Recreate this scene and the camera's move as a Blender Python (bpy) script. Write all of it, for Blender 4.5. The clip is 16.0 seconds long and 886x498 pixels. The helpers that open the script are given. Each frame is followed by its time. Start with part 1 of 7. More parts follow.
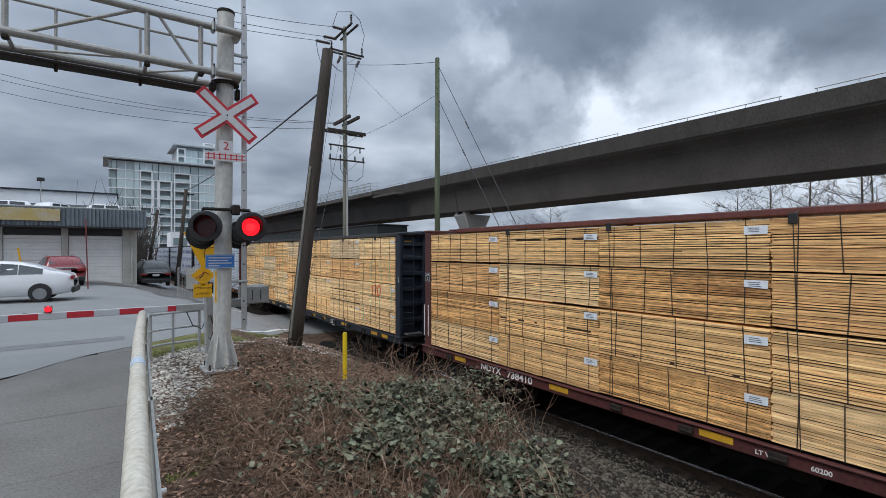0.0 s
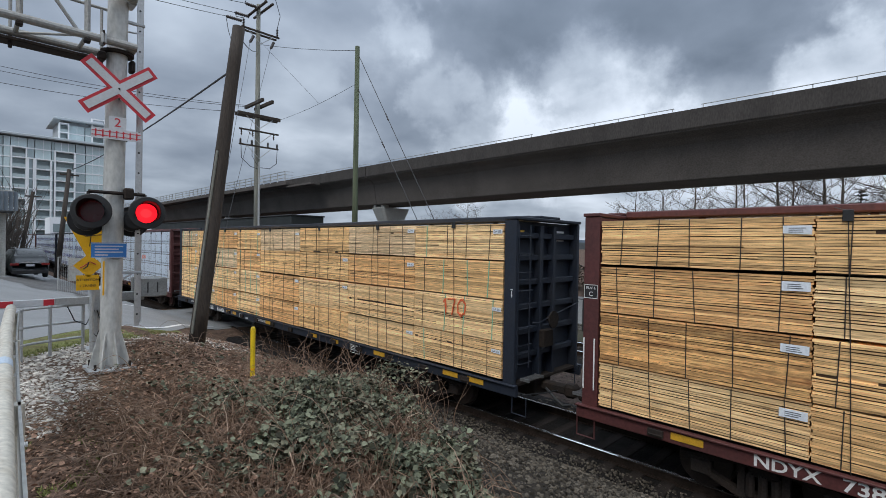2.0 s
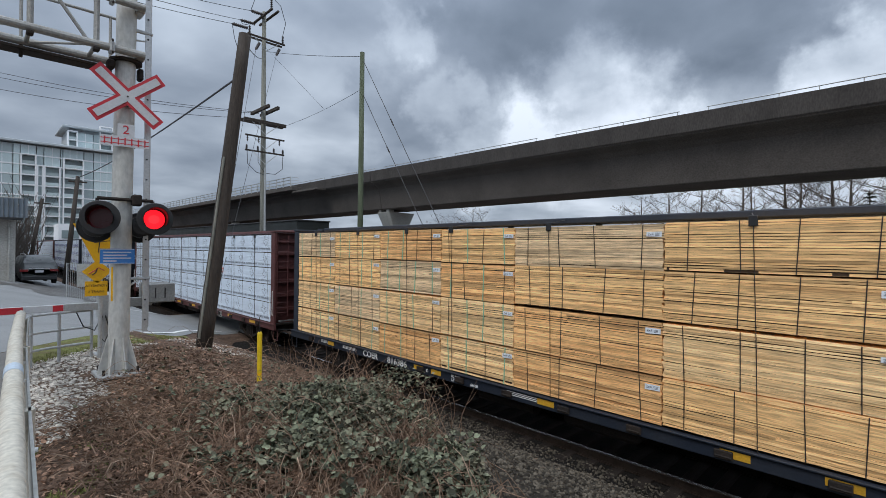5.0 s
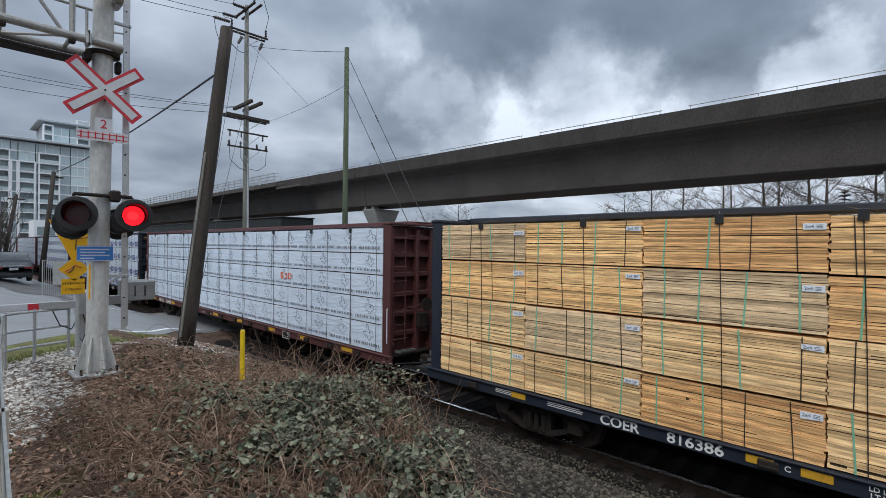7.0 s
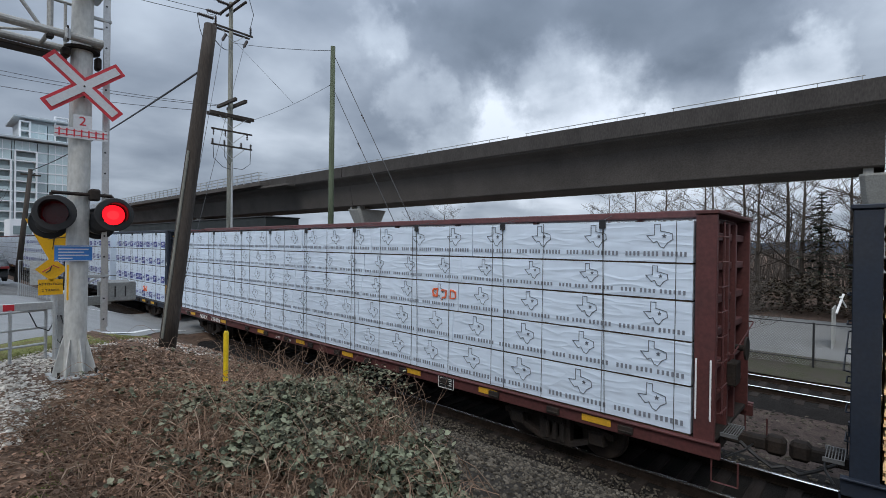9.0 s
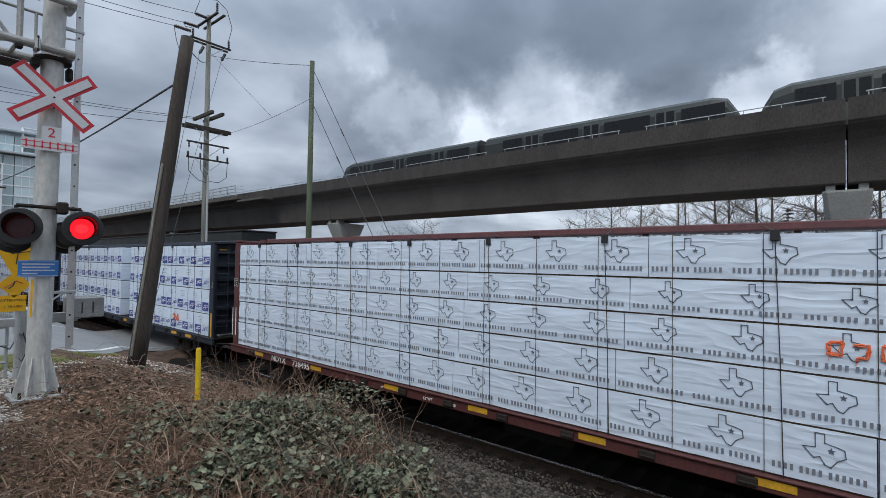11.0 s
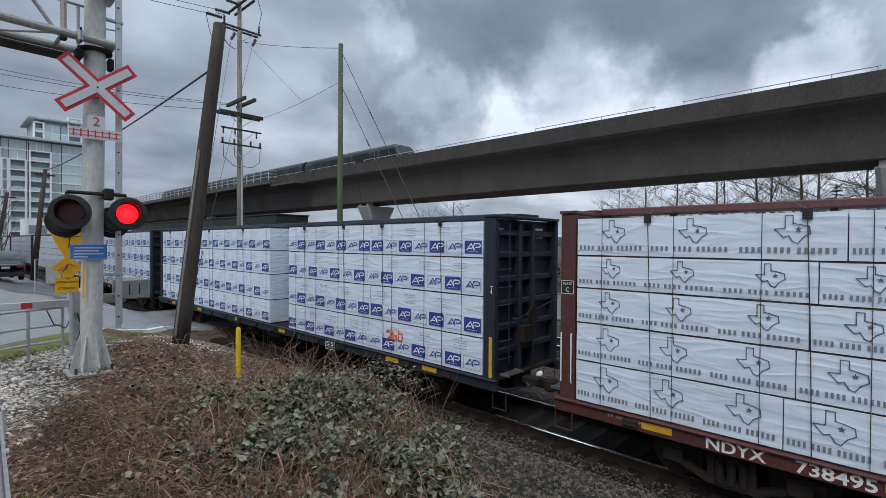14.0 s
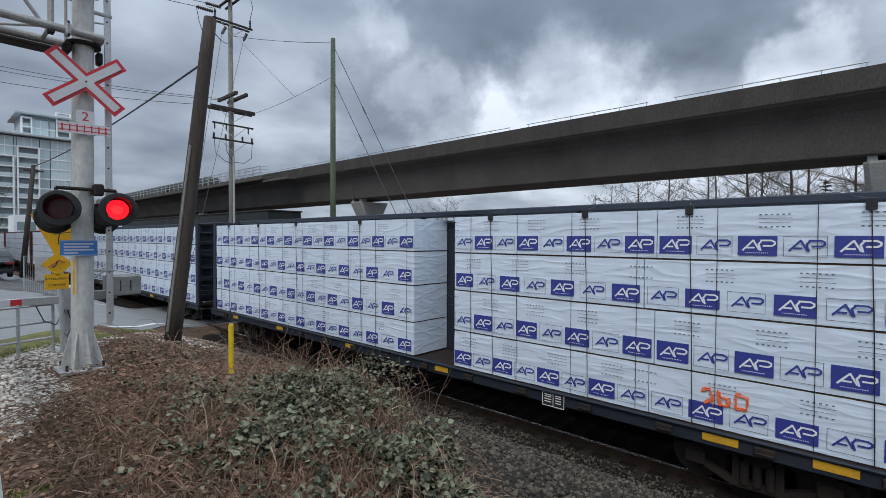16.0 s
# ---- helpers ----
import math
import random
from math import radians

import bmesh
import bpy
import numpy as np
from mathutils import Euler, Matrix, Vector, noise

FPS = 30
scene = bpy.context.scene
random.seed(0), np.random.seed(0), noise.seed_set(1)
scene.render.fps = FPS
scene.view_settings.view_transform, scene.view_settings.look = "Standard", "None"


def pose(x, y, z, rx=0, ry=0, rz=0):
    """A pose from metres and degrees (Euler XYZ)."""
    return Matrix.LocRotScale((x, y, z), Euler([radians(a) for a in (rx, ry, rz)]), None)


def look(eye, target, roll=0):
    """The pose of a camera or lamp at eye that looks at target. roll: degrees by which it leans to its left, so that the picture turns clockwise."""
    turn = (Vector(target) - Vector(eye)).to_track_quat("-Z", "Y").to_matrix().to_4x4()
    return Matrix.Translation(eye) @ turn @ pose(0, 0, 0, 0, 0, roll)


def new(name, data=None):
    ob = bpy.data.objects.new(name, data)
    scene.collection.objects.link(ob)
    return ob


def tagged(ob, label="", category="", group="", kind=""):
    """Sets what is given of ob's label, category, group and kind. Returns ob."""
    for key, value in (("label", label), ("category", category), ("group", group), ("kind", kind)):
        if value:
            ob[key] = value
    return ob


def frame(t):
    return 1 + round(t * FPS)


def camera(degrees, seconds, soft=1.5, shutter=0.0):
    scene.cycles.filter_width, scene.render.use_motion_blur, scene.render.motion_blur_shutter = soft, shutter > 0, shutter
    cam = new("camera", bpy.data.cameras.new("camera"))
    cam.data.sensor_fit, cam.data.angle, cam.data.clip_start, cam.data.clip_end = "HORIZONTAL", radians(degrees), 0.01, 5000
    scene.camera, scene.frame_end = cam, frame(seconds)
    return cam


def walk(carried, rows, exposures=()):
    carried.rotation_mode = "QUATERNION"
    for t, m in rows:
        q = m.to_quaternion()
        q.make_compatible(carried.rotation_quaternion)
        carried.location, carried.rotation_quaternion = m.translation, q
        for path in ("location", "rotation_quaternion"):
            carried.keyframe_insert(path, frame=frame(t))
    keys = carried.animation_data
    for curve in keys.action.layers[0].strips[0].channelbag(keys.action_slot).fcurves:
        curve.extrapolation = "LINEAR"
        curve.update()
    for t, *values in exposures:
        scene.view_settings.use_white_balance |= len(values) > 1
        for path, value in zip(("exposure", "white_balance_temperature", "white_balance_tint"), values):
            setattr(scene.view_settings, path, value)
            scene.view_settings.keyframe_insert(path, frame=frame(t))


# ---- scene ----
# The world: z = 0 is the top of the rails, the tracks run along y, the train rolls towards -y.
cam = camera(85.7, 16.0, soft=0.85)
PATH = [
    (0.0, pose(0.000, 0.000, 4.030, 90.20, 0.06, -35.39)),
    (0.5, pose(0.004, 0.003, 4.033, 90.15, -0.33, -37.99)),
    (1.0, pose(0.005, -0.009, 4.032, 89.93, -0.70, -41.01)),
    (1.5, pose(0.016, -0.016, 4.027, 89.71, -0.94, -43.54)),
    (2.0, pose(0.019, -0.013, 4.021, 89.52, -0.98, -45.18)),
    (2.5, pose(0.016, -0.004, 4.028, 89.49, -0.91, -45.81)),
    (3.0, pose(0.015, -0.001, 4.023, 89.62, -0.77, -45.59)),
    (3.5, pose(0.021, -0.001, 4.021, 89.87, -0.64, -44.94)),
    (4.0, pose(0.018, -0.006, 4.021, 90.09, -0.54, -44.34)),
    (6.5, pose(0.009, -0.008, 4.024, 89.72, -0.85, -45.68)),
    (7.0, pose(0.018, -0.011, 4.021, 89.70, -0.69, -46.30)),
    (7.5, pose(0.018, -0.008, 4.021, 89.73, -0.56, -46.87)),
    (8.0, pose(0.025, -0.021, 4.017, 89.74, -0.42, -47.22)),
    (8.5, pose(0.020, -0.015, 4.027, 89.76, -0.64, -47.60)),
    (9.0, pose(0.020, -0.008, 4.026, 89.74, -0.81, -47.94)),
    (11.5, pose(0.022, -0.025, 4.033, 91.71, -0.77, -50.63)),
    (12.0, pose(0.008, -0.020, 4.032, 91.35, -0.68, -49.78)),
    (12.5, pose(0.005, -0.018, 4.033, 90.69, -0.61, -48.40)),
    (13.0, pose(0.008, -0.024, 4.024, 90.01, -0.47, -47.19)),
    (13.5, pose(0.001, -0.014, 4.025, 89.54, -0.43, -46.73)),
    (14.0, pose(0.003, -0.019, 4.024, 89.30, -0.43, -46.88)),
    (14.5, pose(-0.002, -0.010, 4.019, 89.16, -0.41, -47.39)),
    (15.0, pose(-0.001, -0.020, 4.022, 89.04, -0.40, -47.78)),
    (15.5, pose(-0.005, -0.033, 4.019, 88.94, -0.33, -47.87)),
    (16.0, pose(-0.001, -0.037, 4.016, 88.80, -0.29, -47.65)),
]
walk(cam, PATH, exposures=((0.0, 0.0), (16.0, 0.0)))


# ---------- sky and sun: heavy broken overcast ----------
def make_world():
    w = bpy.data.worlds.new("overcast_sky")
    scene.world = w
    w.use_nodes = True
    nt = w.node_tree
    nt.nodes.clear()
    N = nt.nodes.new
    L = nt.links.new
    out = N("ShaderNodeOutputWorld")
    co = N("ShaderNodeTexCoord")
    sep = N("ShaderNodeSeparateXYZ")
    L(co.outputs["Generated"], sep.inputs[0])

    def math_node(op, a, b=None, clamp=False):
        n = N("ShaderNodeMath")
        n.operation = op
        n.use_clamp = clamp
        for i, v in enumerate((a, b)):
            if v is None:
                continue
            if isinstance(v, (int, float)):
                n.inputs[i].default_value = v
            else:
                L(v, n.inputs[i])
        return n.outputs[0]

    # cloud layer: direction projected on a flat ceiling
    den = math_node("MAXIMUM", math_node("ADD", sep.outputs[2], 0.22), 0.08)
    px = math_node("DIVIDE", sep.outputs[0], den)
    py = math_node("DIVIDE", sep.outputs[1], den)
    comb = N("ShaderNodeCombineXYZ")
    L(px, comb.inputs[0])
    L(py, comb.inputs[1])

    def noise_tex(scale, detail, rough, dist, off):
        mp = N("ShaderNodeMapping")
        mp.inputs["Location"].default_value = off
        L(comb.outputs[0], mp.inputs[0])
        n = N("ShaderNodeTexNoise")
        n.inputs["Scale"].default_value = scale
        n.inputs["Detail"].default_value = detail
        n.inputs["Roughness"].default_value = rough
        n.inputs["Distortion"].default_value = dist
        L(mp.outputs[0], n.inputs[0])
        return n.outputs[0]

    big = noise_tex(0.85, 4, 0.5, 0.1, SKY_OFF)
    mid = noise_tex(2.3, 7, 0.48, 0.15, (4.7, 1.3, 0))
    mix = math_node("ADD", 0.19, math_node("ADD", math_node("MULTIPLY", big, 0.36), math_node("MULTIPLY", mid, 0.26)))
    ramp = N("ShaderNodeValToRGB")
    els = ramp.color_ramp.elements
    els[0].position, els[0].color = 0.37, (0.150, 0.190, 0.252, 1)
    els[1].position, els[1].color = 0.70, (0.84, 0.93, 1.06, 1)
    for p, c in ((0.45, (0.222, 0.272, 0.352, 1)), (0.52, (0.325, 0.385, 0.478, 1)), (0.59, (0.475, 0.55, 0.655, 1))):
        e = els.new(p)
        e.color = c
    # banks and gaps of the cloud: direction, outer and inner radius in degrees, thinner (+) or denser (-)
    warp = N("ShaderNodeTexNoise")
    warp.inputs["Scale"].default_value, warp.inputs["Detail"].default_value, warp.inputs["Roughness"].default_value = 6.5, 6, 0.58
    L(co.outputs["Generated"], warp.inputs[0])
    shift = N("ShaderNodeVectorMath")
    shift.operation = "MULTIPLY_ADD"
    L(warp.outputs["Color"], shift.inputs[0])
    shift.inputs[1].default_value = (0.34, 0.34, 0.26)
    shift.inputs[2].default_value = (-0.17, -0.17, -0.13)
    moved_dir = N("ShaderNodeVectorMath")
    L(co.outputs["Generated"], moved_dir.inputs[0])
    L(shift.outputs[0], moved_dir.inputs[1])
    unit = N("ShaderNodeVectorMath")
    unit.operation = "NORMALIZE"
    L(moved_dir.outputs[0], unit.inputs[0])
    bank = 0.0
    for way, outer, inner, amount in CLOUDS:
        dot = N("ShaderNodeVectorMath")
        dot.operation = "DOT_PRODUCT"
        L(unit.outputs[0], dot.inputs[0])
        dot.inputs[1].default_value = way
        lobe = N("ShaderNodeMapRange")
        lobe.interpolation_type = "SMOOTHSTEP"
        lobe.inputs["From Min"].default_value, lobe.inputs["From Max"].default_value = math.cos(radians(outer)), math.cos(radians(inner))
        lobe.inputs["To Max"].default_value = amount
        L(dot.outputs["Value"], lobe.inputs[0])
        bank = math_node("ADD", lobe.outputs[0], bank)
    # the cloud thins out towards +x
    thin = math_node("MULTIPLY", math_node("POWER", math_node("MAXIMUM", sep.outputs[0], 0.0), 6.0), 0.085)
    base = math_node("ADD", math_node("ADD", math_node("ADD", mix, SKY_BIAS), bank), thin)
    L(base, ramp.inputs[0])
    # overcast skies grow brighter towards the zenith
    up = math_node("MAXIMUM", sep.outputs[2], 0.0)
    zen = math_node("ADD", 0.9, math_node("MULTIPLY", math_node("POWER", up, 2.0), ZENITH))
    sky = N("ShaderNodeTexSky")
    sky.sky_type = "NISHITA"
    sky.sun_disc = False
    sky.sun_elevation, sky.sun_rotation = radians(SUN_EL), radians(SUN_ROT)
    bg = N("ShaderNodeBackground")
    bg2 = N("ShaderNodeBackground")
    L(ramp.outputs[0], bg.inputs[0])
    L(zen, bg.inputs[1])
    L(sky.outputs[0], bg2.inputs[0])
    bg2.inputs[1].default_value = 0.05
    mx = N("ShaderNodeMixShader")
    mx.inputs[0].default_value = 0.93
    L(bg2.outputs[0], mx.inputs[1])
    L(bg.outputs[0], mx.inputs[2])
    L(mx.outputs[0], out.inputs[0])


SKY_OFF = (7.4, 3.1, 0)
SKY_BIAS = 0.058
CLOUDS = [
    ((0.805, 0.355, 0.476), 24, 6, -0.112),
    ((0.715, 0.584, 0.383), 11, 3, -0.028),
    ((0.869, 0.283, 0.406), 13, 2, -0.06),
    ((0.591, 0.689, 0.419), 10, 2, -0.015),
    ((0.655, 0.719, 0.231), 11, 5, -0.065),
    ((0.84, 0.473, 0.267), 10, 2, 0.15),
    ((0.78, 0.593, 0.201), 9, 2, 0.11),
    ((0.661, 0.688, 0.301), 4.5, 1, 0.08),
    ((0.959, 0.113, 0.262), 5.5, 1, 0.10),
    ((0.93, 0.147, 0.336), 12, 3, -0.012),
    ((0.581, 0.694, 0.424), 4, 0.5, 0.07),
    ((0.915, 0.338, 0.219), 9, 2, 0.05),
    ((-0.09, 0.988, 0.128), 20, 5, -0.035),
    ((0.212, 0.943, 0.257), 17, 4, -0.03),
]
ZENITH = 2.4
SUN_EL, SUN_ROT = 52, 215
make_world()
sun_data = bpy.data.lights.new("sun", "SUN")
sun_data.energy = 1.4
sun_data.angle = radians(25)
sun_data.color = (1.0, 0.96, 0.9)
sun = new("sun", sun_data)
sun.matrix_world = look((0, 0, 60), (0.75 * 60, 0.3 * 60, 0), 0)


# ---------- mesh helpers ----------
class Mesh:
    """Gathers faces for one mesh."""

    def __init__(self):
        self.v, self.f = [], []

    def quad(self, a, b, c, d):
        n = len(self.v)
        self.v += [a, b, c, d]
        self.f.append((n, n + 1, n + 2, n + 3))
        return self

    def poly(self, pts):
        n = len(self.v)
        self.v += [tuple(p) for p in pts]
        self.f.append(tuple(range(n, n + len(pts))))
        return self

    def box(self, x0, y0, z0, x1, y1, z1, m=None):
        n = len(self.v)
        p = [(x, y, z) for x in (x0, x1) for y in (y0, y1) for z in (z0, z1)]
        if m is not None:
            p = [tuple(m @ Vector(q)) for q in p]
        self.v += p
        self.f += [tuple(n + i for i in q) for q in ((0, 1, 3, 2), (4, 6, 7, 5), (0, 4, 5, 1), (2, 3, 7, 6), (0, 2, 6, 4), (1, 5, 7, 3))]
        return self

    def cbox(self, x0, y0, z0, x1, y1, z1, c=0.02, m=None):
        """A box with chamfered edges."""
        n = len(self.v)
        pts, idx = [], {}
        lo, hi = (x0, y0, z0), (x1, y1, z1)
        for sx in (0, 1):
            for sy in (0, 1):
                for sz in (0, 1):
                    s = (sx, sy, sz)
                    for ax in range(3):
                        q = []
                        for k in range(3):
                            e = hi[k] if s[k] else lo[k]
                            q.append(e if k == ax else e + (-c if s[k] else c))
                        idx[(s, ax)] = n + len(pts)
                        pts.append(tuple(q))
        if m is not None:
            pts = [tuple(m @ Vector(q)) for q in pts]
        self.v += pts
        S = lambda ax, v, a, b: tuple(v if k == ax else (a if k == (ax + 1) % 3 else b) for k in range(3))
        for ax in range(3):
            for v in (0, 1):
                loop = [idx[(S(ax, v, a, b), ax)] for a, b in ((0, 0), (1, 0), (1, 1), (0, 1))]
                self.f.append(tuple(loop if v else loop[::-1]))
        for ax in range(3):
            b1, b2 = (ax + 1) % 3, (ax + 2) % 3
            for a in (0, 1):
                for b in (0, 1):
                    s0 = [0, 0, 0]
                    s0[b1], s0[b2] = a, b
                    s1 = list(s0)
                    s1[ax] = 1
                    s0, s1 = tuple(s0), tuple(s1)
                    loop = (idx[(s0, b1)], idx[(s1, b1)], idx[(s1, b2)], idx[(s0, b2)])
                    self.f.append(loop if (a ^ b) == 0 else loop[::-1])
        for s in [(a, b, d) for a in (0, 1) for b in (0, 1) for d in (0, 1)]:
            loop = tuple(idx[(s, k)] for k in range(3))
            self.f.append(loop if sum(s) % 2 else loop[::-1])
        return self

    def tube(self, pts, r, seg=8, cap=True):
        """A round bar along points; r: one radius or one a point."""
        pts = [Vector(p) for p in pts]
        rs = r if isinstance(r, (list, tuple)) else [r] * len(pts)
        n = len(self.v)
        ref = None
        for i, p in enumerate(pts):
            d = (pts[min(i + 1, len(pts) - 1)] - pts[max(i - 1, 0)]).normalized()
            if ref is None:
                ref = Vector((0, 0, 1)) if abs(d.z) < 0.9 else Vector((1, 0, 0))
            a = d.cross(ref).normalized()
            b = d.cross(a).normalized()
            for k in range(seg):
                t = 2 * math.pi * k / seg
                self.v.append(tuple(p + (a * math.cos(t) + b * math.sin(t)) * rs[i]))
        for i in range(len(pts) - 1):
            for k in range(seg):
                q = (k + 1) % seg
                self.f.append((n + i * seg + k, n + i * seg + q, n + (i + 1) * seg + q, n + (i + 1) * seg + k))
        if cap:
            self.f.append(tuple(n + k for k in range(seg))[::-1])
            e = n + (len(pts) - 1) * seg
            self.f.append(tuple(e + k for k in range(seg)))
        return self

    def prism(self, pts, vec):
        """A flat outline pushed along vec."""
        n, k = len(self.v), len(pts)
        vec = Vector(vec)
        self.v += [tuple(p) for p in pts] + [tuple(Vector(p) + vec) for p in pts]
        self.f.append(tuple(range(n, n + k))[::-1])
        self.f.append(tuple(range(n + k, n + 2 * k)))
        for i in range(k):
            j = (i + 1) % k
            self.f.append((n + i, n + j, n + k + j, n + k + i))
        return self

    def rock(self, c, r, rnd, flat=0.7):
        n = len(self.v)
        t = (1 + 5 ** 0.5) / 2
        base = [(-1, t, 0), (1, t, 0), (-1, -t, 0), (1, -t, 0), (0, -1, t), (0, 1, t), (0, -1, -t), (0, 1, -t), (t, 0, -1), (t, 0, 1), (-t, 0, -1), (-t, 0, 1)]
        tri = ((0, 11, 5), (0, 5, 1), (0, 1, 7), (0, 7, 10), (0, 10, 11), (1, 5, 9), (5, 11, 4), (11, 10, 2), (10, 7, 6), (7, 1, 8),
               (3, 9, 4), (3, 4, 2), (3, 2, 6), (3, 6, 8), (3, 8, 9), (4, 9, 5), (2, 4, 11), (6, 2, 10), (8, 6, 7), (9, 8, 1))
        a = rnd.random() * 6.28
        ca, sa = math.cos(a), math.sin(a)
        ex = 0.75 + 0.6 * rnd.random()
        for x, y, z in base:
            k = r / 1.9 * (0.72 + 0.5 * rnd.random())
            x, y, z = x * k * ex, y * k, z * k * flat
            self.v.append((c[0] + x * ca - y * sa, c[1] + x * sa + y * ca, c[2] + z))
        self.f += [tuple(n + i for i in q) for q in tri]
        return self

    def data(self, name, smooth=False):
        me = bpy.data.meshes.new(name)
        me.from_pydata(self.v, [], self.f)
        if smooth:
            me.polygons.foreach_set("use_smooth", [True] * len(me.polygons))
        me.update()
        return me


def part(name, m, material, parent=None, label="", smooth=False, kind=""):
    me = m if isinstance(m, bpy.types.Mesh) else m.data(name, smooth)
    if not me.materials:
        me.materials.append(material)
    ob = new(name, me)
    if parent is not None:
        ob.parent = parent
    if label or kind:
        tagged(ob, label, kind=kind)
    return ob


def thing(name, label, category, group="", at=None, kind=""):
    ob = new(name)
    ob.empty_display_size = 0.2
    if at is not None:
        ob.matrix_basis = at
    return tagged(ob, label, category, group, kind)


def solid(name, m, material, label, category, group="", kind="", smooth=False):
    return tagged(part(name, m, material, smooth=smooth), label, category, group, kind)


def letters(text, size, m, extrude=0.0015, wide=1.0, bold=0.0):
    """A mesh of the built-in font, laid by the pose m, centred."""
    cu = bpy.data.curves.new("letters", "FONT")
    cu.body, cu.size, cu.extrude, cu.offset = text, size, extrude, bold
    cu.align_x, cu.align_y = "CENTER", "CENTER"
    cu.resolution_u = 3
    tmp = bpy.data.objects.new("letters", cu)
    scene.collection.objects.link(tmp)
    dg = bpy.context.evaluated_depsgraph_get()
    me = bpy.data.meshes.new_from_object(tmp.evaluated_get(dg))
    bpy.data.objects.remove(tmp)
    me.transform(m @ Matrix.Diagonal((wide, 1, 1, 1)))
    return me


def side_text(x, y, z):
    """Text on a face that looks towards -x."""
    return Matrix(((0, 0, -1, x), (-1, 0, 0, y), (0, 1, 0, z), (0, 0, 0, 1)))


def sm(x, a, b):
    u = min(max((x - a) / (b - a), 0.0), 1.0)
    return u * u * (3 - 2 * u)


def ground_z(x, y):
    """Height of the land: a bank that falls from the pavement to the track bed."""
    k = sm(y, 12, 19)
    a = 1.6 * (1 - k) - 0.5 * k
    u = min(max((x - a) / (8.0 - a), 0.0), 1.0)
    z = 2.18 * (1 - u ** 1.35)
    cross = sm(y, 20.5, 22.5) * (1 - sm(y, 31, 33))
    low = -0.32 * sm(x, 6.6, 7.9) * (1 - cross)
    return z + low - 0.02 * cross


# ---------- materials ----------
def material(name, color, rough=0.7, metal=0.0, var=0.25, scale=3.0, fine=40.0, bump=0.0, color2=None, island=0.0, objrand=0.0, stretch=(1, 1, 1), spec=0.5, coat=0.0, stain=None):
    """A surface with stains at one scale and grain at another; color2: the stain's colour."""
    m = bpy.data.materials.new(name)
    m.use_nodes = True
    nt = m.node_tree
    bs = nt.nodes["Principled BSDF"]
    N, L = nt.nodes.new, nt.links.new
    bs.inputs["Roughness"].default_value = rough
    bs.inputs["Metallic"].default_value = metal
    bs.inputs["Specular IOR Level"].default_value = spec
    if coat:
        bs.inputs["Coat Weight"].default_value = coat
    co = N("ShaderNodeTexCoord")
    mp = N("ShaderNodeMapping")
    mp.inputs["Scale"].default_value = stretch
    L(co.outputs["Object"], mp.inputs[0])
    n1 = N("ShaderNodeTexNoise")
    n1.inputs["Scale"].default_value = scale
    n1.inputs["Detail"].default_value = 6
    n1.inputs["Roughness"].default_value = 0.6
    n2 = N("ShaderNodeTexNoise")
    n2.inputs["Scale"].default_value = fine
    n2.inputs["Detail"].default_value = 4
    for n in (n1, n2):
        L(mp.outputs[0], n.inputs[0])
    c2 = color2 or tuple(c * 0.45 for c in color)
    r1 = N("ShaderNodeMapRange")
    r1.inputs["From Min"].default_value, r1.inputs["From Max"].default_value = stain or (0.42, 0.72)
    r1.inputs["To Max"].default_value = min(1.0, var * 2)
    L(n1.outputs[0], r1.inputs[0])
    mx = N("ShaderNodeMix")
    mx.data_type = "RGBA"
    mx.inputs[6].default_value, mx.inputs[7].default_value = (*color, 1), (*c2, 1)
    L(r1.outputs[0], mx.inputs[0])
    hsv = N("ShaderNodeHueSaturation")
    L(mx.outputs[2], hsv.inputs["Color"])
    r2 = N("ShaderNodeMapRange")
    r2.inputs["From Min"].default_value, r2.inputs["From Max"].default_value = 0.3, 0.7
    r2.inputs["To Min"].default_value, r2.inputs["To Max"].default_value = 1 - var * 0.7, 1 + var * 0.7
    L(n2.outputs[0], r2.inputs[0])
    val = r2.outputs[0]
    for amount, src in ((island, "ShaderNodeNewGeometry"), (objrand, "ShaderNodeObjectInfo")):
        if amount:
            g = N(src)
            rr = N("ShaderNodeMapRange")
            rr.inputs["To Min"].default_value, rr.inputs["To Max"].default_value = 1 - amount, 1 + amount
            L(g.outputs["Random Per Island" if amount == island and src.endswith("Geometry") else "Random"], rr.inputs[0])
            mu = N("ShaderNodeMath")
            mu.operation = "MULTIPLY"
            L(val, mu.inputs[0])
            L(rr.outputs[0], mu.inputs[1])
            val = mu.outputs[0]
    L(val, hsv.inputs["Value"])
    L(hsv.outputs[0], bs.inputs["Base Color"])
    rg = N("ShaderNodeMapRange")
    rg.inputs["To Min"].default_value, rg.inputs["To Max"].default_value = max(0.05, rough - 0.12), min(1.0, rough + 0.12)
    L(n1.outputs[0], rg.inputs[0])
    L(rg.outputs[0], bs.inputs["Roughness"])
    if bump:
        b = N("ShaderNodeBump")
        b.inputs["Strength"].default_value = min(1.0, bump)
        b.inputs["Distance"].default_value = 0.01 * max(1.0, bump)
        L(n2.outputs[0], b.inputs["Height"])
        L(b.outputs[0], bs.inputs["Normal"])
    return m


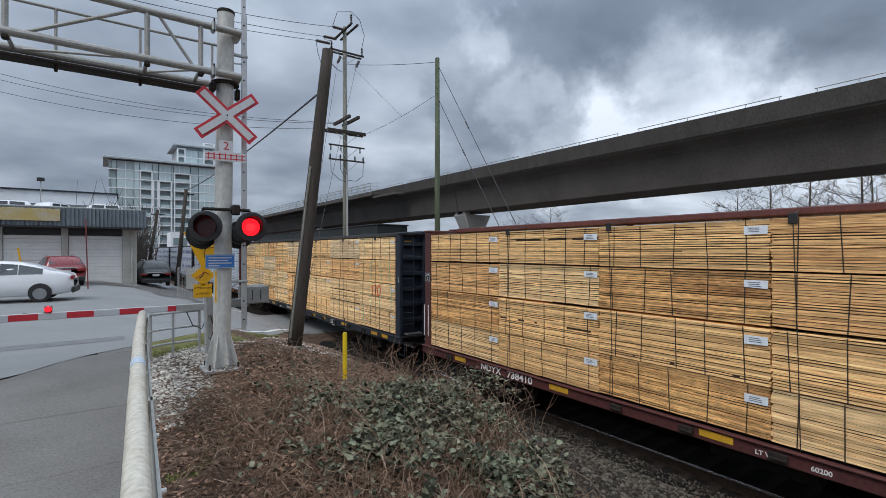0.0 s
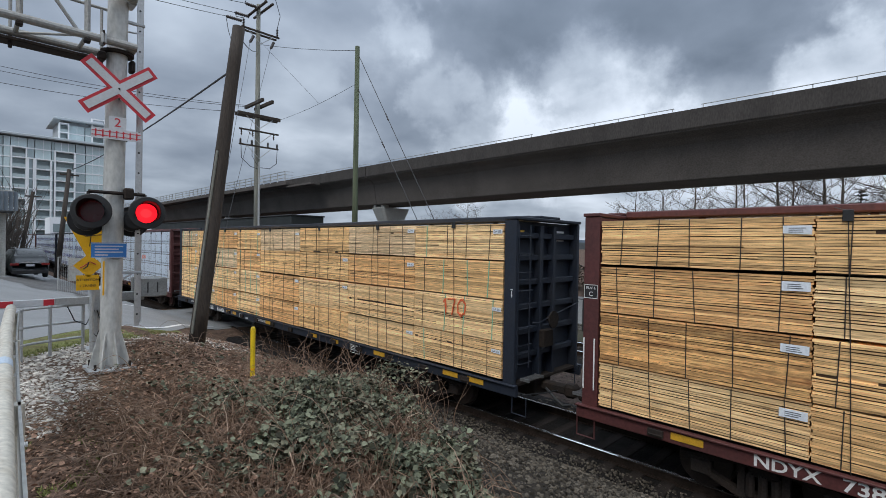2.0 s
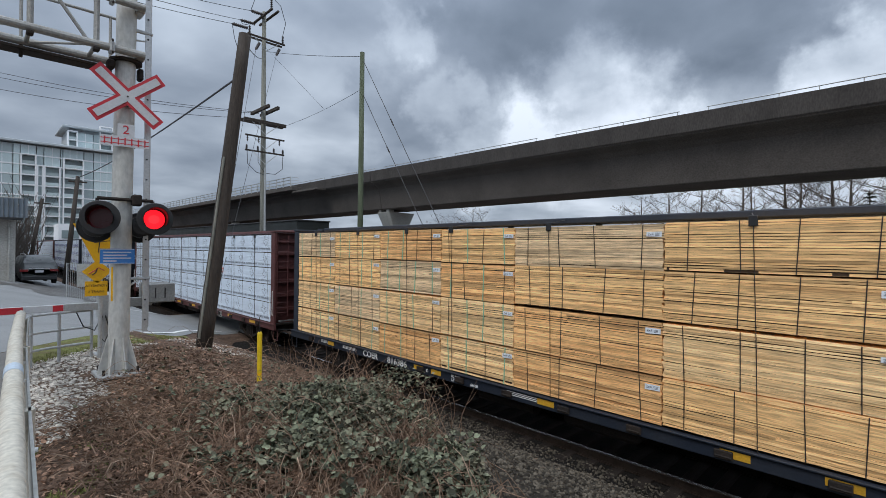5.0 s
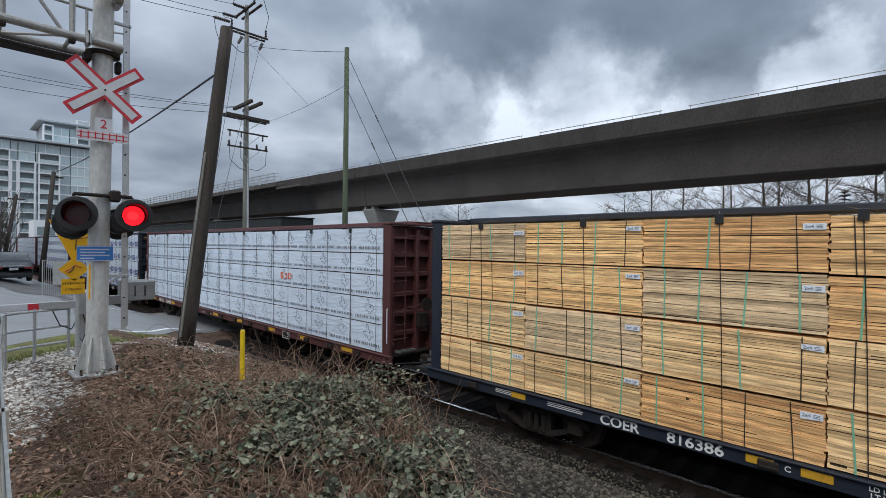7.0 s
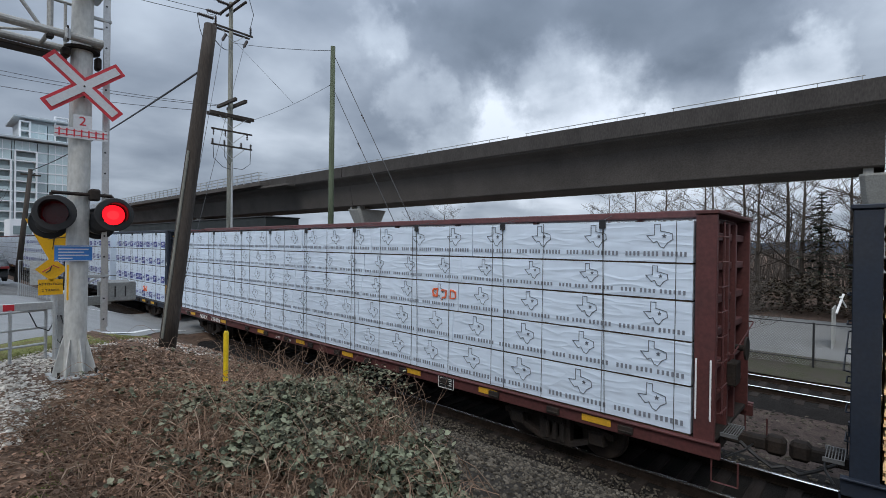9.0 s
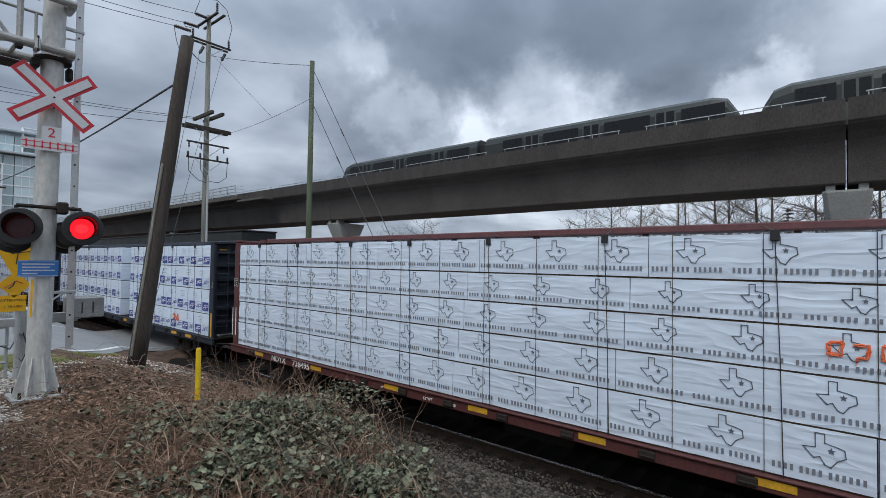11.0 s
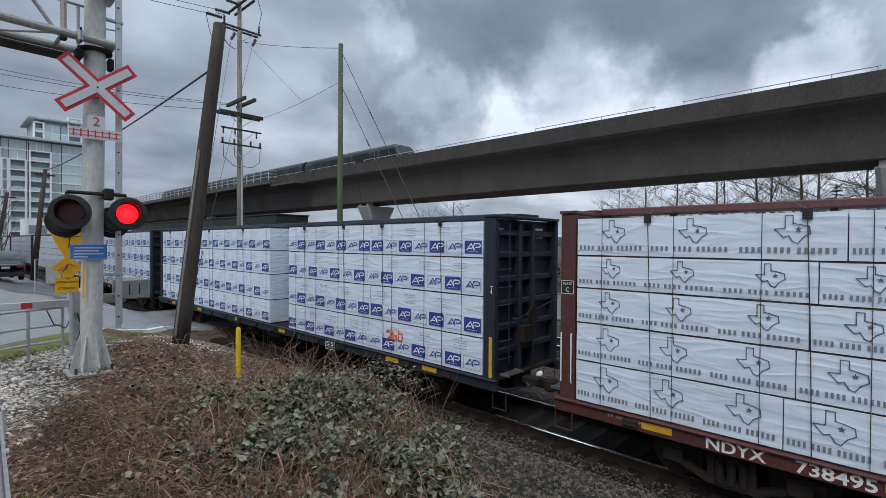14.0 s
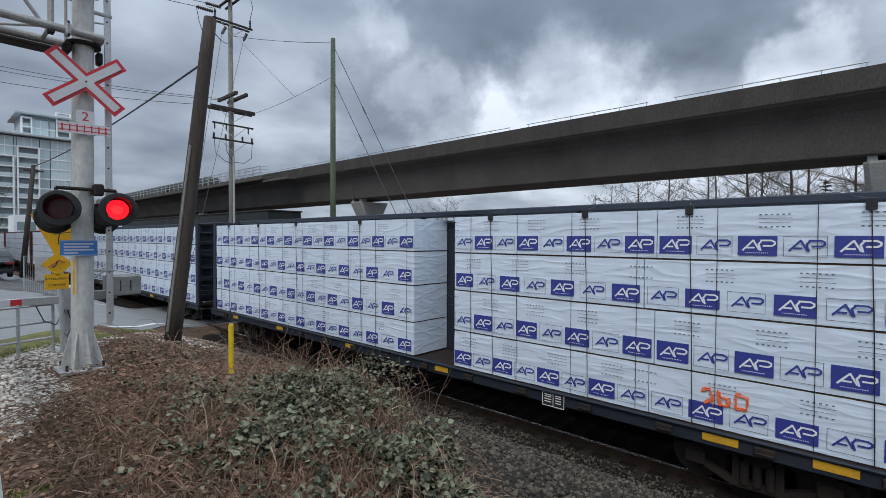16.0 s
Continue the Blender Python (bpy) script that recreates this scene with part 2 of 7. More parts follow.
def glowing(name, color, strength):
    m = bpy.data.materials.new(name)
    m.use_nodes = True
    bs = m.node_tree.nodes["Principled BSDF"]
    bs.inputs["Base Color"].default_value = (*color, 1)
    bs.inputs["Emission Color"].default_value = (*color, 1)
    bs.inputs["Emission Strength"].default_value = strength
    return m


def glass(name, color, rough=0.08):
    m = bpy.data.materials.new(name)
    m.use_nodes = True
    bs = m.node_tree.nodes["Principled BSDF"]
    bs.inputs["Base Color"].default_value = (*color, 1)
    bs.inputs["Roughness"].default_value = rough
    bs.inputs["Specular IOR Level"].default_value = 0.9
    return m


def foliage(name, color, color2, island=0.5):
    m = material(name, color, 0.6, var=0.3, scale=2.0, fine=30.0, color2=color2, island=island, spec=0.08)
    return m


LUMBER = material("lumber", (0.93, 0.585, 0.26), 0.75, var=0.55, scale=2.2, fine=20.0, bump=0.3, color2=(0.64, 0.36, 0.145), island=0.38, stretch=(1, 0.16, 3.0), objrand=0.0)
LUMBER_PALE = material("pale_lumber", (0.93, 0.64, 0.325), 0.75, var=0.52, scale=2.2, fine=20.0, bump=0.3, color2=(0.68, 0.41, 0.18), island=0.36, stretch=(1, 0.16, 3.0))
LUMBER_ORANGE = material("reddish_lumber", (0.90, 0.53, 0.225), 0.75, var=0.58, scale=2.2, fine=20.0, bump=0.3, color2=(0.55, 0.27, 0.10), island=0.34, stretch=(1, 0.16, 3.0))
LUMBER_GREY = material("weathered_lumber", (0.80, 0.58, 0.345), 0.8, var=0.55, scale=2.2, fine=20.0, bump=0.3, color2=(0.54, 0.37, 0.20), island=0.34, stretch=(1, 0.16, 3.0))
LUMBER_STAINED = material("stained_lumber", (0.78, 0.45, 0.175), 0.75, var=0.62, scale=2.0, fine=20.0, bump=0.3, color2=(0.36, 0.16, 0.055), island=0.38, stretch=(1, 0.3, 2.2))
# near-black filler: the shade in gaps between boards is put into its colour
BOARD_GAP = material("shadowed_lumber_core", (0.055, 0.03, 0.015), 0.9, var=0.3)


def wrap_material():
    """White woven plastic with long creases."""
    m = material("white_lumber_wrap", (0.645, 0.73, 0.83), 0.36, var=0.06, scale=1.2, fine=3.0, color2=(0.555, 0.635, 0.74))
    nt = m.node_tree
    N, L = nt.nodes.new, nt.links.new
    co = N("ShaderNodeTexCoord")
    mp = N("ShaderNodeMapping")
    mp.inputs["Rotation"].default_value = (0.6, 0, 0)
    mp.inputs["Scale"].default_value = (1, 0.55, 3.0)
    L(co.outputs["Object"], mp.inputs[0])
    n = N("ShaderNodeTexNoise")
    n.inputs["Scale"].default_value, n.inputs["Detail"].default_value, n.inputs["Distortion"].default_value = 1.6, 1.5, 0.15
    L(mp.outputs[0], n.inputs[0])
    sub = N("ShaderNodeMath")
    sub.operation = "SUBTRACT"
    sub.inputs[1].default_value = 0.5
    L(n.outputs[0], sub.inputs[0])
    ab = N("ShaderNodeMath")
    ab.operation = "ABSOLUTE"
    L(sub.outputs[0], ab.inputs[0])
    pw = N("ShaderNodeMapRange")
    pw.inputs["From Max"].default_value = 0.12
    pw.inputs["To Min"].default_value, pw.inputs["To Max"].default_value = 1.0, 0.0
    L(ab.outputs[0], pw.inputs[0])
    b = N("ShaderNodeBump")
    b.inputs["Strength"].default_value, b.inputs["Distance"].default_value = 0.42, 0.016
    L(pw.outputs[0], b.inputs["Height"])
    L(b.outputs[0], nt.nodes["Principled BSDF"].inputs["Normal"])
    return m


WRAP = wrap_material()
PRINT_GREY = material("grey_print", (0.115, 0.125, 0.15), 0.5, var=0.1)
PRINT_TEXT = material("worn_grey_print", (0.20, 0.215, 0.25), 0.5, var=0.2, scale=6)
PRINT_BLUE = material("blue_print", (0.038, 0.052, 0.27), 0.45, var=0.08)
PRINT_WHITE = material("white_print", (0.80, 0.82, 0.85), 0.45, var=0.05)
NAVY = material("navy_car_paint", (0.011, 0.017, 0.030), 0.6, var=0.25, scale=1.6, fine=20, color2=(0.03, 0.031, 0.035))
OXIDE = material("oxide_red_car_paint", (0.092, 0.027, 0.025), 0.6, var=0.3, scale=1.6, fine=18, color2=(0.06, 0.022, 0.02))
UNDER = material("grimy_steel", (0.024, 0.020, 0.018), 0.8, spec=0.2, var=0.4, scale=3, fine=30, color2=(0.04, 0.028, 0.021))
WHEEL = material("wheel_steel", (0.05, 0.037, 0.03), 0.6, 0.3, var=0.3)
STRAP = material("dark_strap", (0.030, 0.023, 0.018), 0.6, var=0.2)
STRAP_GREEN = material("green_strap", (0.22, 0.52, 0.34), 0.5, var=0.15)
TAG = material("paper_tag", (0.78, 0.82, 0.86), 0.5, var=0.12, scale=8, fine=30)
YELLOW = material("yellow_reflector", (0.66, 0.36, 0.03), 0.5, var=0.2, scale=4)
WHITE_PAINT = material("white_paint", (0.78, 0.78, 0.76), 0.5, var=0.12)
SPRAY = material("orange_spray_paint", (0.85, 0.17, 0.06), 0.7, var=0.2)
RAIL_TOP = material("polished_rail", (0.85, 0.85, 0.85), 0.2, 1.0, var=0.1, scale=8)
RAIL_SIDE = material("rusty_rail", (0.030, 0.021, 0.016), 0.85, 0.0, spec=0.15, var=0.4, scale=5)
TIE = material("creosoted_timber", (0.030, 0.024, 0.021), 0.9, spec=0.15, var=0.4, scale=3, fine=25, bump=0.5, stretch=(0.4, 3, 3))
# beds near black: shade between ties and loose stones is put into their colour
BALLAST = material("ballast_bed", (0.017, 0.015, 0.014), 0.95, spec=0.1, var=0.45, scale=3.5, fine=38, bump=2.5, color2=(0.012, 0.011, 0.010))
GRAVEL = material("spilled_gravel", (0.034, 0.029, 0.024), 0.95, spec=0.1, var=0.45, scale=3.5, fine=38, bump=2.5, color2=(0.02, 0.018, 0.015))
STONE = material("ballast_stone", (0.074, 0.063, 0.049), 0.9, spec=0.2, var=0.3, scale=6, fine=40, island=0.75)
RIPRAP = material("pale_riprap", (0.47, 0.44, 0.39), 0.9, var=0.35, scale=8, fine=40, island=0.55, color2=(0.15, 0.125, 0.10))
SOIL = material("leaf_littered_soil", (0.125, 0.082, 0.060), 0.95, spec=0.1, var=0.5, scale=2.2, fine=28, bump=3.0, color2=(0.05, 0.036, 0.027))
ASPHALT = material("worn_asphalt", (0.222, 0.226, 0.226), 0.7, spec=0.3, var=0.22, scale=0.6, fine=60, bump=0.4, color2=(0.16, 0.162, 0.165))
CONCRETE = material("pavement_concrete", (0.165, 0.158, 0.147), 0.8, spec=0.25, var=0.3, scale=0.9, fine=45, bump=0.3, color2=(0.115, 0.108, 0.099), objrand=0.05)
GUIDEWAY = material("weathered_guideway_concrete", (0.102, 0.091, 0.083), 0.9, spec=0.2, var=0.30, scale=0.4, fine=16, bump=0.3, color2=(0.055, 0.05, 0.046), stretch=(1, 0.7, 0.8))
# stained parapet; its darker colour also paints shade over the lit face
DARK_PARAPET = material("stained_shaded_parapet_concrete", (0.066, 0.060, 0.056), 0.9, spec=0.2, var=0.30, scale=0.9, fine=14, bump=0.3, color2=(0.038, 0.035, 0.033), stretch=(1, 1.0, 0.35))
PALE_CONCRETE = material("pale_concrete", (0.36, 0.36, 0.34), 0.85, var=0.22, scale=0.8, fine=14, bump=0.3, color2=(0.22, 0.22, 0.20))
GALV = material("galvanised_steel", (0.43, 0.44, 0.44), 0.5, 0.35, var=0.16, scale=2.5, fine=30)
MAST_PAINT = material("silver_mast_paint", (0.50, 0.50, 0.48), 0.5, 0.2, var=0.2, scale=1.4, fine=24, color2=(0.33, 0.30, 0.25), stretch=(1, 1, 0.5))
ALU = material("aluminium", (0.52, 0.52, 0.52), 0.4, 0.6, var=0.15)
BLACK = material("black_enamel", (0.018, 0.018, 0.019), 0.55, var=0.25)
POLE_WOOD = material("weathered_pole_timber", (0.048, 0.038, 0.031), 0.9, var=0.5, scale=2.5, fine=24, bump=0.8, color2=(0.032, 0.024, 0.018), stretch=(3, 3, 0.25))
POLE_GREEN = material("green_treated_pole", (0.085, 0.105, 0.062), 0.85, var=0.35, scale=2.5, fine=24, bump=0.5, stretch=(3, 3, 0.25))
POLE_GREY = material("grey_pole_timber", (0.20, 0.20, 0.17), 0.85, var=0.35, scale=2.5, fine=24, bump=0.5, stretch=(3, 3, 0.25))
WIRE = material("black_cable", (0.02, 0.02, 0.022), 0.6, var=0.1)
PORCELAIN = material("brown_insulator", (0.05, 0.04, 0.038), 0.3, var=0.1)
SIGN_RED = material("sign_red", (0.50, 0.022, 0.035), 0.45, var=0.12)
SIGN_WHITE = material("sign_white", (0.52, 0.53, 0.55), 0.5, var=0.1)
SIGN_BLUE = material("sign_blue", (0.03, 0.17, 0.47), 0.45, var=0.1)
SIGN_YELLOW = material("sign_yellow", (0.80, 0.42, 0.008), 0.45, var=0.1)
LAMP_DARK = material("unlit_red_lens", (0.15, 0.009, 0.014), 0.25, var=0.1)
LAMP_LIT = glowing("lit_red_lamp", (1.0, 0.010, 0.020), 1.5)
LAMP_HOT = glowing("lit_red_core", (1.0, 0.020, 0.028), 1.9)
STEM = material("dead_bramble_stem", (0.19, 0.124, 0.086), 0.85, spec=0.15, var=0.3, island=0.4)
STEM_PALE = material("dry_stalk", (0.30, 0.21, 0.15), 0.85, var=0.3, island=0.35)
LEAF = foliage("bramble_leaf", (0.104, 0.114, 0.076), (0.17, 0.138, 0.10), 0.85)
LEAF_DEAD = foliage("dead_leaf", (0.225, 0.138, 0.095), (0.145, 0.090, 0.064), 0.85)
GRASS = foliage("grass_blade", (0.165, 0.19, 0.058), (0.16, 0.14, 0.07), 0.5)
BARK = material("bare_tree_bark", (0.098, 0.080, 0.067), 0.9, var=0.35)
CONIFER = foliage("conifer_needles", (0.034, 0.045, 0.032), (0.05, 0.05, 0.036), 0.5)
HEDGE = foliage("dark_hedge", (0.105, 0.082, 0.060), (0.07, 0.062, 0.042), 0.5)


# ---------- land ----------
def make_ground():
    xs = [-900, -300, -120, -60, -40, -25, -15, -10, -6, -4] + [-3 + 0.35 * i for i in range(33)] + [9, 12, 16, 22, 30, 45, 70, 120, 300, 1200]
    ys = [-900, -300, -100, -40, -20, -10, -5] + [-3 + 0.6 * i for i in range(66)] + [38, 42, 48, 56, 66, 80, 110, 160, 300, 700, 1500]
    m = Mesh()
    for y in ys:
        for x in xs:
            z = ground_z(x, y)
            if 1.8 < x < 6.5 and -3 < y < 15:
                z += 0.10 * (noise.noise((x * 0.9, y * 0.9, 1)) + 0.5 * noise.noise((x * 2.3, y * 2.3, 5))) * sm(x, 1.8, 3) * (1 - sm(x, brush_limit(y) - 1.7, brush_limit(y) - 0.9))
            m.v.append((x, y, z))
    w = len(xs)
    for j in range(len(ys) - 1):
        for i in range(w - 1):
            m.f.append((j * w + i, j * w + i + 1, (j + 1) * w + i + 1, (j + 1) * w + i))
    solid("ground", m, SOIL, "brown leaf-littered soil bank beside the tracks", "ground", kind="structure", smooth=True)


ROAD_EDGE = [(-60, 8.2), (-12, 8.2), (-4, 8.4), (-1.2, 9.1), (-0.4, 10.3), (0.6, 11.0), (2.2, 12.2), (3.6, 14.3), (5.0, 17.5), (6.4, 20.6), (7.6, 22.3), (8.6, 22.9), (30, 23.2)]


def road_edge(x):
    for (a, ya), (b, yb) in zip(ROAD_EDGE, ROAD_EDGE[1:]):
        if a <= x <= b:
            return ya + (yb - ya) * (x - a) / (b - a)
    return ROAD_EDGE[-1][1]


def make_road():
    m = Mesh()
    xs = [-60, -40, -25, -15, -10] + [-7 + 0.4 * i for i in range(41)] + [10, 12, 15.5, 20, 30]
    n = 30
    for x in xs:
        lo = road_edge(x)
        hi = 70.0 if x < 3.0 else 70 - (70 - 30.6) * sm(x, 3.0, 7.4)
        for k in range(n + 1):
            y = lo + (hi - lo) * (k / n) ** 1.5
            m.v.append((x, y, ground_z(x, y) + 0.03))
    for i in range(len(xs) - 1):
        for k in range(n):
            a = i * (n + 1) + k
            m.f.append((a, a + n + 1, a + n + 2, a + 1))
    solid("road", m, ASPHALT, "worn grey asphalt road sloping down to the level crossing", "road", kind="structure", smooth=True)
    # painted edge lines at the crossing
    for pts, wd in ((((2.6, 13.3), (3.6, 15.2), (4.9, 18.2), (6.3, 21.2), (7.4, 22.8), (8.4, 23.35)), 0.06), (((4.6, 27.5), (6.5, 29.2), (8.2, 30.2)), 0.06)):
        line = Mesh()
        for (x0, y0), (x1, y1) in zip(pts, pts[1:]):
            d = Vector((y0 - y1, x1 - x0)).normalized() * wd
            q = [(x0 - d.x, y0 - d.y), (x0 + d.x, y0 + d.y), (x1 + d.x, y1 + d.y), (x1 - d.x, y1 - d.y)]
            line.quad(*[(a, b, ground_z(a, b) + 0.038) for a, b in q])
        solid("road_line", line, WHITE_PAINT, "worn white painted edge line on the asphalt", "road marking", kind="structure")
    # dark patch where the road was cut and filled again
    patch = Mesh()
    for i in range(12):
        x0, x1 = -9 + i * 0.78, -9 + (i + 1) * 0.78
        y0, y1 = 11.4 + 0.03 * i, 11.4 + 0.03 * (i + 1)
        patch.quad((x0, y0, 2.214), (x1, y1, 2.214), (x1, y1 + 0.55, 2.214), (x0, y0 + 0.55, 2.214))
    solid("road_patch", patch, material("asphalt_patch", (0.15, 0.15, 0.155), 0.7, var=0.25, fine=60, bump=0.4), "darker asphalt patch across the road", "road patch", kind="structure")


def make_worn_yard():
    wet = material("dark_broken_asphalt", (0.105, 0.10, 0.094), 0.55, spec=0.35, var=0.45, scale=1.1, fine=24, bump=0.8, color2=(0.06, 0.055, 0.048))
    for cx, cy, rx, ry, seed in ((3.0, 33.5, 1.5, 4.2, 1), (4.6, 29.0, 0.7, 2.6, 2), (0.2, 33.8, 1.6, 1.2, 3), (5.0, 38.0, 1.4, 5.0, 4)):
        m = Mesh()
        n = 28
        m.v.append((cx, cy, ground_z(cx, cy) + 0.04))
        for ring in (0.5, 1.0):
            for k in range(n):
                a = 2 * math.pi * k / n
                r = ring * (1 + 0.42 * noise.noise((math.cos(a) * 2 + seed * 7, math.sin(a) * 2, seed)))
                x, y = cx + rx * r * math.cos(a), cy + ry * r * math.sin(a)
                m.v.append((x, y, ground_z(x, y) + 0.042))
        for k in range(n):
            q = (k + 1) % n
            m.f += [(0, 1 + k, 1 + q), (1 + k, 1 + n + k, 1 + n + q, 1 + q)]
        solid("road_patch", m, wet, "dark broken damp asphalt by the garage yard", "road patch", kind="structure")


def make_verge():
    m = Mesh()
    n = 40
    for k in range(n + 1):
        x = 0.62 + 4.6 * k / n
        e = road_edge(x)
        w = 1.30 - 0.65 * sm(x, 2.4, 4.6) + 0.3 * noise.noise((x * 1.7, 3, 0))
        for f in (1.0, 0.66, 0.33, 0.0):
            y = e - 0.02 - w * f
            m.v.append((x, y, ground_z(x, y) + 0.028 - 0.03 * (f == 1.0) + 0.012 * noise.noise((x * 6, y * 6, 1))))
    for k in range(n):
        for i in range(3):
            a = k * 4 + i
            m.f.append((a, a + 1, a + 5, a + 4))
    solid("grass_verge", m, material("mossy_grass", (0.165, 0.178, 0.065), 0.9, spec=0.1, var=0.5, scale=3.5, fine=50, bump=2.0, color2=(0.13, 0.10, 0.06)), "mossy green strip along the road edge", "grass verge", kind="structure", smooth=True)


def make_pavement():
    """Concrete slabs of the footway, with open joints."""
    base = tagged(new("pavement"), "grey concrete footway of large slabs beside the road", "pavement", kind="structure")
    xs = [-7.2, 0.0]
    for i in range(len(xs) - 1):
        y = -4.0
        while y < 11:
            x0, x1 = xs[i] + 0.008, xs[i + 1] - 0.008
            y0, y1 = y + 0.004, y + 1.796
            if i == len(xs) - 2:
                x1 = 0.0 + 0.054 * max(0.0, y0)
            cols = [x0 + (x1 - x0) * k / 24 for k in range(25)]
            rim = [(x, min(y1, road_edge(x) - 0.025), 2.1) for x in cols]
            rim = [p for p in rim if p[1] > y0 + 0.02]
            if len(rim) > 1:
                z = 2.206 + random.uniform(-0.002, 0.002)
                m = Mesh().prism([(rim[0][0], y0, 2.1), (rim[-1][0], y0, 2.1)] + rim[::-1], (0, 0, z - 2.1))
                part("slab", m, CONCRETE, base)
            y += 1.8


# ---------- tracks ----------
TRACK_X = 9.78
TRACK2_X = 17.7


def make_track(cx, number, ties):
    bed = Mesh()
    prof = [(-3.0, -0.62), (-2.1, -0.30), (-1.5, -0.19), (1.5, -0.19), (2.1, -0.30), (3.0, -0.62)]
    ys = [-220, -60, -20] + [-10 + 1.5 * i for i in range(40)] + [70, 120, 260]
    for y in ys:
        for a, b in prof:
            bed.v.append((cx + a, y, b + (0.03 * noise.noise((a * 2, y * 1.3, 3)) if abs(y) < 60 else 0)))
    w = len(prof)
    for j in range(len(ys) - 1):
        for i in range(w - 1):
            bed.f.append((j * w + i, j * w + i + 1, (j + 1) * w + i + 1, (j + 1) * w + i))
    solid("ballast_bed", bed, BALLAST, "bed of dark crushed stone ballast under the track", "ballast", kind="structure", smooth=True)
    tr = tagged(new("track"), "standard gauge railway track on timber sleepers", "railway track", kind="structure")
    for s in (-1, 1):
        x = cx + s * 0.755
        r = Mesh()
        r.box(x - 0.07, -220, -0.185, x + 0.07, 260, -0.165)
        r.box(x - 0.012, -220, -0.165, x + 0.012, 260, -0.04)
        r.box(x - 0.034, -220, -0.045, x + 0.034, 260, -0.032)
        part("rail", r, RAIL_SIDE, tr)
        part("rail_head", Mesh().cbox(x - 0.037, -220, -0.033, x + 0.037, 260, 0.0, 0.013), RAIL_TOP, tr, "polished running surface")
    tie = Mesh().cbox(-1.3, -0.11, -0.33, 1.3, 0.11, -0.165, 0.012).data("sleeper")
    tie.materials.append(TIE)
    for i in range(ties):
        y = -16 + i * 0.53
        if 22.2 < y < 31.2:
            continue
        ob = part("sleeper", tie, TIE, tr)
        ob.location = (cx + random.uniform(-0.03, 0.03), y, random.uniform(-0.008, 0.004))
        ob.rotation_euler = (0, 0, random.uniform(-0.015, 0.015))


def make_crossing():
    m = Mesh()
    for a, b in ((7.9, TRACK_X - 0.86), (TRACK_X - 0.66, TRACK_X + 0.66), (TRACK_X + 0.86, TRACK2_X - 0.86), (TRACK2_X - 0.66, TRACK2_X + 0.66), (TRACK2_X + 0.86, 26)):
        m.box(a, 22.6, -0.25, b, 30.8, -0.012)
    solid("crossing_surface", m, ASPHALT, "asphalt panels of the level crossing between rails", "crossing surface", kind="structure")


def brush_limit(y):
    """Where the brambles end and the gravel slope to the track begins."""
    return 2.80 + 0.50 * min(max(y - 2.0, -2.0), 6.6)


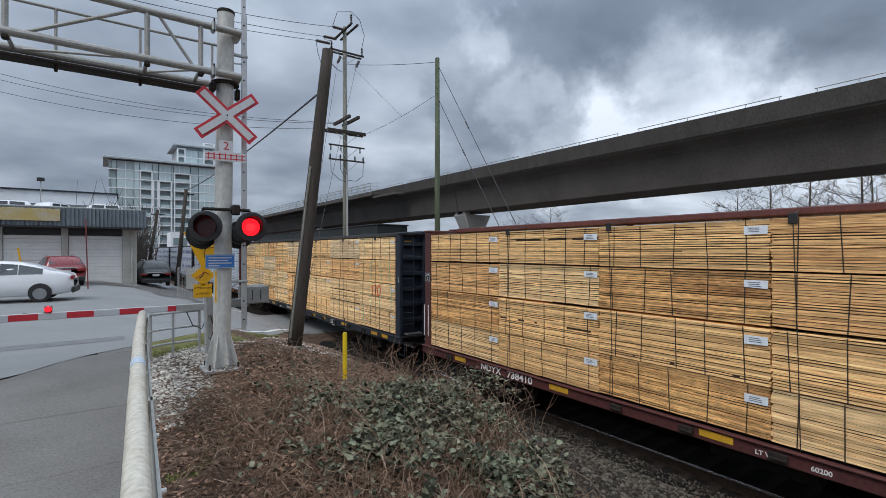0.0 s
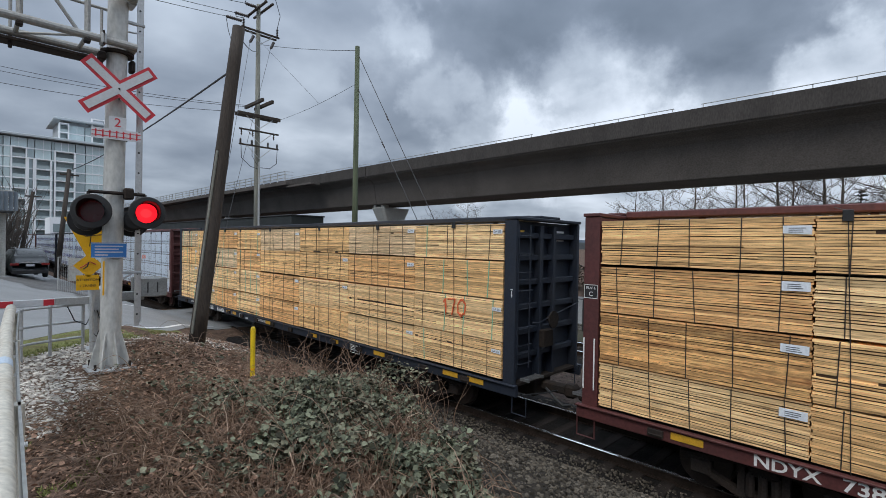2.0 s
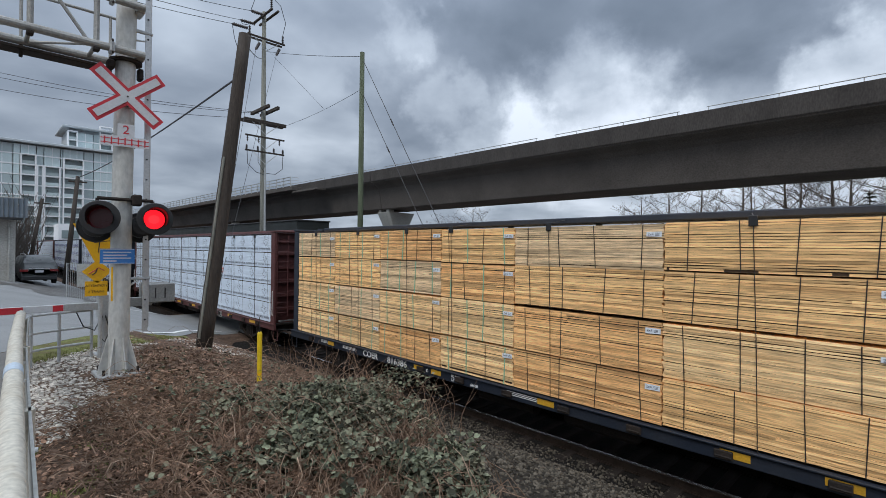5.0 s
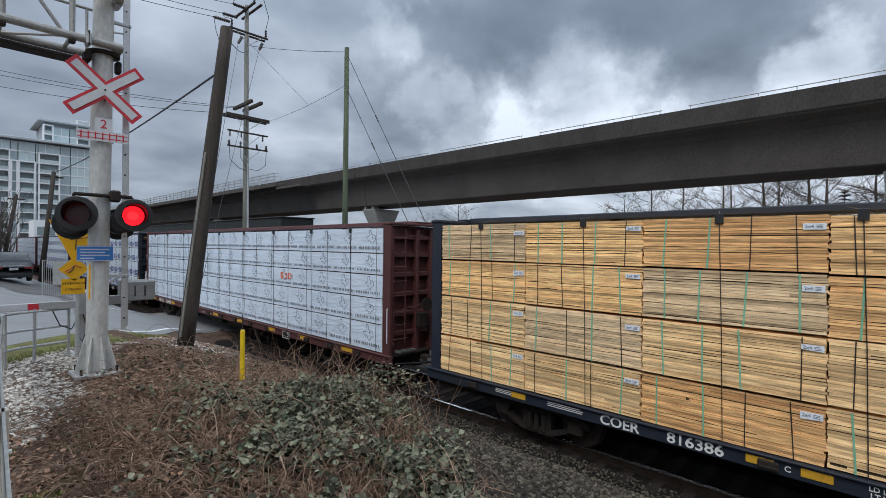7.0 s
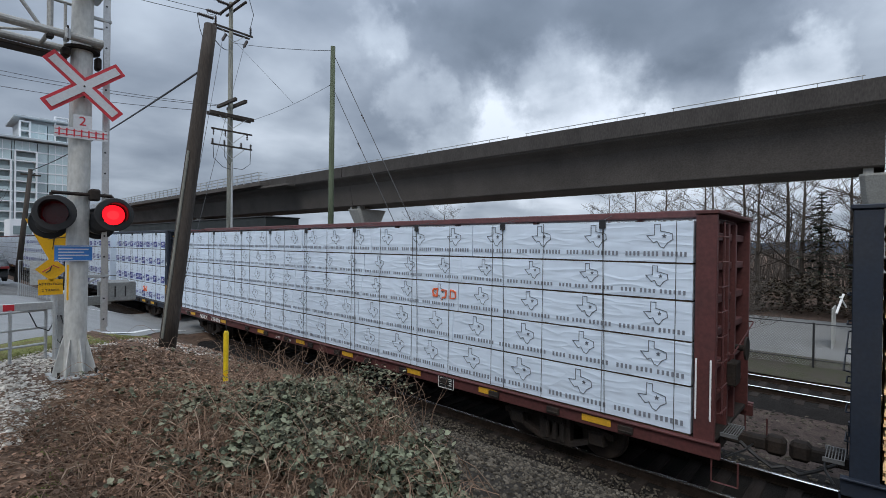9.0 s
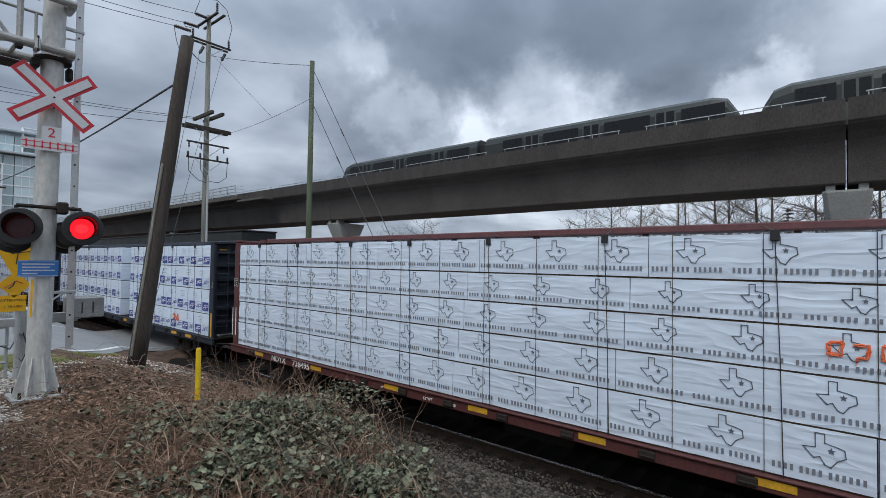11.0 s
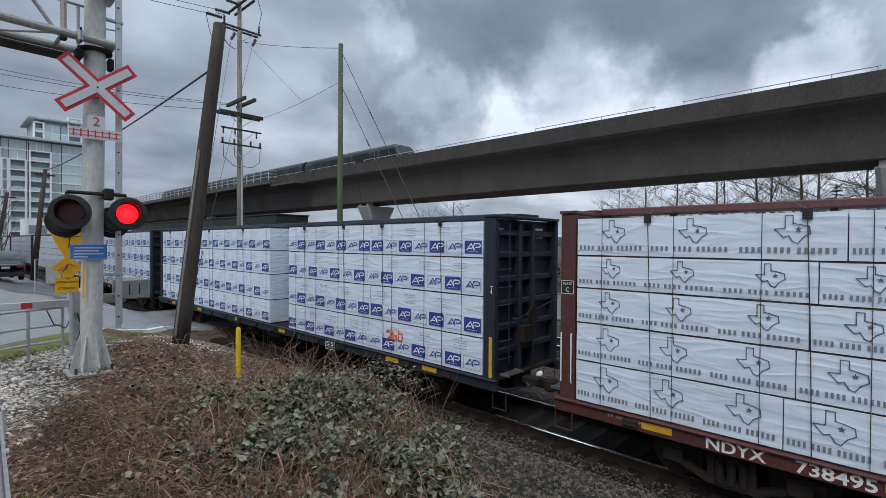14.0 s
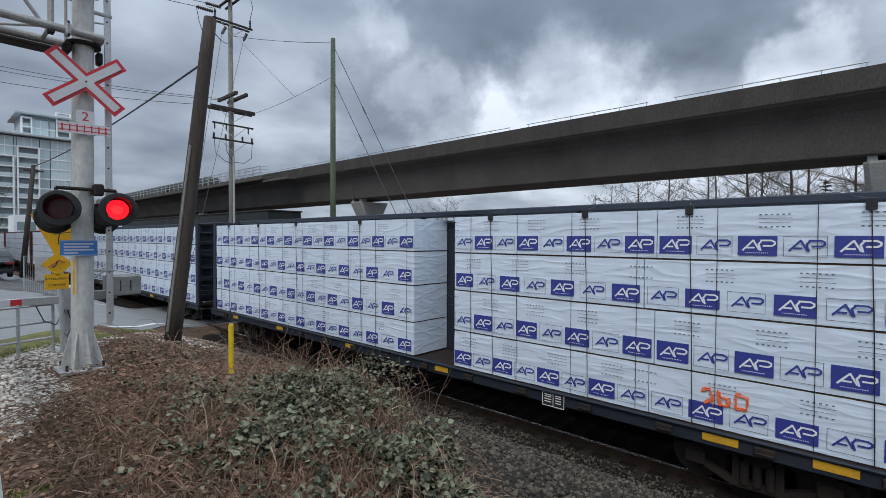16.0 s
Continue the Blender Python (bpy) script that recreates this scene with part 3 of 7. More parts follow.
def make_ballast_stones():
    sheet = Mesh()
    n, rows = 10, 44
    for j in range(rows + 1):
        y = -6 + 20.0 * j / rows
        a = brush_limit(y) - 0.7
        for i in range(n + 1):
            x = a + (7.6 - a) * i / n
            sheet.v.append((x, y, ground_z(x, y) + 0.025 + 0.03 * noise.noise((x * 2, y * 2, 9))))
    for j in range(rows):
        for i in range(n):
            k = j * (n + 1) + i
            sheet.f.append((k, k + 1, k + n + 2, k + n + 1))
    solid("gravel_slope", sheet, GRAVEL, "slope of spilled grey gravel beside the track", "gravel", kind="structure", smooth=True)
    mid = Mesh()
    for j in range(31):
        for i in range(9):
            x, y = TRACK_X + 1.9 + 4.2 * i / 8, -30 + 3.0 * j
            mid.v.append((x, y if y < 20.9 else 20.9 + (y - 20.9) * 0.04, -0.30 + 0.05 * noise.noise((x * 1.4, y * 1.4, 2))))
    for j in range(30):
        for i in range(8):
            k = j * 9 + i
            mid.f.append((k, k + 1, k + 10, k + 9))
    far = Mesh()
    for j in range(46):
        for i in range(6):
            x, y = TRACK2_X + 2.3 + 4.5 * i / 5, -40 + 2.0 * j
            far.v.append((x, y, -0.27 + 0.07 * noise.noise((x * 1.2, y * 1.2, 6))))
    for j in range(45):
        for i in range(5):
            if -40 + 2.0 * j + 2 > 21 and -40 + 2.0 * j < 33:
                continue
            k = j * 6 + i
            far.f.append((k, k + 1, k + 7, k + 6))
    solid("fence_side_gravel", far, material("weedy_gravel", (0.062, 0.054, 0.044), 0.95, spec=0.1, var=0.5, scale=1.6, fine=26, bump=2.5, color2=(0.05, 0.055, 0.03)), "dark weedy gravel along the fence", "gravel", kind="structure", smooth=True)
    solid("middle_gravel", mid, material("brown_gravel", (0.075, 0.056, 0.048), 0.95, spec=0.1, var=0.5, scale=3, fine=34, bump=2.5, color2=(0.04, 0.03, 0.027)), "dark brown gravel between the two tracks", "gravel", kind="structure", smooth=True)
    rnd = random.Random(5)
    m = Mesh()
    for i in range(27000):
        y = -1.5 + 14.5 * rnd.random() ** 1.4
        a = brush_limit(y) - 0.35
        x = a + (TRACK_X - 1.0 - a) * rnd.random()
        d = TRACK_X - x
        z = -0.19 if d < 1.5 else (-0.19 - 0.18 * (d - 1.5) if d < 2.1 else -0.30 - 0.3 * (d - 2.1))
        z = max(z, ground_z(x, y) + 0.02)
        m.rock((x, y, z + 0.012), 0.011 + 0.024 * rnd.random() ** 1.6, rnd, 0.85)
    for i in range(2600):
        y = -3 + 12 * rnd.random()
        x = TRACK_X + 1.2 + 5.5 * rnd.random()
        d = x - TRACK_X
        z = max(-0.19 if d < 1.5 else -0.19 - 0.28 * (d - 1.5), -0.32)
        m.rock((x, y, z + 0.01), 0.025 + 0.035 * rnd.random(), rnd, 0.75)
    solid("ballast_stones", m, STONE, "loose grey crushed stones along the track", "ballast stones", kind="stuff")


def make_riprap():
    rnd = random.Random(8)
    m = Mesh()
    for i in range(15000):
        u, v = rnd.random(), rnd.random()
        x = 0.42 + 2.5 * u
        y = 5.7 + 5.7 * v
        if x > 1.1 + (y - 5.2) * 0.36 + 0.25 * noise.noise((x, y, 2)):
            continue
        if (x - 1.5) ** 2 + (y - 8.0) ** 2 < 0.1:
            continue
        if noise.noise((x * 2.2, y * 2.2, 15)) > 0.30 + 0.35 * rnd.random():
            continue
        if road_edge(x) - 1.3 < y:
            continue
        m.rock((x, y, ground_z(x, y) + 0.002), 0.007 + 0.026 * rnd.random() ** 2.6, rnd, 0.55)
    # scattered stones down to the foot of the leaning pole
    for i in range(4200):
        x = 2.0 + 5.4 * rnd.random()
        y = 8.6 + 8.5 * rnd.random()
        if y > road_edge(x) - 0.75 or y < 6.4 + 0.62 * x:
            continue
        m.rock((x, y, ground_z(x, y) + 0.004), 0.010 + 0.03 * rnd.random() ** 3, rnd, 0.6)
    solid("riprap", m, RIPRAP, "pale broken stones spread round the signal mast", "stones", kind="stuff")


# ---------- guideway ----------
GX = 30.0
PIERS = [-84.4, -42.4, -0.4, 41.5, 83.5, 125.5, 167.5]


def make_guideway():
    gw = tagged(new("elevated_guideway"), "long weathered concrete guideway on piers above the tracks", "elevated guideway", kind="structure")
    # outline across: near face at GX
    half = [(0.02, 11.2), (0.12, 10.98), (0.75, 10.72), (1.1, 10.4), (1.5, 8.32), (1.62, 8.24)]
    prof = half + [(7.0 - x, z) for x, z in half[::-1]] + [(6.15, 10.86), (0.85, 10.86)]
    ends = [-110] + PIERS + [200]
    for a, b in zip(ends, ends[1:]):
        m = Mesh().prism([(GX + x, a + 0.04, z) for x, z in prof], (0, b - a - 0.08, 0))
        sp = part("span", m, GUIDEWAY, gw)
        for x0, x1 in ((0.0, 0.2), (6.8, 7.0)):
            edge = [(x0, 12.2), (x0, 11.14), (x0 + 0.03, 11.08), (x1 - 0.01, 11.08), (x1, 11.14), (x1, 12.2)]
            part("parapet", Mesh().prism([(GX - 0.01 + x, a + 0.05, z) for x, z in edge], (0, b - a - 0.1, 0)), DARK_PARAPET, sp, "stained concrete parapet with shade put into its colour")
    for y in PIERS:
        part("pier", pier_mesh(y), PALE_CONCRETE, gw, "pale flared concrete pier")
        for yy in (y - 0.85, y + 0.45):
            part("bearing", Mesh().cbox(GX + 1.75, yy, 7.95, GX + 2.5, yy + 0.4, 8.26, 0.02), PALE_CONCRETE, gw)
    # handrail sections on the near parapet
    y = -40.0
    while y < 62:
        ln = 8.6
        r = Mesh()
        r.tube([(GX + 0.08, y, 12.42), (GX + 0.08, y + ln, 12.42)], 0.028, 6)
        for k in range(6):
            yy = y + 0.1 + k * (ln - 0.2) / 5
            r.tube([(GX + 0.08, yy, 12.15), (GX + 0.08, yy, 12.42)], 0.022, 5)
        part("handrail", r, GALV, gw)
        y += ln + 1.5
    # walkway with railings on the far part
    part("walkway", Mesh().cbox(GX - 1.3, 56.5, 11.3, GX - 0.014, 175, 11.75, 0.02).cbox(GX - 1.3, 50.5, 10.9, GX - 0.014, 56.4, 11.12, 0.02), GUIDEWAY, gw)
    fence = Mesh()
    for z in (12.2, 12.62, 13.0):
        fence.tube([(GX - 1.22, 57, z), (GX - 1.22, 175, z)], 0.06, 5)
        fence.tube([(GX - 1.22, 57, z), (GX - 0.1, 57, z)], 0.03, 5)
    for k in range(60):
        fence.tube([(GX - 1.22, 57 + 2.0 * k, 11.75), (GX - 1.22, 57 + 2.0 * k, 13.0)], 0.065, 5)
    part("railing", fence, GALV, gw)
    return gw


def pier_mesh(y):
    """A column that flares along the tracks into its head."""
    m = Mesh()
    rings = [(-0.6, 0.78, 0.72), (5.2, 0.78, 0.72), (5.7, 0.9, 0.76), (7.0, 1.55, 0.92), (7.85, 1.95, 1.0), (7.95, 1.95, 1.0)]
    cx = GX + 3.5
    for z, hx, hy in rings:
        c = 0.22
        pts = [(-hx + c, -hy), (hx - c, -hy), (hx, -hy + c), (hx, hy - c), (hx - c, hy), (-hx + c, hy), (-hx, hy - c), (-hx, -hy + c)]
        m.v += [(cx + a, y + b, z) for a, b in pts]
    for i in range(len(rings) - 1):
        for k in range(8):
            q = (k + 1) % 8
            m.f.append((i * 8 + k, i * 8 + q, (i + 1) * 8 + q, (i + 1) * 8 + k))
    m.f.append(tuple(40 + k for k in range(8)))
    return m


# ---------- freight cars ----------
HALF = 10.925
CAR_PITCH = 24.12
TRAIN_Y = [(0, 12.52), (1, 8.36), (1.5, 6.28), (2.5, 2.08), (3, 0.0), (3.5, -2.06), (4.0, -4.1), (6.5, -14.1), (7, -16.06), (8, -20.12), (8.5, -22.19), (9, -24.25), (11.5, -33.98), (12.5, -37.96), (13, -39.94), (14, -43.88), (14.5, -45.9), (15, -47.91), (15.5, -49.88), (16, -51.8)]


def truck_meshes():
    side = Mesh()
    for s in (-1, 1):
        x0, x1 = (s * 1.02 - 0.07, s * 1.02 + 0.07)
        d = (x1 - x0, 0, 0)
        side.prism([(x0, -1.2, 0.46), (x0, -1.2, 0.58), (x0, -0.35, 0.74), (x0, 0.35, 0.74), (x0, 1.2, 0.58), (x0, 1.2, 0.46), (x0, 0.35, 0.63), (x0, -0.35, 0.63)], d)
        side.prism([(x0, -1.0, 0.40), (x0, -1.0, 0.48), (x0, -0.35, 0.24), (x0, 0.35, 0.24), (x0, 1.0, 0.48), (x0, 1.0, 0.40), (x0, 0.36, 0.13), (x0, -0.36, 0.13)], d)
        for y in (-0.34, 0.24):
            side.prism([(x0, y, 0.2), (x0, y, 0.68), (x0, y + 0.1, 0.68), (x0, y + 0.1, 0.2)], d)
        for y in (-0.88, 0.88):
            side.cbox(s * 1.02 - 0.11, y - 0.16, 0.3, s * 1.02 + 0.11, y + 0.16, 0.56, 0.03)
        for k in range(3):
            y = -0.17 + 0.17 * k
            side.tube([(s * 1.08, y, 0.2), (s * 1.08, y, 0.55)], 0.065, 8)
    side.cbox(-1.1, -0.2, 0.5, 1.1, 0.2, 0.74, 0.03)
    wheels = Mesh()
    wheels.tube([(-1.05, 0, 0), (1.05, 0, 0)], 0.08, 10)
    for s in (-1, 1):
        x = s * 0.755
        wheels.tube([(x - 0.068, 0, 0), (x - 0.06, 0, 0), (x + 0.06, 0, 0), (x + 0.068, 0, 0)], [0.40, 0.42, 0.42, 0.40], 28)
        xi = x - s * 0.08
        wheels.tube([(xi - 0.015, 0, 0), (xi + 0.015, 0, 0)], 0.452, 28)
        for k in range(4):
            a = k * math.pi / 2
            wheels.cbox(-0.02 + x + s * 0.075, -0.03 + 0.2 * math.cos(a), -0.03 + 0.2 * math.sin(a), 0.02 + x + s * 0.075, 0.03 + 0.2 * math.cos(a), 0.03 + 0.2 * math.sin(a), 0.008)
    return side.data("truck_frame"), wheels.data("wheelset")


GRATE = material("step_grating", (0.16, 0.16, 0.16), 0.6, 0.3, var=0.3)
TRUCK_FRAME, WHEELSET = truck_meshes()
TRUCK_FRAME.materials.append(UNDER)
WHEELSET.materials.append(WHEEL)
WHEELS = []


def bulkhead(s, paint, car, cap):
    """End wall at y = s * HALF: plate, side flanges, ribs, ladder and cap."""
    o = lambda d: s * (HALF + 0.03 + d)

    def bx(m, x0, d0, z0, x1, d1, z1, c=0.012):
        a, b = sorted((o(d0), o(d1)))
        m.cbox(x0, a, z0, x1, b, z1, c)

    wall = Mesh()
    bx(wall, -1.34, 0.0, 0.98, 1.34, 0.07, 4.59)
    b = part("bulkhead", wall, paint, car)
    for x in (-1.36, 1.26):
        fl = Mesh()
        bx(fl, x, -0.005, 0.86, x + 0.10, 0.30, 4.60)
        part("flange", fl, paint, b)
    for z in (1.5, 2.05, 2.6, 3.15, 3.7, 4.2):
        rib = Mesh()
        bx(rib, -1.255, 0.075, z, 1.255, 0.2, z + 0.13)
        part("rib", rib, paint, b)
    for x in (-0.34, 0.22):
        rib = Mesh()
        bx(rib, x, 0.075, 1.0, x + 0.12, 0.26, 4.5)
        part("rib", rib, paint, b)
    capm = Mesh()
    bx(capm, -1.38, -0.02, 4.605, 1.38, 0.33, 4.67)
    bx(capm, -0.42, 0.0, 4.675, 0.42, 0.3, 4.73)
    part("cap", capm, cap, b)
    lad = Mesh()
    for k in range(8):
        z = 1.45 + 0.4 * k
        for xa, xb in ((-1.22, -0.78),):
            lad.tube([(xa, o(0.27), z), (xa, o(0.35), z), (xb, o(0.35), z), (xb, o(0.27), z)], 0.012, 5)
    for x in (-1.22, -0.78):
        lad.tube([(x, o(0.28), 1.3), (x, o(0.28), 4.5)], 0.02, 5)
    for z in (2.3,):
        lad.tube([(-0.7, o(0.30), z), (-0.6, o(0.4), z), (1.2, o(0.4), z + 0.35), (1.25, o(0.3), z + 0.35)], 0.012, 5)
    part("ladder", lad, paint, b)
    if s < 0:
        hb = Mesh().tube([(-0.15, o(0.35), 2.35), (-0.15, o(0.52), 2.35)], 0.05, 10)
        hb.tube([(-0.15, o(0.50), 2.35), (-0.15, o(0.53), 2.35)], 0.2, 14)
        hb.cbox(-0.35, min(o(0.25), o(0.4)), 1.7, 0.05, max(o(0.25), o(0.4)), 2.1, 0.02)
        part("hand_brake", hb, UNDER, b)
    return b


def car_frame(name, label, paint, k, beam_z=4.62):
    car = thing(name, label, "freight car", "coupled lumber flatcars", at=pose(TRACK_X, 0, 0))
    deck = Mesh().cbox(-1.30, -HALF - 0.3, 0.94, 1.30, HALF + 0.3, 1.01, 0.01)
    part("deck", deck, UNDER, car)
    for s in (-1, 1):
        sill = Mesh()
        a, b = sorted((s * 1.30, s * 1.40))
        sill.cbox(a, -HALF - 0.42, 0.77, b, HALF + 0.42, 1.0, 0.012)
        a, b = sorted((s * 1.33, s * 1.45))
        sill.cbox(a, -HALF - 0.42, 0.995, b, HALF + 0.42, 1.025, 0.006)
        part("side_sill", sill, paint, car)
    under = Mesh().cbox(-0.35, -HALF - 0.2, 0.52, 0.35, HALF + 0.2, 0.93, 0.03)
    for i in range(13):
        y = -9.6 + i * 1.6
        under.box(-1.28, y - 0.04, 0.74, 1.28, y + 0.04, 0.93)
    under.cbox(-1.1, -1.4, 0.45, -0.4, 0.2, 0.85, 0.08)
    under.tube([(-0.8, 1.0, 0.55), (-0.8, 2.6, 0.55)], 0.18, 12)
    part("underframe", under, UNDER, car)
    beam = Mesh()
    beam.box(-0.045, -HALF + 0.02, 1.02, 0.045, HALF - 0.02, beam_z - 0.14)
    beam.cbox(-0.36, -HALF + 0.02, beam_z, 0.36, HALF - 0.02, beam_z + 0.13, 0.02)
    for i in range(9):
        y = -9.6 + i * 2.4
        beam.box(-0.06, y - 0.05, 1.02, 0.06, y + 0.05, beam_z)
    part("centre_beam", beam, paint, car)
    for s in (-1, 1):
        bulkhead(s, paint, car, paint)
        # coupler, hose and end platform
        e = HALF + 0.42
        c = Mesh()
        a, b = sorted((s * (HALF + 0.2), s * (HALF + 1.0)))
        c.cbox(-0.11, a, 0.66, 0.11, b, 0.86, 0.03)
        a, b = sorted((s * (HALF + 0.82), s * (HALF + 1.11)))
        c.cbox(-0.16, a, 0.62, 0.14, b, 0.92, 0.06)
        part("coupler", c, UNDER, car)
        st = Mesh()
        a, b = sorted((s * (HALF + 0.38), s * (HALF + 0.62)))
        for j in range(7):
            st.box(-1.2, a + j * (b - a) / 7, 1.13, -0.62, a + (j + 0.35) * (b - a) / 7, 1.15)
        st.box(-1.2, a, 1.10, -1.17, b, 1.155).box(-0.65, a, 1.10, -0.62, b, 1.155)
        part("crossover_step", st, GRATE, car, kind="stuff")
        h = Mesh().tube([(-0.35, s * (HALF + 0.5), 0.8), (-0.36, s * (HALF + 0.75), 0.62), (-0.34, s * (HALF + 0.95), 0.5), (-0.3, s * (HALF + 1.12), 0.55)], 0.03, 6)
        h.tube([(-1.25, s * (HALF + 0.48), 0.82), (-0.6, s * (HALF + 0.62), 0.76), (0, s * (HALF + 0.66), 0.72)], 0.018, 5)
        part("air_hose", h, BLACK, car)
        for x in (-1.36, 1.30):
            q = Mesh()
            yy = s * (HALF + 0.36)
            q.tube([(x, yy - 0.3, 0.8), (x, yy - 0.3, 0.42), (x, yy + 0.06, 0.42), (x, yy + 0.06, 0.8)], 0.016, 5)
            part("sill_step", q, paint, car)
        t = new("truck")
        t.parent = car
        t.location = (0, s * 8.35, 0)
        part("truck_frame", TRUCK_FRAME, UNDER, t)
        for y in (-0.88, 0.88):
            wo = part("wheelset", WHEELSET, WHEEL, t)
            wo.location = (0, y, 0.42)
            WHEELS.append(wo)
    # strap winches along the sill
    for i in range(15):
        y = -9.9 + i * 1.41
        if 4.4 < y < 8.9:
            continue
        for s in (-1, 1):
            win = Mesh()
            a, b = sorted((s * 1.405, s * 1.46))
            win.cbox(a, y - 0.13, 0.82, b, y + 0.13, 0.95, 0.01)
            win.tube([(s * 1.44, y - 0.11, 0.86), (s * 1.44, y + 0.11, 0.86)], 0.03, 6)
            part("strap_winch", win, UNDER, car)
    return car


def reflectors(car, places):
    for y, w in places:
        part("reflector", Mesh().cbox(-1.412, y - w / 2, 0.845, -1.398, y + w / 2, 0.965, 0.004), YELLOW, car, "yellow reflective plate")


def sill_mark(car, text, y, z, size, mat=None, wide=1.0, x=-1.404):
    part("lettering", letters(text, size * 1.15, side_text(x, y, z), 0.002, wide, size * 0.022), mat or WHITE_PAINT, car)


def bars(m, x, y, z, rows, width, height, gap, cell=0.0, rnd=random):
    """Small bars in rows for writing too small to read, on a face that looks to -x."""
    for r in range(rows):
        w = width * rnd.uniform(0.7, 1.0)
        zz = z - r * gap
        m.quad((x, y, zz), (x, y - w, zz), (x, y - w, zz - height), (x, y, zz - height))


def lumber_bundle(y0, y1, z0, z1, side, rnd, layer=0.0425, gap=0.013):
    """A strapped stack of boards: each layer its own strip, a little proud or set back."""
    m = Mesh()
    n = max(6, round((z1 - z0) / layer))
    h = (z1 - z0) / n
    for i in range(n):
        ends = [y0 + rnd.uniform(-0.02, 0.012), y1 + rnd.uniform(-0.012, 0.02)]
        if rnd.random() < 0.12:
            ends.insert(1, rnd.uniform(y0 + 0.4, y1 - 0.4))
        for a, b in zip(ends, ends[1:]):
            # one long course whose lower edge opens and closes
            d = rnd.uniform(0.0, 0.02) * rnd.random()
            wide = rnd.random() ** (2.6 if gap < 0.02 else 1.7) * gap * 1.35
            k = max(2, round((b - a) / 0.26))
            open_now = wide
            e = len(m.v)
            for q in range(k + 1):
                y = a + (b - a) * q / k
                open_now = open_now * 0.55 + 0.45 * wide * rnd.choice((0.0, 0.5, 1.0, 2.3))
                g = max(0.0006, min(0.018, open_now + rnd.gauss(0, 0.0012)))
                x = side * (1.355 - d - rnd.uniform(0, 0.003))
                za, zb = z0 + i * h + g, z0 + (i + 1) * h - 0.0008
                m.v += [(x, y, za), (x, y, zb), (side * 0.09, y, zb), (side * 0.09, y, za)]
            for q in range(k):
                for r in range(4):
                    f = (e + 4 * q + r, e + 4 * q + (r + 1) % 4, e + 4 * q + 4 + (r + 1) % 4, e + 4 * q + 4 + r)
                    m.f.append(f if side > 0 else f[::-1])
            m.f += [(e, e + 3, e + 2, e + 1), (e + 4 * k, e + 4 * k + 1, e + 4 * k + 2, e + 4 * k + 3)]
    return m


def core(y0, y1, z0, z1, side):
    xa, xb = (-1.335, -0.1) if side < 0 else (0.1, 1.335)
    return Mesh().box(xa, y0 + 0.03, z0 + 0.002, xb, y1 - 0.03, z1 - 0.002)


def load_lumber(car, cuts, levels, mats, seed, tags, straps, green=(), gap=0.013):
    rnd = random.Random(seed)
    for i in range(len(cuts) - 1):
        y1, y0 = cuts[i] - 0.012, cuts[i + 1] + 0.012
        for j in range(len(levels) - 1):
            z1, z0 = levels[j] - 0.012, levels[j + 1] + 0.022
            jit = rnd.uniform(-0.015, 0.015)
            for side in (-1, 1):
                mat = mats[rnd.randrange(len(mats))]
                # core in the dark gap colour, so seams between courses look shaded
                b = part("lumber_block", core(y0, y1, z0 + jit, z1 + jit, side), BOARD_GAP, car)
                part("stacked_board", lumber_bundle(y0, y1, z0 + jit, z1 + jit, side, rnd, gap=gap), mat, b, kind="stuff")
                if side > 0:
                    continue
                for k in range(straps):
                    y = y0 + (y1 - y0) * (k + 0.5 + rnd.uniform(-0.12, 0.12)) / straps
                    is_green = i in green and rnd.random() < 0.6
                    lean = rnd.uniform(-0.05, 0.05)
                    w = 0.012 if is_green else 0.007
                    st = Mesh().prism([(-1.361, y - w, z0 + jit), (-1.361, y + w, z0 + jit), (-1.361, y + w + lean, z1 + jit), (-1.361, y - w + lean, z1 + jit)], (0.006, 0, 0))
                    part("strap", st, STRAP_GREEN if is_green else STRAP, b, "green plastic strap" if is_green else "")
                if tags(i, j):
                    tw, thh = tags(i, j)
                    yy = y0 + 0.02
                    zt = z1 - 0.12 + rnd.uniform(-0.04, 0.03)
                    t = Mesh().prism([(-1.372, yy, zt - thh), (-1.372, yy + tw, zt - thh - rnd.uniform(-0.02, 0.02)), (-1.368, yy + tw, zt), (-1.370, yy, zt)], (0.004, 0, 0))
                    tp = part("paper_tag", t, TAG, b, "white paper tag")
                    if green:
                        part("lettering", letters("2x4", thh * 0.75, side_text(-1.375, yy + tw * 0.72, zt - thh * 0.5), 0.0008), PRINT_GREY, tp)
                    pr = Mesh()
                    bars(pr, -1.3745, yy + tw * (0.42 if green else 0.8), zt - thh * 0.25, 3, tw * (0.34 if green else 0.6), thh * 0.08, thh * 0.22, rnd=rnd)
                    part("print", pr, PRINT_GREY, tp)


def tie_downs(car, ys, z_top=4.56):
    """Cables from the centre beam over the load to the sill."""
    for y in ys:
        m = Mesh()
        m.tube([(-0.34, y + 0.25, 4.70), (-1.33, y, z_top + 0.02), (-1.372, y, z_top - 0.03), (-1.374, y - 0.06, 2.6), (-1.374, y - 0.09, 1.02)], 0.007, 5)
        c = part("tie_down", m, STRAP, car)
        part("corner_guard", Mesh().cbox(-1.385, y - 0.06, z_top - 0.13, -1.355, y + 0.06, z_top + 0.03, 0.006), BLACK, c)


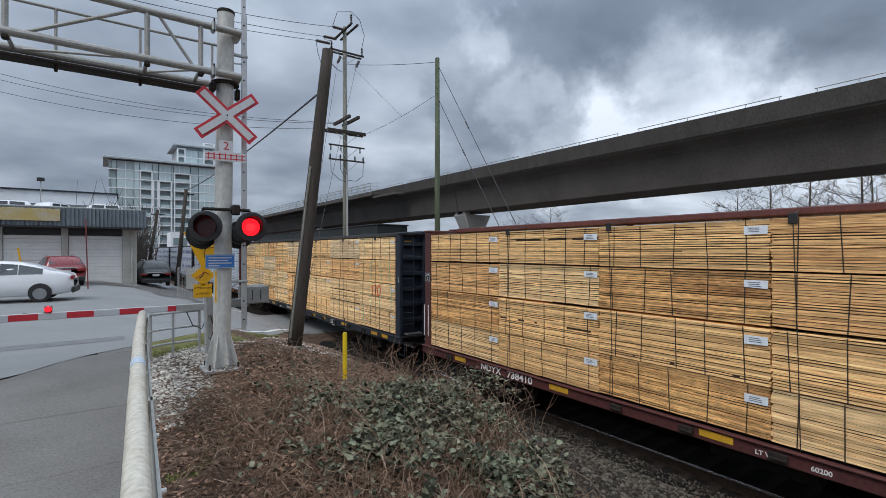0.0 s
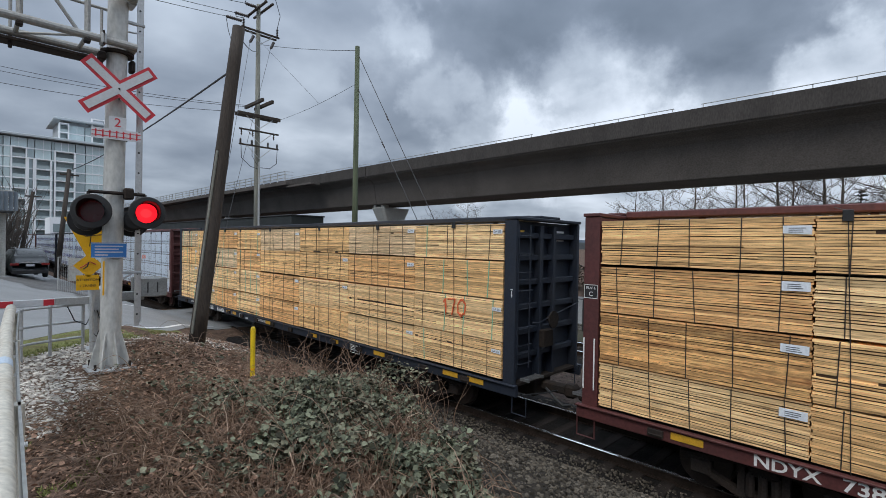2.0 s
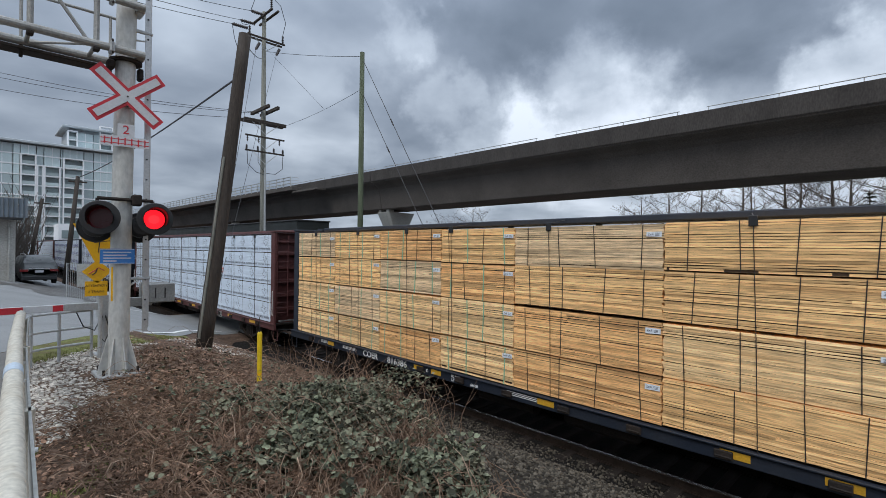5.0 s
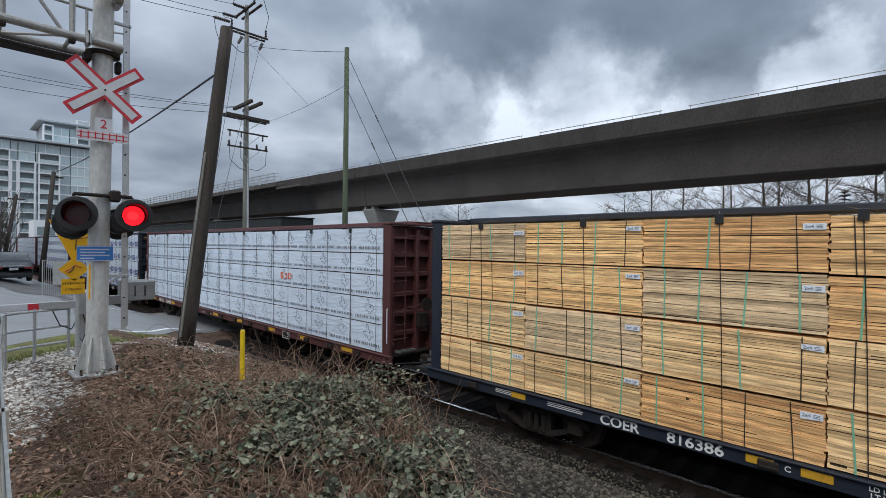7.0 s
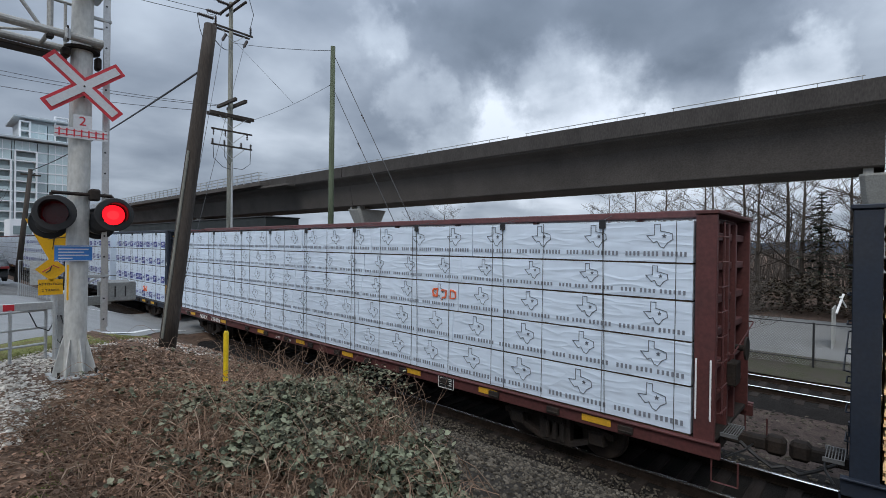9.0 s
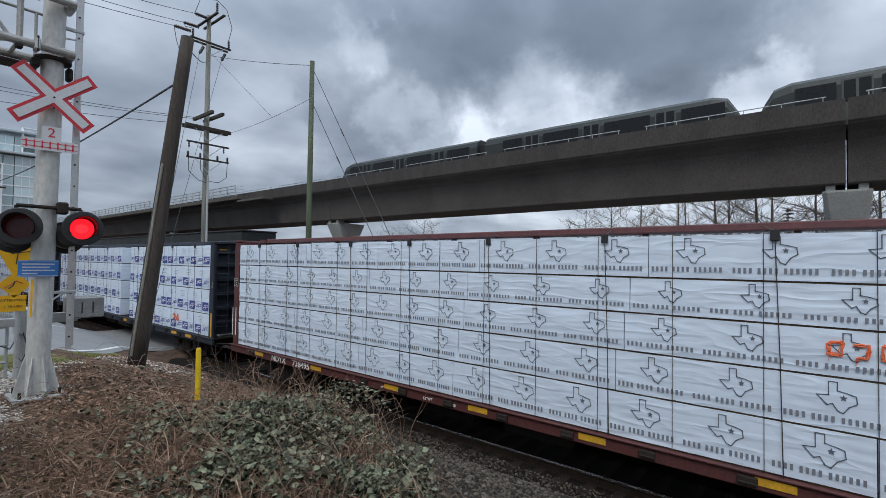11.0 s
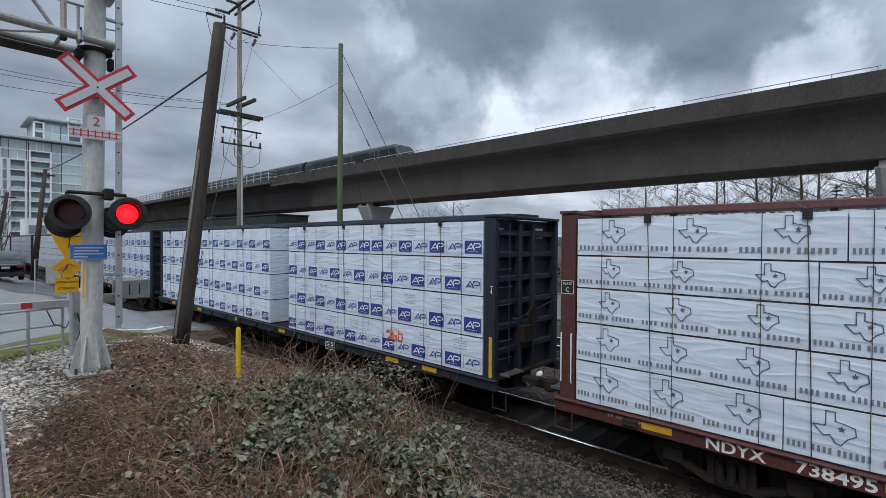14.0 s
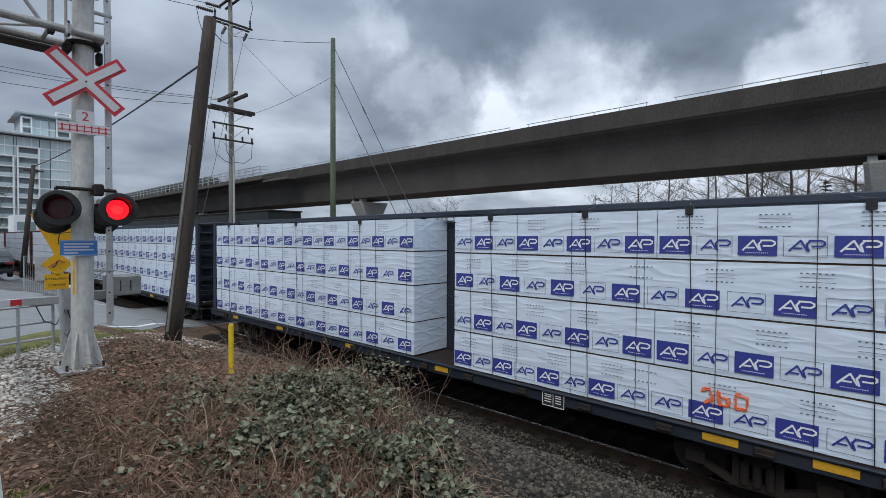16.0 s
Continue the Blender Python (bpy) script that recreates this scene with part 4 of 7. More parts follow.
def state_outline(m, x, y, z, s, w):
    """A plain angular emblem drawn as a thin closed line, with a small star."""
    pts = [(0.30, 1.0), (0.52, 1.0), (0.52, 0.72), (0.78, 0.66), (0.97, 0.60), (1.0, 0.36), (0.80, 0.22), (0.66, 0.0), (0.52, 0.06), (0.40, 0.28), (0.26, 0.22), (0.0, 0.52), (0.30, 0.55)]
    pts = [(y - (a - 0.5) * s, z + (b - 0.5) * s * 0.95) for a, b in pts]
    n = len(pts)
    for i in range(n):
        a, b = Vector(pts[i]), Vector(pts[(i + 1) % n])
        d = (b - a).normalized()
        o = Vector((-d.y, d.x)) * w
        a, b = a - d * w, b + d * w
        m.quad((x, *(a + o)), (x, *(b + o)), (x, *(b - o)), (x, *(a - o)))
    c = Vector((y - 0.17 * s, z + 0.0))
    star = []
    for k in range(10):
        r = s * (0.11 if k % 2 == 0 else 0.045)
        t = math.pi / 2 + k * math.pi / 5
        star.append((x, c.x - r * math.cos(t), c.y + r * math.sin(t)))
    m.poly([star[k] for k in range(10)])


def word_bars(m, x, y, z, cell, height, words):
    """A row of letter-sized bars, in groups, for a brand's writing."""
    for n in words:
        for k in range(n):
            m.quad((x, y, z), (x, y - cell * 0.52, z), (x, y - cell * 0.52, z - height), (x, y, z - height))
            y -= cell
        y -= cell * 0.55


def angular_mark(m, x, y, z, s):
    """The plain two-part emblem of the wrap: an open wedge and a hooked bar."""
    for pts in (((0.02, 0.0), (0.42, 0.58), (0.64, 0.04)), ((0.18, 0.15), (0.46, 0.15)), ((0.70, 0.0), (0.62, 0.36), (0.74, 0.56)),
                ((0.70, 0.57), (1.10, 0.57), (1.22, 0.48), (1.22, 0.36), (1.12, 0.26), (0.80, 0.26))):
        pts = [Vector((y - a * s * 1.12, z + b * s * 0.86)) for a, b in pts]
        x -= 0.0008
        for a, b in zip(pts, pts[1:]):
            d = (b - a).normalized()
            o = Vector((-d.y, d.x)) * s * 0.042
            a, b = a - d * s * 0.02, b + d * s * 0.02
            x -= 0.0004
            m.quad((x, *(a + o)), (x, *(b + o)), (x, *(b - o)), (x, *(a - o)))


def wrapped_bundle(y0, y1, z0, z1, side, rnd):
    """A wrapped stack whose face sags and puckers a little."""
    m = Mesh()
    n, k = max(3, round((y1 - y0) / 0.32)), 5
    seed = rnd.random() * 50
    xf = 1.355
    for j in range(k + 1):
        v = j / k
        for i in range(n + 1):
            u = i / n
            edge = min(u, 1 - u, v * 0.4, (1 - v) * 0.4)
            d = 0.010 + 0.016 * noise.noise((u * n * 0.8 + seed, v * 3, seed)) + (0.005 if edge < 0.001 else 0.0)
            m.v.append((side * (xf - d), y0 + (y1 - y0) * u, z0 + (z1 - z0) * v + (0.006 * noise.noise((u * n, seed, 3)) if j in (0, k) else 0)))
    for j in range(k):
        for i in range(n):
            a = j * (n + 1) + i
            q = (a, a + n + 1, a + n + 2, a + 1)
            m.f.append(q if side < 0 else q[::-1])
    # top, bottom and ends
    loop = [i for i in range(n + 1)] + [j * (n + 1) + n for j in range(1, k + 1)] + [k * (n + 1) + i for i in range(n - 1, -1, -1)] + [j * (n + 1) for j in range(k - 1, 0, -1)]
    e = len(m.v)
    m.v += [m.v[i] for i in loop]
    o = len(m.v)
    for i in loop:
        m.v.append((side * 0.09, m.v[i][1], m.v[i][2]))
    for i in range(len(loop)):
        q = (i + 1) % len(loop)
        f = (e + i, e + q, o + q, o + i)
        m.f.append(f if side < 0 else f[::-1])
    m.f.append(tuple(o + i for i in range(len(loop))))
    return m


def load_wrapped(car, groups, levels, seed, style):
    rnd = random.Random(seed)
    for j in range(len(levels) - 1):
        z1, z0 = levels[j] - 0.008, levels[j + 1] + 0.024
        for cuts in groups:
            shift = rnd.uniform(-0.35, 0.35) if len(cuts) > 2 else 0.0
            cc = [cuts[0]] + [c + shift for c in cuts[1:-1]] + [cuts[-1]]
            for i in range(len(cc) - 1):
                y1, y0 = cc[i] - 0.008, cc[i + 1] + 0.008
                for side in (-1, 1):
                    b = part("wrapped_block", wrapped_bundle(y0, y1, z0, z1, side, rnd), WRAP, car, smooth=True)
                    for p in b.data.polygons:
                        p.use_smooth = abs(p.normal.x) > 0.8
                    if side > 0:
                        continue
                    pr, bl, wh, wd = Mesh(), Mesh(), Mesh(), Mesh()
                    x = -1.3565
                    h = z1 - z0
                    if style == "emblem":
                        n = max(1, round((y1 - y0) / 1.2))
                        gap = (y1 - y0) / n
                        for k in range(n):
                            y = y1 - (k + 0.5) * gap
                            state_outline(pr, x, y - 0.05, z1 - h * 0.36, h * 0.62, 0.0068)
                            word_bars(wd, x, y + gap * 0.46, z1 - h * 0.74, gap * 0.060, h * 0.115, (4, 4, 6))
                    elif style == "blocks":
                        n = max(1, int((y1 - y0 - 0.02) / 0.55))
                        pitch = (y1 - y0) / n
                        for k in range(n):
                            y = y1 - pitch * (k + 0.5) + 0.25
                            flip = (k + j + i) % 2
                            bw = 0.50
                            zt = z0 + h * 0.46
                            if flip:
                                bl.quad((x, y, zt), (x, y - bw, zt), (x, y - bw, zt - h * 0.36), (x, y, zt - h * 0.36))
                                angular_mark(wh, x - 0.001, y - 0.06, zt - h * 0.265, 0.30)
                                word_bars(wh, x - 0.001, y - 0.1, zt - h * 0.305, 0.025, h * 0.014, (12,))
                            else:
                                for za, zb, ya, yb in ((zt, zt - 0.006, y, y - bw), (zt - h * 0.36, zt - h * 0.36 - 0.006, y, y - bw), (zt, zt - h * 0.36, y, y - 0.006), (zt, zt - h * 0.36, y - bw + 0.006, y - bw)):
                                    pr.quad((x, ya, za), (x, yb, za), (x, yb, zb), (x, ya, zb))
                                angular_mark(bl, x, y - 0.06, zt - h * 0.265, 0.30)
                                for r in range(4):
                                    if r in (0, 3):
                                        for q in range(6):
                                            yy, zz = y + 0.3 - q * 0.07, zt + h * (0.40 - 0.075 * r)
                                            pr.quad((x, yy, zz), (x, yy - 0.03, zz), (x, yy - 0.03, zz - 0.016), (x, yy, zz - 0.016))
                                    else:
                                        yy, zz = y + 0.3, zt + h * (0.40 - 0.075 * r)
                                        if yy < y1 - 0.02:
                                            pr.quad((x, yy, zz), (x, yy - 0.4, zz), (x, yy - 0.4, zz - 0.006), (x, yy, zz - 0.006))
                    else:
                        y = y1 - 0.4
                        while y > y0 + 0.8:
                            word_bars(pr, x, y, z1 - h * 0.5, 0.05, h * 0.08, (4, 5))
                            y -= 1.25
                    if pr.f:
                        part("print", pr, PRINT_GREY if style != "plain" else PRINT_FAINT, b, kind="stuff")
                    if style == "emblem":
                        part("print", wd, PRINT_TEXT, b, kind="stuff")
                    if bl.f:
                        part("print", bl, PRINT_BLUE, b, "blue printed block", kind="stuff")
                    if wh.f:
                        part("print", wh, PRINT_WHITE, b, kind="stuff")
    # dark straps down the face; between levels, near-black strips for the gap's shade
    for cuts in groups:
        y = cuts[0] - 0.5
        while y > cuts[-1] + 0.2:
            m = Mesh().prism([(-1.362, y - 0.0045, levels[-1]), (-1.362, y + 0.0045, levels[-1]), (-1.362, y + 0.0045, levels[0]), (-1.362, y - 0.0045, levels[0])], (0.005, 0, 0))
            y -= 1.24
            part("strap", m, STRAP, car)
        for z in levels[1:]:
            part("level_gap_shade", Mesh().box(-1.325, cuts[-1] + 0.03, z - 0.006, 1.325, cuts[0] - 0.03, z + 0.02), BOARD_GAP, car)


PRINT_FAINT = material("faint_print", (0.45, 0.48, 0.55), 0.5, var=0.1)
CARS = []
PALE_MARK = material("faded_stencil", (0.42, 0.36, 0.33), 0.6, var=0.25)
L4 = (4.53, 3.69, 2.82, 1.88, 1.03)
L5 = (4.51, 3.80, 3.19, 2.53, 1.81, 1.03)


def plate_sign(car, s, text=True):
    y = s * (HALF + 0.18)
    m = Mesh().box(-1.366, y - 0.135, 3.06, -1.362, y + 0.135, 3.32)
    p = part("stencil_plate", m, BLACK, car, "black stencil plate with a white rim")
    r = Mesh()
    for a, b, c, d in ((-0.135, 0.135, 3.31, 3.32), (-0.135, 0.135, 3.06, 3.07), (-0.135, -0.127, 3.06, 3.32), (0.127, 0.135, 3.06, 3.32)):
        r.box(-1.368, y + a, c, -1.366, y + b, d)
    part("rim", r, WHITE_PAINT, p)
    part("lettering", letters("PLATE", 0.07, side_text(-1.368, y, 3.255)), WHITE_PAINT, p)
    part("lettering", letters("C", 0.12, side_text(-1.368, y, 3.14)), WHITE_PAINT, p)


def stencil_box(car, y):
    m = Mesh().box(-1.418, y - 0.24, 0.72, -1.406, y + 0.24, 1.0)
    p = part("stencil_plate", m, BLACK, car, "black consolidated stencil plate")
    r = Mesh()
    for a, b, c, d in ((-0.24, 0.24, 0.985, 1.0), (-0.24, 0.24, 0.72, 0.735), (-0.24, -0.228, 0.72, 1.0), (0.228, 0.24, 0.72, 1.0), (-0.006, 0.006, 0.72, 1.0)):
        r.box(-1.421, y + a, c, -1.418, y + b, d)
    for z in (0.94, 0.9, 0.85, 0.8):
        r.box(-1.421, y + 0.04, z, -1.418, y + 0.19, z + 0.018)
        r.box(-1.421, y - 0.17, z, -1.418, y - 0.05, z + 0.018)
    part("rim", r, WHITE_PAINT, p)


def small_marks(car, places):
    m = Mesh()
    rnd = random.Random(len(CARS))
    for y, w, rows in places:
        bars(m, -1.405, y, 0.955, rows, w, 0.016, 0.034, rnd=rnd)
    part("lettering", m, WHITE_PAINT, car)


def white_rails(car, s):
    """Pale grab irons on the flange of the end wall."""
    m = Mesh()
    for d in (0.04, 0.25):
        y = s * (HALF + 0.03 + d)
        m.tube([(-1.40, y, 1.35), (-1.41, y, 1.38), (-1.41, y, 2.28), (-1.40, y, 2.31)], 0.014, 6)
    part("grab_iron", m, WHITE_PAINT, car)


def spray(car, strokes):
    m = Mesh()
    rnd = random.Random(3)
    for pts in strokes:
        # overlapping uneven passes with drips
        for q in range(5):
            dy, dz = rnd.gauss(0, 0.011), rnd.gauss(0, 0.011)
            line = []
            for (ya, za), (yb, zb) in zip(pts, pts[1:]):
                for s in range(4):
                    line.append((-1.3635, ya + (yb - ya) * s / 4 + dy + rnd.gauss(0, 0.006), za + (zb - za) * s / 4 + dz + rnd.gauss(0, 0.006)))
            line.append((-1.3635, pts[-1][0] + dy, pts[-1][1] + dz))
            m.tube(line, [rnd.uniform(0.003, 0.012) for _ in line], 5)
        y, z = pts[rnd.randrange(len(pts))]
        m.tube([(-1.3625, y, z), (-1.3625, y, z - rnd.uniform(0.05, 0.14))], 0.004, 4)
    return part("spray_mark", m, SPRAY, car, "orange spray-painted number")


def make_train():
    # A: oxide red, natural lumber
    a = car_frame("lumber_flatcar", "oxide-red centre-beam flatcar loaded with bare yellow lumber", OXIDE, 0)
    load_lumber(a, (10.92, 7.75, 4.65, 1.5, -1.6, -4.7, -7.8, -10.92), L4, (LUMBER_STAINED, LUMBER, LUMBER_PALE, LUMBER_ORANGE, LUMBER), 11, lambda i, j: (0.34, 0.13), 5, gap=0.022)
    reflectors(a, [(9.35, 0.5), (5.7, 0.55), (2.3, 0.55), (-1.2, 0.55), (-4.6, 0.55)])
    sill_mark(a, "NDYX", 8.02, 0.885, 0.215, wide=1.15)
    sill_mark(a, "738410", 6.95, 0.885, 0.215, wide=1.2)
    sill_mark(a, "LT WT", 1.55, 0.86, 0.09)
    sill_mark(a, "60200", 0.85, 0.86, 0.09)
    plate_sign(a, 1)
    white_rails(a, 1)
    tie_downs(a, [7.4, 4.4, 1.2, -1.8, -5.0])
    # B: navy, natural lumber with green straps
    b = car_frame("lumber_flatcar", "dark navy centre-beam flatcar loaded with strapped yellow lumber", NAVY, 1)
    load_lumber(b, (10.92, 8.5, 6.08, 3.55, 1.26, -1.89, -4.93, -8.0, -10.92), L4, (LUMBER, LUMBER_PALE, LUMBER_PALE, LUMBER_PALE, LUMBER_GREY, LUMBER, LUMBER_PALE, LUMBER_ORANGE), 23, lambda i, j: (0.26, 0.09) if (i + j) % 3 != 2 or i < 4 else None, 4, green=(0, 1, 2, 3, 7))
    reflectors(b, [(8.6, 0.35), (4.31, 0.36), (3.64, 0.36), (0.4, 0.4), (-3.0, 0.42), (-4.3, 0.42), (-6.6, 0.5), (-9.4, 0.5), (-10.2, 0.5)])
    sill_mark(b, "COER", 6.44, 0.885, 0.215, wide=1.1)
    sill_mark(b, "816386", 5.2, 0.885, 0.215, wide=1.15)
    sill_mark(b, "C", 3.97, 0.89, 0.1)
    sill_mark(b, "LD LMT", 2.95, 0.93, 0.08)
    sill_mark(b, "LT WT", 2.95, 0.84, 0.08)
    sill_mark(b, "61600", 2.35, 0.84, 0.08)
    small_marks(b, [(9.2, 0.5, 3), (7.9, 0.9, 3), (1.4, 1.2, 3)])
    stencil_box(b, -5.43)
    tie_downs(b, [9.7, 7.2, 4.9, 3.2, 0.4, -3.2, -6.4, -9.4])
    spray(b, [[(-9.10, 2.62), (-9.16, 2.70), (-9.17, 2.34)], [(-9.24, 2.70), (-9.48, 2.72), (-9.44, 2.55), (-9.38, 2.34)],
              [(-9.66, 2.72), (-9.57, 2.6), (-9.58, 2.42), (-9.68, 2.34), (-9.80, 2.42), (-9.82, 2.62), (-9.74, 2.72), (-9.66, 2.72)]])
    end_marks(b)
    # C: oxide red, white wrap with an emblem
    c = car_frame("lumber_flatcar", "oxide-red centre-beam flatcar loaded with white-wrapped printed lumber", OXIDE, 2)
    load_wrapped(c, [(10.92, 7.3, 4.18, 0.98, -2.5, -6.03, -10.92)], L5, 31, "emblem")
    reflectors(c, [(9.4, 0.5), (6.3, 0.5), (3.2, 0.5), (0.6, 0.5), (-1.9, 0.5), (-4.6, 0.5), (-6.9, 0.5), (-9.35, 0.55)])
    sill_mark(c, "NDYX", 8.25, 0.885, 0.215, wide=1.15)
    sill_mark(c, "738495", 7.05, 0.885, 0.215, wide=1.2)
    sill_mark(c, "LT WT", 2.0, 0.86, 0.08)
    sill_mark(c, "60500", 1.3, 0.86, 0.08)
    stencil_box(c, -5.7)
    sill_mark(c, "1/4  ADJ  BLOCK", 9.95, 0.93, 0.075, PALE_MARK)
    plate_sign(c, 1)
    white_rails(c, -1)
    white_rails(c, 1)
    tie_downs(c, [9.6, 7.4, 4.9, 2.7, 0.4, -2.1, -4.6, -7.2, -9.4], 4.53)
    spray(c, [[(-5.2, 3.0), (-5.35, 3.02), (-5.32, 2.84), (-5.2, 2.86), (-5.2, 3.0)], [(-5.45, 3.0), (-5.6, 3.0), (-5.6, 2.84), (-5.48, 2.82)], [(-5.75, 3.02), (-5.9, 2.98), (-5.9, 2.84), (-5.74, 2.82), (-5.75, 3.02)]])
    # D, E: navy, white wrap with blue blocks
    d = car_frame("lumber_flatcar", "navy centre-beam flatcar with white-wrapped blue-printed lumber in two groups", NAVY, 3)
    load_wrapped(d, [(10.92, 7.9, 4.9, 1.9, -1.0), (-2.35, -6.95, -10.92)], L4, 41, "blocks")
    reflectors(d, [(9.0, 0.4), (5.6, 0.4), (1.6, 0.4), (-2.0, 0.42), (-5.0, 0.42), (-7.9, 0.5), (-9.3, 0.5)])
    part("reflector", Mesh().cbox(-1.372, -HALF - 0.275, 1.05, -1.358, -HALF - 0.185, 1.95, 0.004), YELLOW, d, "yellow reflective strip")
    stencil_box(d, -5.0)
    tie_downs(d, [9.7, 7.2, 4.6, 1.2, -3.4, -5.6, -7.4, -9.6])
    spray(d, [[(-7.62, 1.62), (-7.75, 1.66), (-7.78, 1.5), (-7.66, 1.42)], [(-7.86, 1.66), (-7.88, 1.44), (-8.0, 1.44), (-8.0, 1.56), (-7.9, 1.56)], [(-8.1, 1.66), (-8.1, 1.44), (-8.24, 1.44), (-8.26, 1.62), (-8.1, 1.66)]])
    end_marks(d)
    rag = Mesh().rock((-0.25, -HALF - 0.80, 1.02), 0.13, random.Random(4), 0.6)
    part("plastic_scrap", rag, TAG, d, "pale plastic scrap caught over the coupler")
    e = car_frame("lumber_flatcar", "navy centre-beam flatcar loaded with white-wrapped blue-printed lumber", NAVY, 4)
    load_wrapped(e, [(10.92, 7.9, 4.9, 1.9, -1.2, -4.3, -7.6, -10.92)], L4, 43, "blocks")
    reflectors(e, [(9.0, 0.4), (5.6, 0.4), (1.6, 0.4), (-2.0, 0.42), (-5.0, 0.42), (-7.9, 0.5)])
    cars = [a, b, c, d, e]
    for k, seed in ((5, 53), (6, 61), (7, 67)):
        f = car_frame("lumber_flatcar", "oxide-red centre-beam flatcar loaded with plain white-wrapped lumber", OXIDE, k)
        load_wrapped(f, [(10.92, 7.4, 4.0, 0.6, -2.8, -6.4, -10.92)], L5, seed, "plain")
        reflectors(f, [(6.3, 0.5), (0.6, 0.5), (-4.6, 0.5)])
        cars.append(f)
    CARS.extend(cars)


def end_marks(car):
    """Writing on the end wall that looks along -y."""
    m = Mesh()
    for r in range(2):
        m.box(-1.05, -HALF - 0.112, 4.34 - 0.09 * r, -0.75, -HALF - 0.106, 4.39 - 0.09 * r)
    part("stencil", m, YELLOW, car)
    w = Mesh()
    for r in range(3):
        w.box(0.5, -HALF - 0.112, 4.36 - 0.1 * r, 0.95, -HALF - 0.106, 4.41 - 0.1 * r)
    part("stencil", w, WHITE_PAINT, car)
    arrow = Mesh().prism([(-1.364, -HALF - 0.215, 2.97), (-1.364, -HALF - 0.265, 2.97), (-1.364, -HALF - 0.24, 2.90)], (0.003, 0, 0))
    arrow.box(-1.364, -HALF - 0.248, 2.97, -1.361, -HALF - 0.232, 3.05)
    arrow.box(-1.364, -HALF - 0.275, 3.07, -1.361, -HALF - 0.205, 3.085)
    part("stencil", arrow, WHITE_PAINT, car)


# ---------- the light rail train on the guideway ----------
RAPID = []


def make_rapid_train():
    body_m = material("dark_train_paint", (0.036, 0.042, 0.041), 0.5, spec=0.3, var=0.15)
    win_m = material("tinted_train_window", (0.010, 0.012, 0.013), 0.3, var=0.1, spec=0.3)
    panel_m = material("grey_train_door", (0.085, 0.095, 0.094), 0.5, spec=0.3, var=0.12)
    pale = material("pale_train_sticker", (0.55, 0.58, 0.6), 0.4, var=0.1)
    LEN = 17.3
    for k in range(4):
        car = thing("rapid_transit_car", "dark grey rounded rapid transit car with tinted windows", "train car", "cars of the elevated train", at=pose(GX + 2.4, 0, 10.87))
        nose = 1 if k in (0, 2) else -1
        h, w = 3.05, 1.3
        m = Mesh()
        prof = [(-w + 0.1, 0.0), (-w, 0.35), (-w, 2.35), (-w + 0.18, 2.8), (-w + 0.6, h), (w - 0.6, h), (w - 0.18, 2.8), (w, 2.35), (w, 0.35), (w - 0.1, 0.0)]
        stations = [(-LEN / 2, 1.0, 1.0), (LEN / 2 - 1.5, 1.0, 1.0), (LEN / 2 - 0.7, 0.96, 0.93), (LEN / 2 - 0.2, 0.86, 0.66), (LEN / 2, 0.78, 0.34)]
        for y, sx, sz in stations:
            for a, b in prof:
                m.v.append((a * sx, y * nose, b * sz))
        q = len(prof)
        for i in range(len(stations) - 1):
            for j in range(q):
                j2 = (j + 1) % q
                m.f.append((i * q + j, i * q + j2, (i + 1) * q + j2, (i + 1) * q + j))
        m.f.append(tuple(range(q)))
        m.f.append(tuple((len(stations) - 1) * q + j for j in range(q)))
        part("body", m, body_m, car)
        for s in (-1, 1):
            x = s * (w + 0.006)
            for i, (y0, y1, kind) in enumerate(((-7.9, -5.6, 0), (-5.3, -4.1, 1), (-3.8, -0.9, 0), (-0.6, 0.6, 1), (0.9, 3.6, 0), (3.9, 5.1, 1), (5.3, 7.0, 0))):
                a, b = sorted((s * (w - 0.02), x))
                if kind == 0:
                    part("window", Mesh().box(a, y0, 1.5, b, y1, 2.5), win_m, car)
                else:
                    dr = part("door", Mesh().cbox(a, y0, 0.25, b, y1, 2.62, 0.008), panel_m, car)
                    for ya, yb in ((y0 + 0.08, (y0 + y1) / 2 - 0.06), ((y0 + y1) / 2 + 0.06, y1 - 0.08)):
                        c, e = sorted((x, x + s * 0.004))
                        part("window", Mesh().box(c, ya, 1.4, e, yb, 2.5), win_m, dr)
            part("marking", Mesh().box(min(x, x - s * 0.01), -2.6, 1.02, max(x, x - s * 0.01) + 0.002, -1.4, 1.12), pale, car)
        part("roof_unit", Mesh().cbox(-0.6, -5.5, h - 0.02, 0.6, 4.5, h + 0.05, 0.02), body_m, car)
        part("gangway", Mesh().cbox(-0.9, LEN / 2, 0.1, 0.9, LEN / 2 + 0.45, 2.6, 0.05) if nose < 0 else Mesh().cbox(-0.9, -LEN / 2 - 0.45, 0.1, 0.9, -LEN / 2, 2.6, 0.05), BLACK, car)
        part("windscreen", Mesh().poly([(a * 0.8, nose * (LEN / 2 - 0.15 + 0.005), b) for a, b in ((-1.0, 1.45), (1.0, 1.45), (0.8, 1.9), (-0.8, 1.9))]), win_m, car)
        RAPID.append((car, k))


# ---------- motion of the trains and lamps ----------
def train_pos(t):
    for (a, ya), (b, yb) in zip(TRAIN_Y, TRAIN_Y[1:]):
        if t <= b:
            return ya + (yb - ya) * (t - a) / (b - a)
    return TRAIN_Y[-1][1]


